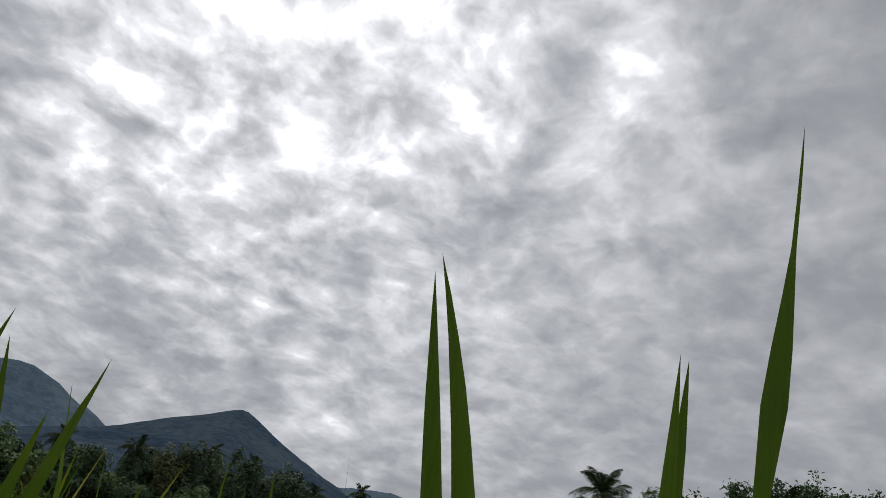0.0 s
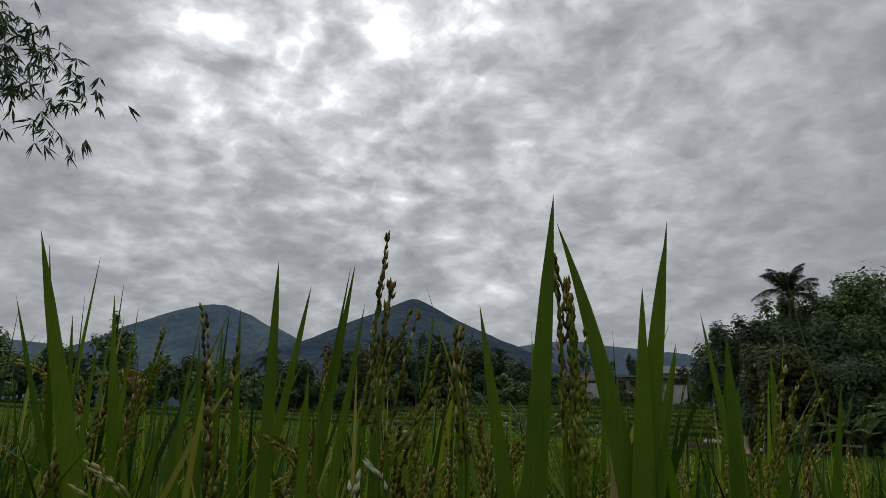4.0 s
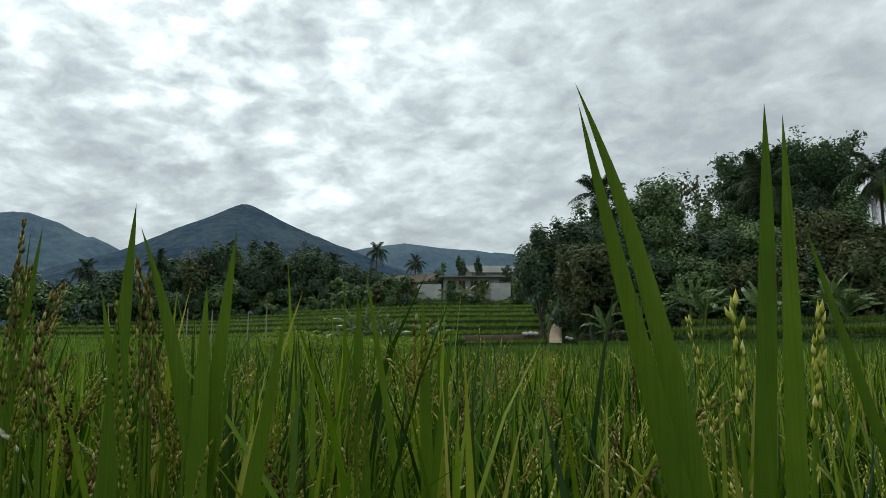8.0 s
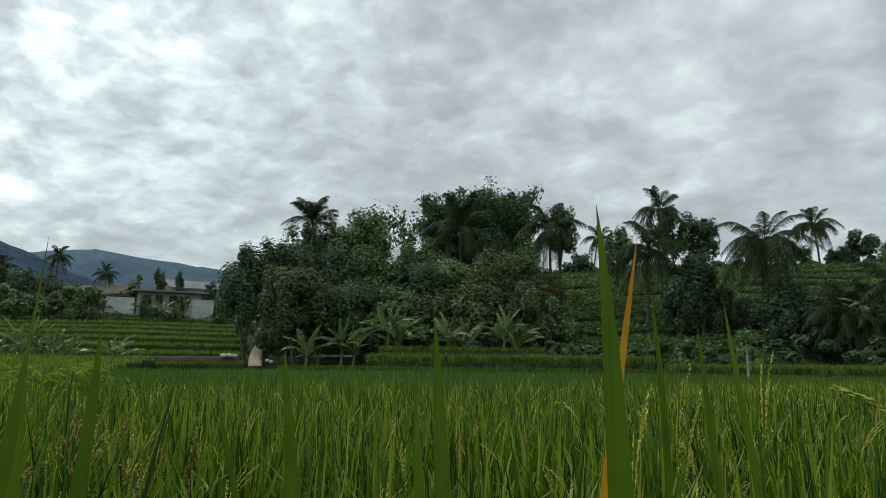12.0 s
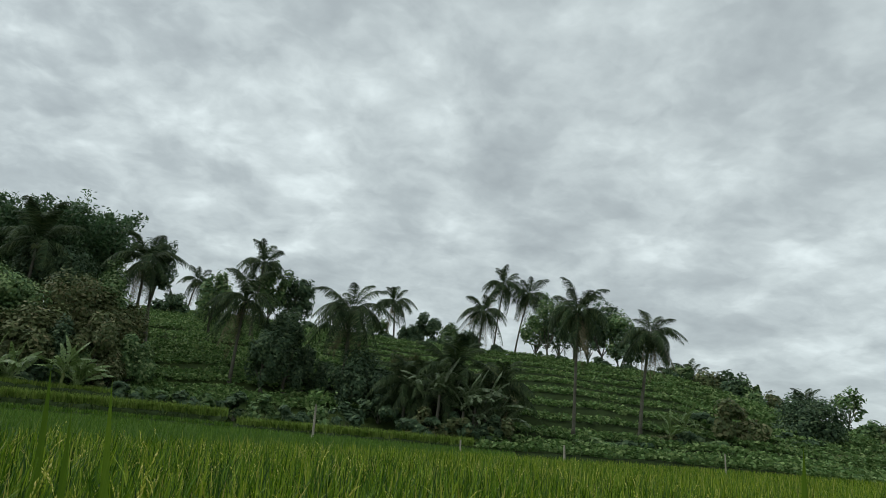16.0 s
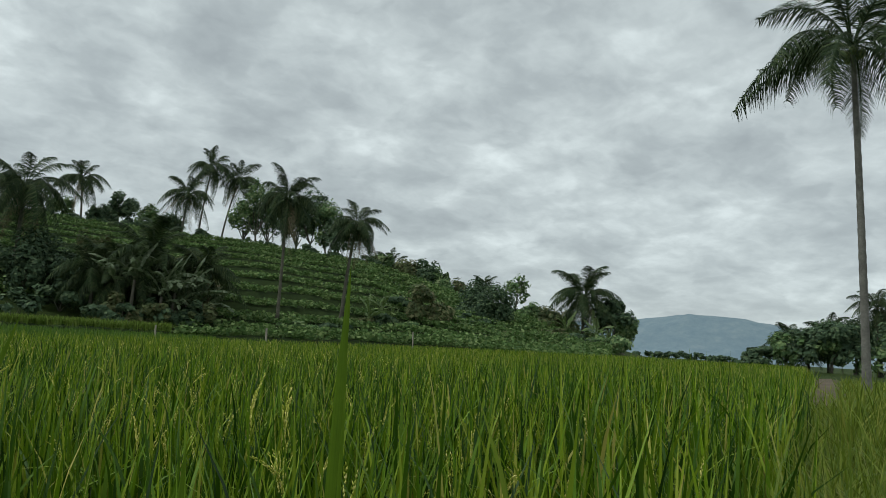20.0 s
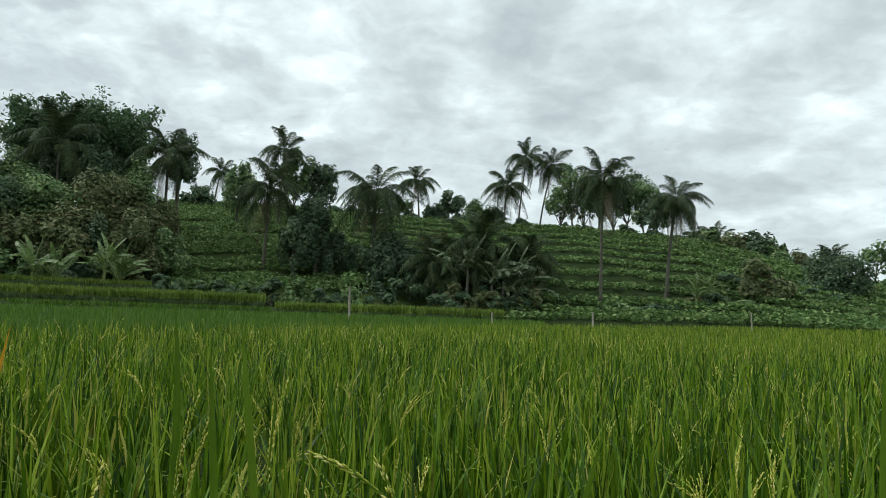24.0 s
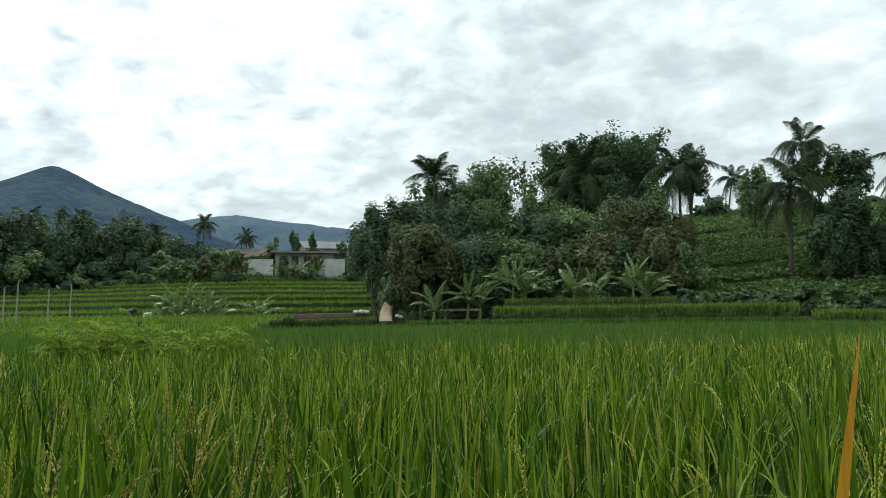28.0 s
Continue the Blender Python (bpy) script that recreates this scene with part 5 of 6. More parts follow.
# ---- houses ----
def house(label, az, r, z, wide, deep, wall, roof, turn, roof_mat, gable, windows, wall_mat=None):
    """A plastered house: walls, roof, door and windows, its front towards -y before the turn."""
    x, y = polar(az, r)
    e = empty("house", x, y, z, turn)
    hw, t = wide / 2, 0.18
    for x0, x1, y0, y1 in ((-hw, hw, -t, 0), (-hw, hw, deep, deep + t), (-hw, -hw + t, 0, deep), (hw - t, hw, 0, deep)):
        part("wall", box(bmesh.new(), x0, x1, y0, y1, -1.2, wall), wall_mat or PLASTER, e)
    if gable:
        bm = bmesh.new()
        o, d = 0.5, deep / 2 + t / 2
        pts = [(-hw - o, -o, wall - 0.1), (hw + o, -o, wall - 0.1), (hw + o, d, wall + roof), (-hw - o, d, wall + roof), (-hw - o, 2 * d + o, wall - 0.1), (hw + o, 2 * d + o, wall - 0.1)]
        lo = [bm.verts.new(p) for p in pts]
        hi = [bm.verts.new((p[0], p[1], p[2] + 0.14)) for p in pts]
        for f in ((0, 1, 2, 3), (3, 2, 5, 4)):
            bm.faces.new([hi[i] for i in f])
            bm.faces.new([lo[i] for i in reversed(f)])
        for a, b in ((0, 1), (1, 2), (2, 5), (5, 4), (4, 3), (3, 0)):
            bm.faces.new([lo[a], lo[b], hi[b], hi[a]])
        part("roof", bm, roof_mat, e, "brown clay tile gable roof")
        for s in (-1, 1):
            bm = bmesh.new()
            q = [bm.verts.new((s * (hw - 0.09) + u, v, w)) for u in (-0.08, 0.08) for v, w in ((0, wall), (2 * d - t, wall), (d, wall + roof - 0.12))]
            bm.faces.new(q[:3]), bm.faces.new(q[5:2:-1])
            for a, b in ((0, 1), (1, 2), (2, 0)):
                bm.faces.new([q[a], q[b], q[b + 3], q[a + 3]])
            part("gable", bm, wall_mat or PLASTER, e)
    else:
        part("roof", box(bmesh.new(), -hw - 0.7, hw + 0.7, -1.4, deep + 0.6, wall, wall + roof), roof_mat, e, "flat grey roof slab with an overhang")
    for wx, wz, ww, wh in windows:
        win = part("window", box(bmesh.new(), wx - ww / 2, wx + ww / 2, -t - 0.03, -t + 0.02, wz, wz + wh), DARK_WOOD, e, "dark window")
        bm = bmesh.new()
        for a, b, c, d2 in ((-ww / 2 - 0.07, -ww / 2, wz - 0.07, wz + wh + 0.07), (ww / 2, ww / 2 + 0.07, wz - 0.07, wz + wh + 0.07), (-ww / 2, ww / 2, wz + wh, wz + wh + 0.07), (-ww / 2, ww / 2, wz - 0.07, wz), (-0.03, 0.03, wz, wz + wh)):
            box(bm, wx + a, wx + b, -t - 0.07, -t + 0.01, c, d2)
        part("frame", bm, WOOD, win)
    return tagged(e, label, "house", "houses of the village")


HZ = at(3.75, 100)
house("grey rendered house with a flat grey roof", -38.8, 100, HZ, 8.0, 6.0, 2.3, 0.22, 39 + 4, GREY_ROOF, False, [(-2.9, 0.7, 0.9, 1.2), (-1.4, 0.7, 0.9, 1.2), (0.3, 0.0, 0.9, 1.9), (1.9, 0.7, 1.1, 1.2)], CONCRETE)
house("grey house with a dark roof behind the flat-roofed one", -36.9, 108, at(4.2, 108), 7.0, 6.0, 2.4, 1.3, 37 + 14, GREY_ROOF, True, [(-2.0, 0.9, 1.0, 1.2), (1.6, 0.9, 1.0, 1.2)], CONCRETE)
house("white house with a brown tile roof behind trees", -44.0, 108, at(3.5, 108), 6.0, 6.0, 2.3, 1.4, 44 - 25, TILE_ROOF, True, [(-2.0, 0.9, 1.0, 1.2), (1.6, 0.9, 1.0, 1.2)])
house("low house with a brown tile roof in the trees", -48.8, 110, at(2.9, 110), 9.0, 5.0, 2.2, 1.3, 49 + 8, TILE_ROOF, True, [(-2.0, 0.7, 1.2, 1.1), (2.0, 0.7, 1.2, 1.1)])


def garden_wall(label, az0, az1, r, z, height):
    x0, y0 = polar(az0, r)
    x1, y1 = polar(az1, r)
    n = math.hypot(x1 - x0, y1 - y0)
    bm = box(bmesh.new(), 0, n, -0.08, 0.08, -1.0, height)
    box(bm, -0.03, n + 0.03, -0.13, 0.13, height, height + 0.09)
    me = bpy.data.meshes.new("garden_wall")
    bm.to_mesh(me)
    bm.free()
    tagged(link_mesh("garden_wall", me, PLASTER, None, "", pose(x0, y0, z, 0, 0, math.degrees(math.atan2(y1 - y0, x1 - x0)))), label, "wall")


garden_wall("white plastered garden wall beside the house", -43.3, -41.3, 97, at(3.5, 97), 1.75)
garden_wall("white plastered garden wall beside the house", -37.2, -35.6, 97, at(3.8, 97), 1.3)

# ---- field shed ----
def shed(az, r, z, wide, deep, high):
    """A small open shed: four posts, boards along the back and a sloping board roof."""
    x, y = polar(az, r)
    e = empty("field_shed", x, y, z, -az)
    for px, py, ph in ((-wide / 2, 0, high), (wide / 2, 0, high), (-wide / 2, deep, high * 0.85), (wide / 2, deep, high * 0.85)):
        part("post", box(bmesh.new(), px - 0.06, px + 0.06, py - 0.06, py + 0.06, -0.6, ph), DARK_WOOD, e)
    for i in range(7):
        u = -wide / 2 - 0.25 + i * (wide + 0.5) / 7
        bm = box(bmesh.new(), u, u + (wide + 0.5) / 7 - 0.02, -0.4, deep + 0.4, 0, 0.04)
        bmesh.ops.rotate(bm, cent=(0, 0, 0), matrix=Matrix.Rotation(-math.atan2(high * 0.15, deep), 3, "X"), verts=bm.verts)
        bmesh.ops.translate(bm, vec=(0, 0, high + 0.02 + 0.012 * (i % 2)), verts=bm.verts)
        part("roof_board", bm, DARK_WOOD if i % 3 else WOOD, e)
    for i in range(4):
        part("rail", box(bmesh.new(), -wide / 2, wide / 2, deep - 0.04, deep, 0.15 + 0.35 * i, 0.4 + 0.35 * i), DARK_WOOD, e)
    part("rail", box(bmesh.new(), -wide / 2, wide / 2, -0.09, -0.05, 0.55, 0.67), WOOD, e, "pale rail across the front")
    return tagged(e, "low dark wooden field shed under the banana plants", "shed")


shed(-26.2, 43.6, 0.8, 2.4, 1.5, 1.5)

# ---- stakes ----
def stake(label, az, r, z0, z1, thick=0.03, leafy=False, seed=0, lean=0.0):
    rng = np.random.default_rng(500 + seed)
    x, y = polar(az, r)
    e = empty("stake", x, y, z0)
    s = np.linspace(0, 1, 7)
    v, q = tube_np(np.stack([lean * s + 0.01 * np.sin(s * 5), 0.01 * np.cos(s * 6), (z1 - z0) * s], -1), thick * (1.1 - 0.35 * s), 7)
    v = np.concatenate([v, [[lean, 0.01, z1 - z0 + 0.01]]])
    link_mesh("pole", np_mesh("pole", v, q, True), WOOD, e, "pale bare wooden pole")
    if leafy:
        p = rng.normal(0, 1, (110, 3)) * np.array([0.28, 0.28, 0.2]) + np.array([0, 0, z1 - z0 + 0.2])
        lv, lq = leaf_quads(rng, p, 0.13, 0.4, 1.8)
        link_mesh("sprouting_leaves", np_mesh("sprouting_leaves", lv, lq), CROP, e, "tuft of fresh green leaves")
    return tagged(e, label, "stake", "stakes in the rice")


for i, (a, e) in enumerate([(-59.7, 2.3), (-58.9, 2.8), (-57.0, 2.2), (-55.6, 2.6), (-61.5, 2.4)]):
    x, y = polar(a, 33)
    stake("thin pale pole standing on a valley terrace", a, 33, land1(x, y), at(e, 33), 0.035, False, 10 + i, 0.05)
stake("pale wooden stake sprouting leaves at the bund", 6.2, 27, 0.0, at(1.6, 27), 0.05, True, 1)
stake("thin wooden stake in the rice", 17.9, 24, 0.0, at(-0.1, 24), 0.035, False, 2)
stake("short pale stake in the rice", 25.9, 30, 0.0, at(0.2, 30), 0.05, False, 3)
stake("thin wooden stake in the rice", 37.6, 26, 0.0, at(0.6, 26), 0.03, False, 4)

# ---- cassava patch at the corner of the paddy ----
def cassava(az, r, top, seed):
    rng = np.random.default_rng(seed)
    x, y = polar(az, r)
    e = empty("cassava_shrub", x, y, land1(x, y))
    vs = []
    for i in range(5):
        a = rng.uniform(0, 6.28)
        s = np.linspace(0, 1, 6)
        p = np.stack([0.3 * math.cos(a) * s, 0.3 * math.sin(a) * s, top * rng.uniform(0.75, 1.0) * s], -1)
        v, q = tube_np(p, 0.012 * (1.2 - s), 5)
        link_mesh("stem", np_mesh("stem", v, q, True), STEM, e)
        for j in range(9):
            t = rng.uniform(0.45, 1.0)
            c = np.array([np.interp(t, s, p[:, k]) for k in range(3)]) + rng.normal(0, 0.09, 3)
            b = rng.uniform(0, 6.28)
            for f in range(6):
                d = np.array([math.cos(b + f * 0.75), math.sin(b + f * 0.75), -0.25 + rng.normal(0, 0.15)])
                w = np.array([-d[1], d[0], 0]) * 0.018
                m = c + d * 0.07
                vs.append(np.stack([c, m + w, c + d * 0.14, m - w]))
    v = np.concatenate(vs)
    link_mesh("leaves", np_mesh("leaves", v, np.arange(len(v)).reshape(-1, 4)), CASSAVA, e, "yellow-green fingered leaves")
    return tagged(e, "yellow-green cassava shrub at the paddy's corner", "shrub", "cassava shrubs")


rng = np.random.default_rng(77)
for i in range(46):
    az = rng.uniform(-56, -42.5)
    r = rng.uniform(8.9, 11.2)
    cassava(az, r, at(rng.uniform(-1.5, -0.5) if az > -51 else rng.uniform(-0.9, 0.1), r), 600 + i)


# ---- rice plants close to the eye ----
def leaf_strip(tip, base, width, bow=(0.0, 0.0), twist=0.0, face=None, nibble=0.0, seed=0, z0=0.25):
    """A grooved rice leaf from the sheath at base up to its tip; a negative width makes it spear-shaped. bow: sideways bend; face: the way that the flat side looks."""
    rng = np.random.default_rng(seed)
    k = 30
    s = np.linspace(0, 1, k + 1) ** 0.6
    a, b = np.array([base[0], base[1], z0]), np.array(tip, float)
    c = a + (b - a) * s[:, None]
    bend = 12.2 * s ** 4 * (1 - s)
    c[:, 0] += bow[0] * bend
    c[:, 1] += bow[1] * bend
    f = math.atan2(-tip[1], -tip[0]) if face is None else face
    ang = f + np.pi / 2 + twist * (s - 0.5)
    side = np.stack([np.cos(ang), np.sin(ang), 0 * s], -1)
    front = np.stack([np.cos(ang - np.pi / 2), np.sin(ang - np.pi / 2), 0 * s], -1)
    left = (1 - s) * np.linalg.norm(b - a)
    w = np.interp(left, [0, 0.012, 0.05, 0.11, 0.2, 0.5, 0.8], [0.0, 0.16, 0.55, 0.88, 1.0, 0.9, 0.6]) * width * 0.5
    if width < 0:
        w = np.interp(left, [0, 0.02, 0.05, 0.075, 0.10, 0.13, 0.155, 0.2, 0.29, 0.8], [0.0, 0.12, 0.16, 0.5, 0.9, 0.5, 0.2, 0.25, 0.85, 0.7]) * -width * 0.5
    wl, wr = w.copy(), w.copy()
    if nibble:
        cut = rng.random(k + 1) < nibble
        wl[cut] *= rng.uniform(0.35, 0.9, cut.sum())
    l, r = c - side * wl[:, None] - front * w[:, None] * 0.25, c + side * wr[:, None] - front * w[:, None] * 0.25
    v = np.stack([l, c, r], 1).reshape(-1, 3)
    i = np.arange(k) * 3
    q = np.concatenate([np.stack([i, i + 1, i + 4, i + 3], -1), np.stack([i + 1, i + 2, i + 5, i + 4], -1)])
    return v, q


def grains_np(rng, places, dirs, length=0.0085, thick=0.0034):
    """Small pointed husks at the places, along dirs."""
    n = len(places)
    d = dirs / (np.linalg.norm(dirs, axis=1, keepdims=True) + 1e-9)
    a = np.cross(d, rng.normal(size=(n, 3)))
    a /= np.linalg.norm(a, axis=1, keepdims=True) + 1e-9
    b = np.cross(d, a)
    sc = rng.uniform(0.8, 1.2, (n, 1))
    t = thick * 0.5 * sc
    m = places + d * length * 0.45 * sc
    v = np.stack([places, m + a * t, m + b * t, m - a * t, m - b * t, places + d * length * sc], 1).reshape(-1, 3)
    o = (np.arange(n) * 6)[:, None, None]
    f = np.array([[0, 2, 1], [0, 3, 2], [0, 4, 3], [0, 1, 4], [5, 1, 2], [5, 2, 3], [5, 3, 4], [5, 4, 1]])[None]
    return v, (o + f).reshape(-1, 3)


def ear_np(rng, neck, top, nod, branches=5, grains=11, spread=0.035):
    """The grains of one ear: a bunch of beaded branches from the neck to the top, nodding over."""
    neck, top = np.array(neck, float), np.array(top, float)
    ps, ds = [], []
    for b in range(branches):
        s = np.linspace(0.12 + 0.5 * b / branches * 0.6, 1.0 - 0.22 * (b % 3) * 0.6, grains)
        off = rng.normal(0, 1, 3) * spread * np.array([1, 1, 0.3])
        if b == 0:
            off *= 0.2
        line = neck + (top - neck) * s[:, None] + off * (np.sin(s * 1.5) * s)[:, None] + np.array([nod[0], nod[1], -0.5 * math.hypot(*nod)]) * (s ** 2.5)[:, None]
        d = np.gradient(line, axis=0)
        d /= np.linalg.norm(d, axis=1, keepdims=True) + 1e-9
        ps.append(line), ds.append(d + rng.normal(0, 0.16, d.shape))
    return np.concatenate(ps), np.concatenate(ds)


def strand(e, inv, rng, pts, mat, label, size=1.0, foot=True):
    """One beaded branch of an ear from its tip down through pts, and the stalk that carries it."""
    pts = np.array(pts, float)
    t = np.linspace(0, len(pts) - 1, 28)
    p = np.stack([np.interp(t, np.arange(len(pts)), pts[:, i]) for i in range(3)], -1)
    for _ in range(4):
        p[1:-1] = 0.25 * p[:-2] + 0.5 * p[1:-1] + 0.25 * p[2:]
    low = p[-1] * np.array([1, 1, 0.0]) + np.array([0.012, 0.01, 0.2])
    line = np.concatenate([p, p[-1] + (low - p[-1]) * np.linspace(0.1, 1, 8)[:, None]]) if foot else p
    v, q = tube_np(line[::-1], np.linspace(0.0015, 0.0005, len(line)), 5)
    stalk = link_mesh("stalk", np_mesh("stalk", v, q, True), RICE, e, "", inv)
    length = np.linalg.norm(np.diff(p, axis=0), axis=1).sum()
    n = max(int(length / (0.0016 * size ** 3)), 12)
    u = np.sort(rng.uniform(0, 27, n))
    c = np.stack([np.interp(u, np.arange(28), p[:, i]) for i in range(3)], -1)
    d = np.stack([np.interp(u, np.arange(28), -np.gradient(p[:, i])) for i in range(3)], -1)
    d /= np.linalg.norm(d, axis=1, keepdims=True) + 1e-9
    side = rng.normal(0, 1, (n, 3))
    v, f = grains_np(rng, c + side * 0.0006 * size, d + side * 0.09, 0.0068 * size, 0.0022 * size)
    link_mesh("ear", np_mesh("ear", v, f), mat, stalk, label)


def rice_plant(label, leaves=(), ears=(), seed=0, mat=None, strands=(), grain=None, tell="dark brown and gold husks", size=1.0, foot=True):
    """One near plant. leaves: tip, base, width, bow, twist, nibble, facing in degrees; ears: top, neck, base, nod."""
    rng = np.random.default_rng(900 + seed)
    first = leaves[0][1] if leaves else ears[0][2] if ears else strands[0][-1]
    e = empty("rice_plant", first[0], first[1], 0.0)
    inv = Matrix.Translation((-first[0], -first[1], 0.0))
    for i, (tip, base, width, bow, twist, nibble, face) in enumerate(leaves):
        v, q = leaf_strip(tip, base, width, bow, twist, radians(face), nibble, seed * 10 + i)
        link_mesh("leaf", np_mesh("leaf", v, q, True), mat or RICE_LEAF, e, "", inv)
    for i, (top, neck, base, nod) in enumerate(ears):
        s = np.linspace(0, 1, 9)[:, None]
        p = np.concatenate([np.array([base[0], base[1], 0.2]) * (1 - s) + np.array(neck) * s, (np.array(neck) * (1 - s) + np.array(top) * s)[1:]])
        v, q = tube_np(p, np.linspace(0.0018, 0.0007, len(p)), 5)
        stalk = link_mesh("stalk", np_mesh("stalk", v, q, True), RICE, e, "", inv)
        gp, gd = ear_np(rng, neck, top, nod, 3, 30, 0.005)
        gv, gf = grains_np(rng, gp, gd, 0.0058, 0.0022)
        link_mesh("ear", np_mesh("ear", gv, gf), GRAIN if first[0] > -0.45 else BACKLIT_GRAIN, stalk, "green-gold husks")
    for pts in strands:
        strand(e, inv, rng, pts, grain or DARK_GRAIN, tell, size, foot)
    for i in range(4):
        a = rng.uniform(0, 6.28)
        p = np.array([[first[0] + 0.012 * math.cos(a), first[1] + 0.012 * math.sin(a), 0.0], [first[0] + 0.006 * math.cos(a), first[1], 0.2], [first[0], first[1], 0.36]])
        v, q = tube_np(p, [0.004, 0.0035, 0.003], 5)
        link_mesh("tiller", np_mesh("tiller", v, q, True), RICE, e, "", inv)
    return tagged(e, label, "rice plant", "rice plants close by")


def make_rice_leaf(name, c1, c2, c3):
    """A leaf with fine veins along it, paler midrib and a few brown flecks."""
    m, k = material(name)
    pos = k.n("ShaderNodeTexCoord").outputs["Object"]
    oi = k.n("ShaderNodeObjectInfo").outputs["Random"]
    sep = k.n("ShaderNodeSeparateXYZ", {0: pos}).outputs
    flat = k.n("ShaderNodeCombineXYZ", {0: k.math("MULTIPLY", sep[0], 900.0), 1: k.math("MULTIPLY", sep[1], 900.0), 2: k.math("MULTIPLY", sep[2], 3.0)}).outputs[0]
    vein = k.noise(flat, 1.0, 2.0)
    blot = k.noise(pos, 22.0, 4.0)
    f = k.math("MULTIPLY_ADD", vein, 0.35, k.math("MULTIPLY", blot, 0.5))
    f = k.math("MULTIPLY_ADD", oi, 0.2, f)
    col = k.ramp(f, [(0.3, c1), (0.6, c2), (0.85, c3)])
    finish(k, col, 0.5, vein, 0.0004, 0.15, 0.1)
    return m


RICE_LEAF = make_rice_leaf("rice_leaf_near", (0.065, 0.125, 0.0069), (0.116, 0.194, 0.0103), (0.189, 0.267, 0.0258))
ORANGE_LEAF = make_rice_leaf("rice_leaf_orange", (0.48, 0.22, 0.015), (0.70, 0.37, 0.03), (0.78, 0.52, 0.08))
DARK_GRAIN = leaf_material("rice_grain_dark", [(0.0, (0.060, 0.048, 0.016)), (0.45, (0.125, 0.105, 0.030)), (0.8, (0.27, 0.23, 0.075)), (1.0, (0.46, 0.40, 0.17))], 0.8, 0.1, 6.0, 0.8, 0.06)
WHITE_GRAIN = leaf_material("rice_grain_white", [(0.0, (0.40, 0.38, 0.24)), (0.5, (0.60, 0.58, 0.44)), (1.0, (0.74, 0.72, 0.58))], 0.7, 0.15, 6.0, 0.8, 0.1)
STRAW_LEAF = make_rice_leaf("rice_leaf_straw", (0.30, 0.22, 0.09), (0.46, 0.35, 0.17), (0.60, 0.50, 0.28))
# green husks darker than GRAIN: their backlit silhouette is put into the colour
BACKLIT_GRAIN = leaf_material("rice_grain_backlit", [(0.0, (0.10, 0.13, 0.015)), (0.7, (0.19, 0.21, 0.03)), (1.0, (0.36, 0.32, 0.08))], 0.9, 0.1, 6.0, 0.8, 0.03)

NEAR = "tall green rice leaves standing above the paddy"
rice_plant("rice plant with notched leaves and a hanging ear", [((-0.614, 0.111, 1.000), (-0.641, 0.082), 0.0125, (-0.0005, -0.0006), 0.2, 0.2, -43),
    ((-0.617, 0.116, 0.986), (-0.528, 0.209), 0.0125, (0.0078, 0.0082), 0.0, 0.0, -44)], (), 1, strands=[((-0.619, 0.115, 0.964), (-0.616, 0.118, 0.935), (-0.615, 0.119, 0.898), (-0.614, 0.120, 0.868)),
    ((-0.618, 0.116, 0.963), (-0.613, 0.121, 0.941), (-0.612, 0.122, 0.906), (-0.612, 0.122, 0.868)),
    ((-0.614, 0.120, 0.954), (-0.611, 0.124, 0.924), (-0.610, 0.124, 0.891), (-0.611, 0.124, 0.868))])
rice_plant(NEAR, [((-0.581, 0.161, 0.989), (-0.644, 0.115), 0.0125, (-0.0009, -0.0007), 0.0, 0.1, -54),
    ((-0.579, 0.162, 0.922), (-0.667, 0.098), 0.0065, (0.0004, 0.0003), 0.0, 0.0, -54)], (), 2)
rice_plant("withered straw-coloured rice shoot", [((-0.629, 0.167, 0.900), (-0.626, 0.171), 0.0075, (0.0020, 0.0023), 0.6, 0.3, -41)], (), 20, STRAW_LEAF, strands=[((-0.628, 0.168, 0.891), (-0.625, 0.172, 0.877), (-0.624, 0.173, 0.856), (-0.625, 0.171, 0.802))], grain=PALE_GRAIN, tell="pale straw husks")
rice_plant("rice plant with a tall dark branching ear", [((-0.761, 0.084, 0.956), (-0.796, 0.018), 0.0075, (0.0001, 0.0001), 0.0, 0.0, -28)], (), 21, strands=[((-0.756, 0.095, 1.003), (-0.757, 0.092, 0.963), (-0.758, 0.090, 0.920), (-0.760, 0.086, 0.875)),
    ((-0.753, 0.100, 0.967), (-0.755, 0.096, 0.945), (-0.756, 0.093, 0.914), (-0.759, 0.089, 0.875)),
    ((-0.753, 0.100, 0.933), (-0.754, 0.097, 0.914), (-0.756, 0.095, 0.879)),
    ((-0.784, 0.134, 0.958), (-0.790, 0.125, 0.927), (-0.793, 0.119, 0.884)),
    ((-0.730, 0.120, 0.899), (-0.735, 0.108, 0.877), (-0.740, 0.097, 0.854)),
    ((-0.735, 0.109, 0.950), (-0.738, 0.101, 0.912), (-0.741, 0.095, 0.869)),
    ((-0.743, 0.092, 0.967), (-0.744, 0.089, 0.927), (-0.745, 0.087, 0.873))])
rice_plant("rice ear shedding pale flowering husks", [], (), 22, strands=[((-0.744, 0.088, 0.853), (-0.741, 0.095, 0.846), (-0.739, 0.100, 0.829), (-0.736, 0.105, 0.811)),
    ((-0.747, 0.082, 0.849), (-0.749, 0.079, 0.836), (-0.749, 0.078, 0.813), (-0.749, 0.077, 0.784))], grain=WHITE_GRAIN, tell="white flowering husks", size=1.3, foot=False)
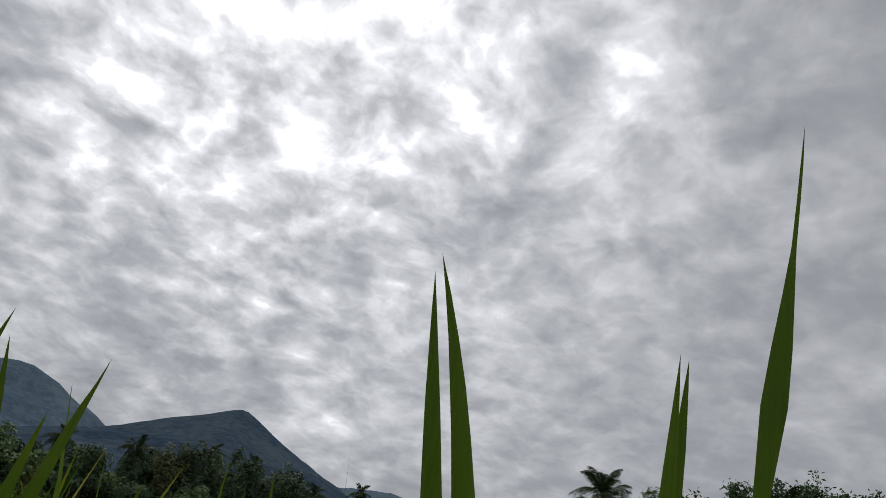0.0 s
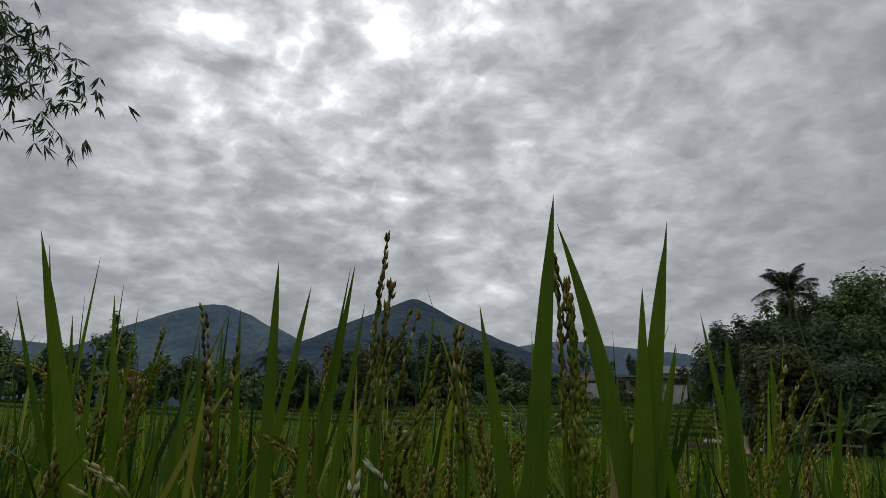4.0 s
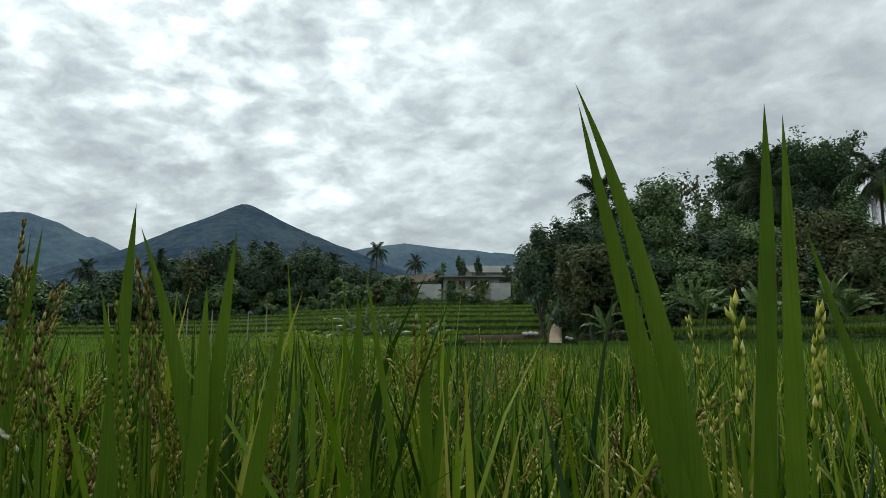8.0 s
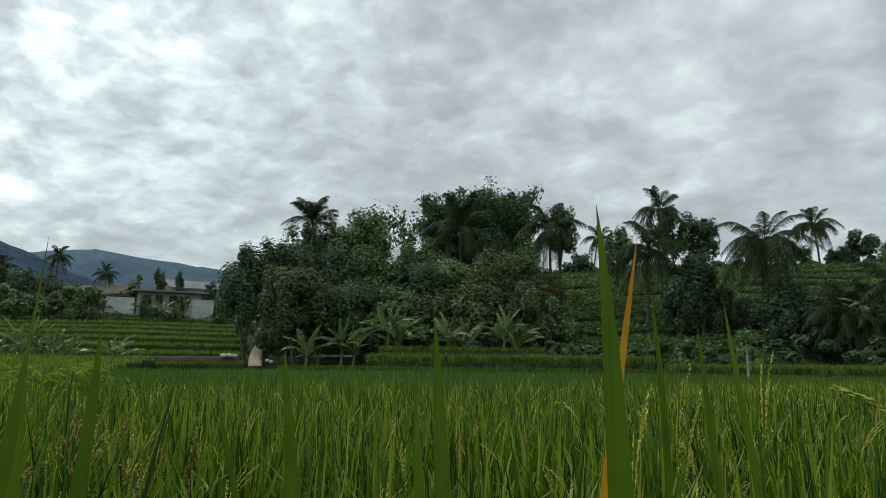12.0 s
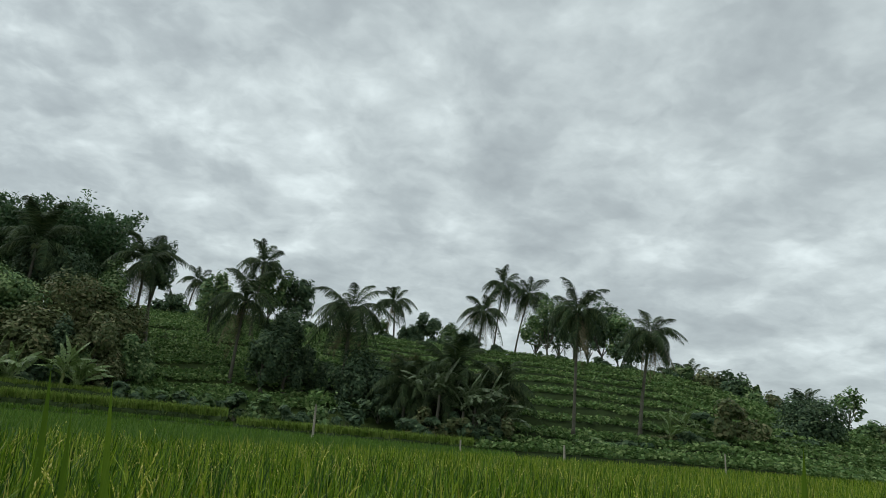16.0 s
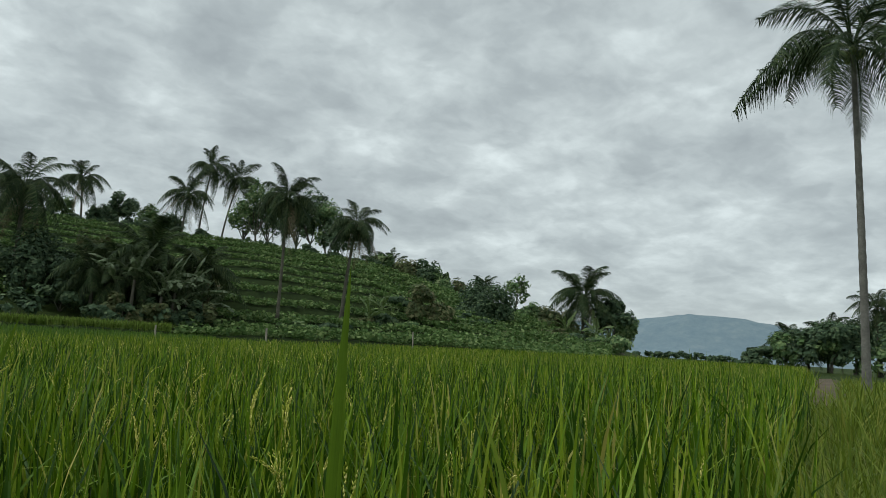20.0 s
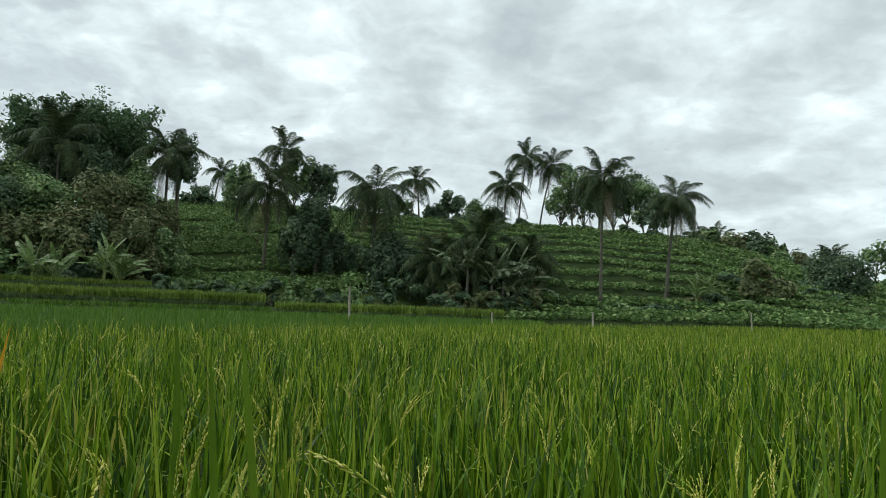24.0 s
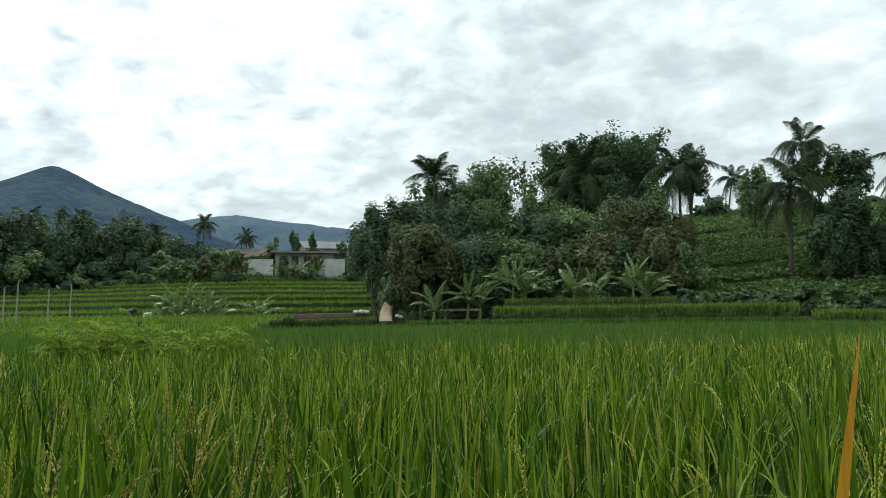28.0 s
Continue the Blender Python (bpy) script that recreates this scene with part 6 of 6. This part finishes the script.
rice_plant("rice plant with upright dark ears", [], (), 23, strands=[((-0.637, 0.068, 0.923), (-0.636, 0.068, 0.902), (-0.633, 0.072, 0.861)),
    ((-0.637, 0.067, 0.897), (-0.636, 0.069, 0.880), (-0.634, 0.071, 0.861)),
    ((-0.635, 0.071, 0.905), (-0.633, 0.072, 0.883), (-0.632, 0.074, 0.861))])
rice_plant(NEAR, [((-0.693, 0.126, 0.953), (-0.619, 0.220), 0.0111, (0.000, 0.000), 0.0, 0.0, -37),
    ((-0.734, 0.411, 0.993), (-0.635, 0.475), 0.0078, (0.000, 0.000), 0.0, 0.0, -57),
    ((-0.771, 0.173, 0.924), (-0.745, 0.208), 0.0058, (0.000, 0.000), 0.0, 0.0, -36),], [], 3)
rice_plant(NEAR, [((-0.946, 0.172, 1.032), (-0.981, 0.097), 0.0088, (0.000, 0.000), 0.0, 0.0, -26),
    ((-0.962, 0.136, 1.008), (-1.000, 0.039), 0.0078, (0.000, 0.000), 0.0, 0.0, -22),
    ((-0.865, 0.108, 0.916), (-0.864, 0.111), 0.0057, (0.000, 0.000), 0.0, 0.0, -23),], [], 4)
rice_plant(NEAR, [((-0.924, 0.086, 1.015), (-0.916, 0.109), 0.0115, (0.0003, 0.0008), 0.0, 0.0, -19),
    ((-0.969, 0.139, 1.007), (-1.009, 0.039), 0.0090, (0.0004, 0.0010), 0.0, 0.0, -22),
    ((-1.077, 0.110, 0.996), (-1.062, 0.159), 0.0085, (0.000, 0.000), 0.0, 0.0, -17),
    ((-1.081, 0.095, 0.979), (-1.071, 0.131), 0.0068, (0.000, 0.000), 0.0, 0.0, -15),
    ((-0.990, 0.047, 0.949), (-0.974, 0.116), 0.0097, (0.000, 0.000), 0.0, 0.0, -13),], [], 5)
rice_plant(NEAR, [((-0.856, -0.099, 0.989), (-0.851, 0.111), 0.0124, (0.000, 0.000), 0.0, 0.0, 1),
    ((-1.005, -0.054, 0.959), (-0.999, 0.031), 0.0078, (0.000, 0.000), 0.0, 0.0, -4),
    ((-1.007, -0.096, 0.968), (-1.003, 0.141), 0.0068, (0.000, 0.000), 0.0, 0.0, 0),], [], 6)
rice_plant(NEAR, [((-0.953, -0.034, 0.972), (-0.942, 0.062), 0.0089, (0.000, 0.000), 0.0, 0.0, -6),
    ((-1.004, -0.032, 0.944), (-1.003, -0.025), 0.0068, (0.000, 0.000), 0.0, 0.0, -6),
    ((-1.002, -0.018, 0.936), (-0.983, 0.125), 0.0068, (0.000, 0.000), 0.0, 0.0, -7),
    ((-0.994, 0.030, 0.925), (-1.006, -0.026), 0.0068, (0.000, 0.000), 0.0, 0.0, -12),
    ((-0.992, 0.041, 0.924), (-0.989, 0.055), 0.0068, (0.000, 0.000), 0.0, 0.0, -13),], [((-0.899, -0.005, 0.940), (-0.903, -0.028, 0.813), (-0.919, -0.130), (0.00, 0.00)), ((-0.899, -0.004, 0.919), (-0.903, -0.028, 0.822), (-0.927, -0.170), (0.00, 0.00)),], 7)
rice_plant(NEAR, [((-0.620, 0.417, 0.931), (-0.702, 0.379), 0.0088, (0.000, 0.000), 0.0, 0.0, -66),
    ((-0.663, 0.337, 0.957), (-0.646, 0.348), 0.0152, (0.000, 0.000), 0.0, 0.0, -58),
    ((-0.771, 0.174, 0.921), (-0.749, 0.201), 0.0097, (0.000, 0.000), 0.0, 0.0, -38),
    ((-0.828, 0.079, 0.917), (-0.819, 0.098), 0.0114, (0.000, 0.000), 0.0, 0.0, -25),], [((-0.632, 0.298, 0.913), (-0.629, 0.300, 0.783), (-0.618, 0.306), (0.01, 0.01)), ((-0.623, 0.303, 0.890), (-0.624, 0.303, 0.760), (-0.627, 0.301), (0.01, 0.01)),], 8)
rice_plant("pair of broad green rice leaves against the sky", [((-0.330, 0.151, 1.015), (-0.242, 0.250), 0.0105, (0.0114, 0.0084), 0.2, 0.0, -54),
    ((-0.326, 0.146, 1.004), (-0.207, 0.279), 0.0098, (-0.0011, -0.0008), 0.0, 0.0, -54)], (), 9)
rice_plant(NEAR, [((-0.309, 0.327, 1.048), (-0.362, 0.299), 0.0115, (0.0028, 0.0014), 0.0, 0.0, -63),
    ((-0.280, 0.248, 1.015), (-0.307, 0.233), 0.0095, (0.0015, 0.0009), 0.0, 0.0, -60)], (), 10)
rice_plant(NEAR, [((-0.584, 0.143, 0.951), (-0.591, 0.131), 0.0139, (0.000, 0.000), 0.0, 0.0, -32),
    ((-0.637, 0.241, 0.938), (-0.707, 0.146), 0.0134, (0.000, 0.000), 0.0, 0.0, -38),
    ((-0.701, 0.464, 0.961), (-0.691, 0.473), 0.0134, (0.000, 0.000), 0.0, 0.0, -48),], [((-0.580, 0.088, 0.938), (-0.575, 0.098, 0.779), (-0.558, 0.133), (0.00, 0.00)), ((-0.642, 0.142, 0.905), (-0.635, 0.156, 0.776), (-0.604, 0.211), (0.01, 0.01)), ((-0.563, 0.120, 0.864), (-0.563, 0.120, 0.734), (-0.562, 0.122), (0.01, 0.01)), ((-0.671, 0.077, 0.934), (-0.675, 0.067, 0.804), (-0.691, 0.022), (0.01, 0.01)),], 11)
rice_plant("tall twisted rice leaf with a thread-like tip", [((-0.220, 0.197, 1.076), (-0.319, 0.152), -0.0085, (0.0044, 0.0020), 0.0, 0.0, -66)], (), 12)
rice_plant(NEAR, [((-0.282, 0.514, 1.034), (-0.203, 0.538), 0.0135, (-0.0008, -0.0002), 0.0, 0.0, -73),
    ((-0.330, 0.485, 0.999), (-0.152, 0.557), 0.0085, (-0.0019, -0.0008), 0.0, 0.0, -68)], (), 13)
rice_plant(NEAR, [((-0.084, 0.336, 1.051), (-0.038, 0.344), 0.0115, (0.0001, 0.0000), 0.0, 0.0, -80),
    ((-0.094, 0.334, 1.016), (-0.030, 0.346), 0.0090, (-0.0033, -0.0006), 0.0, 0.0, -80)], (), 24)
rice_plant("broad rice leaf with a thin bent tip", [((0.017, 0.224, 1.083), (0.020, 0.224), 0.0105, (0.0063, -0.0003), 0.0, 0.0, -93)], (), 14)
rice_plant("nodding pale rice ear", [], (), 25, strands=[((-0.078, 0.392, 0.931), (-0.063, 0.394, 0.925), (-0.049, 0.396, 0.918), (-0.035, 0.398, 0.910), (-0.031, 0.399, 0.875))], grain=PALE_GRAIN, tell="pale husks")
rice_plant("ripening golden rice ears", [], (), 26, strands=[((-0.263, 0.210, 0.922), (-0.265, 0.210, 0.903), (-0.267, 0.209, 0.880), (-0.269, 0.209, 0.856)),
    ((-0.291, 0.201, 0.928), (-0.290, 0.201, 0.911), (-0.290, 0.201, 0.892), (-0.291, 0.200, 0.872)),
    ((-0.389, 0.398, 0.928), (-0.384, 0.400, 0.899), (-0.380, 0.402, 0.868), (-0.376, 0.404, 0.827))], grain=GRAIN, tell="gold-green husks")
rice_plant("rice plant with bowed pale ears", [], (), 27, strands=[((-0.789, -0.060, 0.851), (-0.785, -0.040, 0.837), (-0.782, -0.020, 0.813), (-0.780, -0.009, 0.787)),
    ((-0.789, -0.063, 0.837), (-0.786, -0.042, 0.825), (-0.783, -0.023, 0.809), (-0.781, -0.012, 0.787)),
    ((-0.789, -0.064, 0.813), (-0.786, -0.044, 0.808), (-0.783, -0.025, 0.802), (-0.781, -0.011, 0.783))], grain=PALE_GRAIN, tell="pale husks")
rice_plant("rice plant with a bowed golden ear", [], (), 28, strands=[((0.173, 0.601, 1.005), (0.193, 0.599, 0.998), (0.213, 0.598, 0.986), (0.233, 0.596, 0.970)),
    ((0.218, 0.597, 1.004), (0.227, 0.596, 0.991), (0.237, 0.595, 0.970))], grain=GRAIN, tell="gold-green husks")
rice_plant("dying orange rice leaf standing out of the green", [((0.027, 0.411, 1.103), (-0.100, 0.381), 0.0066, (0.000, 0.000), 0.0, 0.0, -78),], [], 15, ORANGE_LEAF)
rice_plant(NEAR, [((0.108, 0.815, 1.099), (0.215, 0.815), 0.0091, (0.000, 0.000), 1.0, 0.0, -90),
    ((0.079, 0.815, 1.071), (0.145, 0.817), 0.0084, (0.000, 0.000), 0.0, 0.0, -88),], [((0.147, 0.815, 1.042), (0.142, 0.815, 0.912), (0.112, 0.816), (0.01, 0.01)), ((0.016, 0.608, 1.002), (0.009, 0.607, 0.873), (-0.026, 0.601), (0.01, 0.01)),], 16)
rice_plant(NEAR, [((0.028, 0.924, 1.112), (0.056, 0.928), 0.0091, (0.006, 0.000), 0.0, 0.0, -82),], [((0.058, 0.827, 1.024), (0.049, 0.826, 0.865), (0.014, 0.821), (0.01, 0.00)), ((0.070, 0.828, 0.997), (0.056, 0.827, 0.858), (-0.002, 0.820), (0.01, 0.00)),], 17)
rice_plant(NEAR, [((0.800, 0.777, 1.028), (0.814, 0.769), 0.0058, (0.000, 0.000), 0.0, 0.0, -122),
    ((0.683, 0.591, 1.093), (0.673, 0.598), 0.0104, (0.000, 0.000), 0.0, 0.0, -127),], [((0.728, 0.817, 0.970), (0.748, 0.807, 0.852), (0.853, 0.754), (0.03, 0.02)),], 18)
rice_plant(NEAR, [((0.414, 0.605, 1.028), (0.211, 0.633), 0.0088, (0.000, 0.000), 0.0, 0.0, -98),
    ((0.500, 0.481, 0.949), (0.491, 0.484), 0.0106, (0.000, 0.000), 0.0, 0.0, -110),], [((0.696, 0.832, 0.986), (0.706, 0.828, 0.866), (0.759, 0.804), (0.03, 0.02)),], 19)

# ---- ears through the field ----
def field_ears(seed, per_m2, az0, az1, r0, r1, grains, branches, size=1.0, limit=None, mat=None, high=0.76):
    rng = np.random.default_rng(seed)
    az, r, x, y = scatter(rng, per_m2, az0, az1, r0, r1)
    ok = np.hypot(x + 0.38, y + 0.12) > 0.5
    if limit is not None:
        ok &= limit(az, r)
    x, y = x[ok], y[ok]
    ps, ds = [], []
    for a, b in zip(x, y):
        h = rng.normal(high, 0.05)
        t = rng.uniform(0, 6.28)
        l = rng.uniform(0.10, 0.18)
        nod = rng.uniform(0.0, 0.055)
        neck = np.array([a, b, h - l])
        top = np.array([a + 0.03 * math.cos(t), b + 0.03 * math.sin(t), h])
        p, d = ear_np(rng, neck, top, (nod * math.cos(t), nod * math.sin(t)), branches, grains, 0.011)
        ps.append(p), ds.append(d)
    v, f = grains_np(rng, np.concatenate(ps), np.concatenate(ds), 0.0085 * size, 0.0034 * size)
    return tagged(link_mesh("rice_ears", np_mesh("rice_ears", v, f), mat or GRAIN), "green-gold ears of rice between the leaves", "rice", kind="stuff")


field_ears(31, 22, -125, 67, 0.65, 2.2, 18, 4)
field_ears(34, 60, -120, -38, 0.62, 1.7, 24, 4, 0.95, None, BROWN_GRAIN, 0.85)
field_ears(36, 34, -120, -30, 0.62, 1.6, 24, 4, 0.95, None, DARK_GRAIN, 0.86)
field_ears(35, 34, -120, -38, 1.7, 3.6, 14, 3, 1.1, None, BROWN_GRAIN, 0.82)
field_ears(32, 15, -110, 67, 2.2, 5.0, 12, 3, 1.2)
field_ears(33, 6, -100, 67, 5.0, 12.0, 5, 2, 2.4, in_field)

# ---- grassy verge past the edge of the paddy ----
def verge(seed, n, az0, az1, r0, r1, h0, h1, width, mat, label, lean=0.3, curl=0.5):
    rng = np.random.default_rng(seed)
    az, r, x, y = scatter(rng, n, az0, az1, r0, r1)
    k = len(x)
    h = rng.uniform(h0, h1, k) * (0.75 + 0.5 * np.array([noise.noise((a * 0.8, b * 0.8, 2.0)) for a, b in zip(x, y)]))
    v, q = blades(rng, x, y, land(x, y) - 0.02, h, width * rng.uniform(0.6, 1.3, k), np.abs(rng.normal(0, lean, k)), np.abs(rng.normal(0, curl, k)), 5)
    return tagged(link_mesh("grass", np_mesh("grass", v, q), mat), label, "grass", kind="stuff")


verge(41, 520, 66.6, 98, 1.2, 5.0, 0.75, 1.05, 0.009, GRASS, "long arching grass beside the paddy")
verge(42, 230, 67.0, 92, 5.0, 14.0, 0.65, 1.0, 0.015, GRASS, "long arching grass beside the paddy")
verge(43, 60, 69.2, 92, 14.0, 40.0, 0.5, 0.9, 0.035, GRASS, "rough grass below the lone palm")
verge(44, 260, 69.8, 72.5, 6.0, 9.5, 0.9, 1.35, 0.016, GRASS, "tall coarse grass clump on the bund", 0.15, 0.25)
strip("bund_path", "trodden earth path along the paddy bund", [(*polar(68.3, r), land1(*polar(68.3, r)) + 0.28) for r in (15, 22, 30, 36, 46)], 0.9, SOIL)

# ---- bamboo branch overhead ----
def bamboo_branch():
    rng = np.random.default_rng(71)
    bx, by = polar(-110, 7.4)
    e = empty("bamboo", bx, by, 0.0)
    root = Vector((bx, by, 0))

    def local(az, r, el):
        x, y = polar(az, r)
        return np.array([x - bx, y - by, at(el - 3.2, r)])

    def line(name, pts, rad, n=18):
        pts = np.array(pts)
        t = np.linspace(0, len(pts) - 1, n)
        p = np.stack([np.interp(t, np.arange(len(pts)), pts[:, i]) for i in range(3)], -1)
        for _ in range(3):
            p[1:-1] = 0.25 * p[:-2] + 0.5 * p[1:-1] + 0.25 * p[2:]
        v, q = tube_np(p, rad * (1.05 - np.linspace(0, 1, n)), 6)
        link_mesh(name, np_mesh(name, v, q, True), STEM, e)
        return p

    line("culm", [(0, 0, 0), (0.02, 0.05, 2.0), local(-105, 7.3, 24), local(-99, 7.1, 26.5), local(-95, 7.0, 26)], 0.04)
    line("culm", [(-0.3, 0.1, 0), (-0.35, 0.1, 2.2), local(-108, 7.7, 30), local(-102, 7.5, 33)], 0.04)
    twigs = [[local(-99, 7.1, 26.5), local(-93, 7.0, 27.0), local(-88.5, 6.9, 25.6), local(-85.6, 6.9, 24.2)],
             [local(-97, 7.1, 26), local(-92, 6.9, 25), local(-88.6, 6.8, 23.0), local(-87.2, 6.8, 20.0)],
             [local(-99, 7.1, 25), local(-95, 7.1, 23.5), local(-92.5, 7.1, 20.5)],
             [local(-100, 7.2, 26), local(-95, 7.1, 27), local(-91.4, 7.1, 27.2), local(-89.4, 7.1, 26.2)],
             [local(-100, 7.2, 25), local(-97, 7.2, 22.5), local(-95.5, 7.2, 19.8)],
             [local(-98, 7.0, 26), local(-93.5, 6.8, 24.4), local(-91, 6.8, 22.6)],
             [local(-101, 7.2, 26), local(-97, 7.3, 25), local(-94.4, 7.3, 23.2)],
             [local(-102, 7.2, 25), local(-98.5, 7.3, 22), local(-97.4, 7.3, 19.4)],
             [local(-101, 7.2, 27), local(-97, 7.2, 27.4), local(-93.4, 7.2, 26.4)]]
    ps, ds = [], []
    for i, tw in enumerate(twigs):
        p = line("twig", tw, 0.008, 14)
        for j in range(3, 14):
            for s in range(6 if i > 1 else 4):
                c = p[j] + rng.normal(0, 0.13, 3) * np.array([1, 1, 0.8])
                for l in range(5):
                    d = np.array([rng.normal(0, 0.55), rng.normal(0, 0.55), -0.75 + rng.normal(0, 0.3)])
                    ps.append(c), ds.append(d / np.linalg.norm(d) * rng.uniform(0.10, 0.19))
    ps, ds = np.array(ps), np.array(ds)
    w = np.cross(ds, rng.normal(size=ds.shape))
    w /= np.linalg.norm(w, axis=1, keepdims=True)
    v = np.stack([ps, ps + ds * 0.4 + w * 0.011, ps + ds, ps + ds * 0.4 - w * 0.011], 1).reshape(-1, 3)
    link_mesh("leaves", np_mesh("leaves", v, np.arange(len(v)).reshape(-1, 4)), FOLIAGE_DARK, e, "narrow hanging leaves")
    tagged(e, "bamboo branch with narrow drooping leaves overhead", "bamboo")


bamboo_branch()
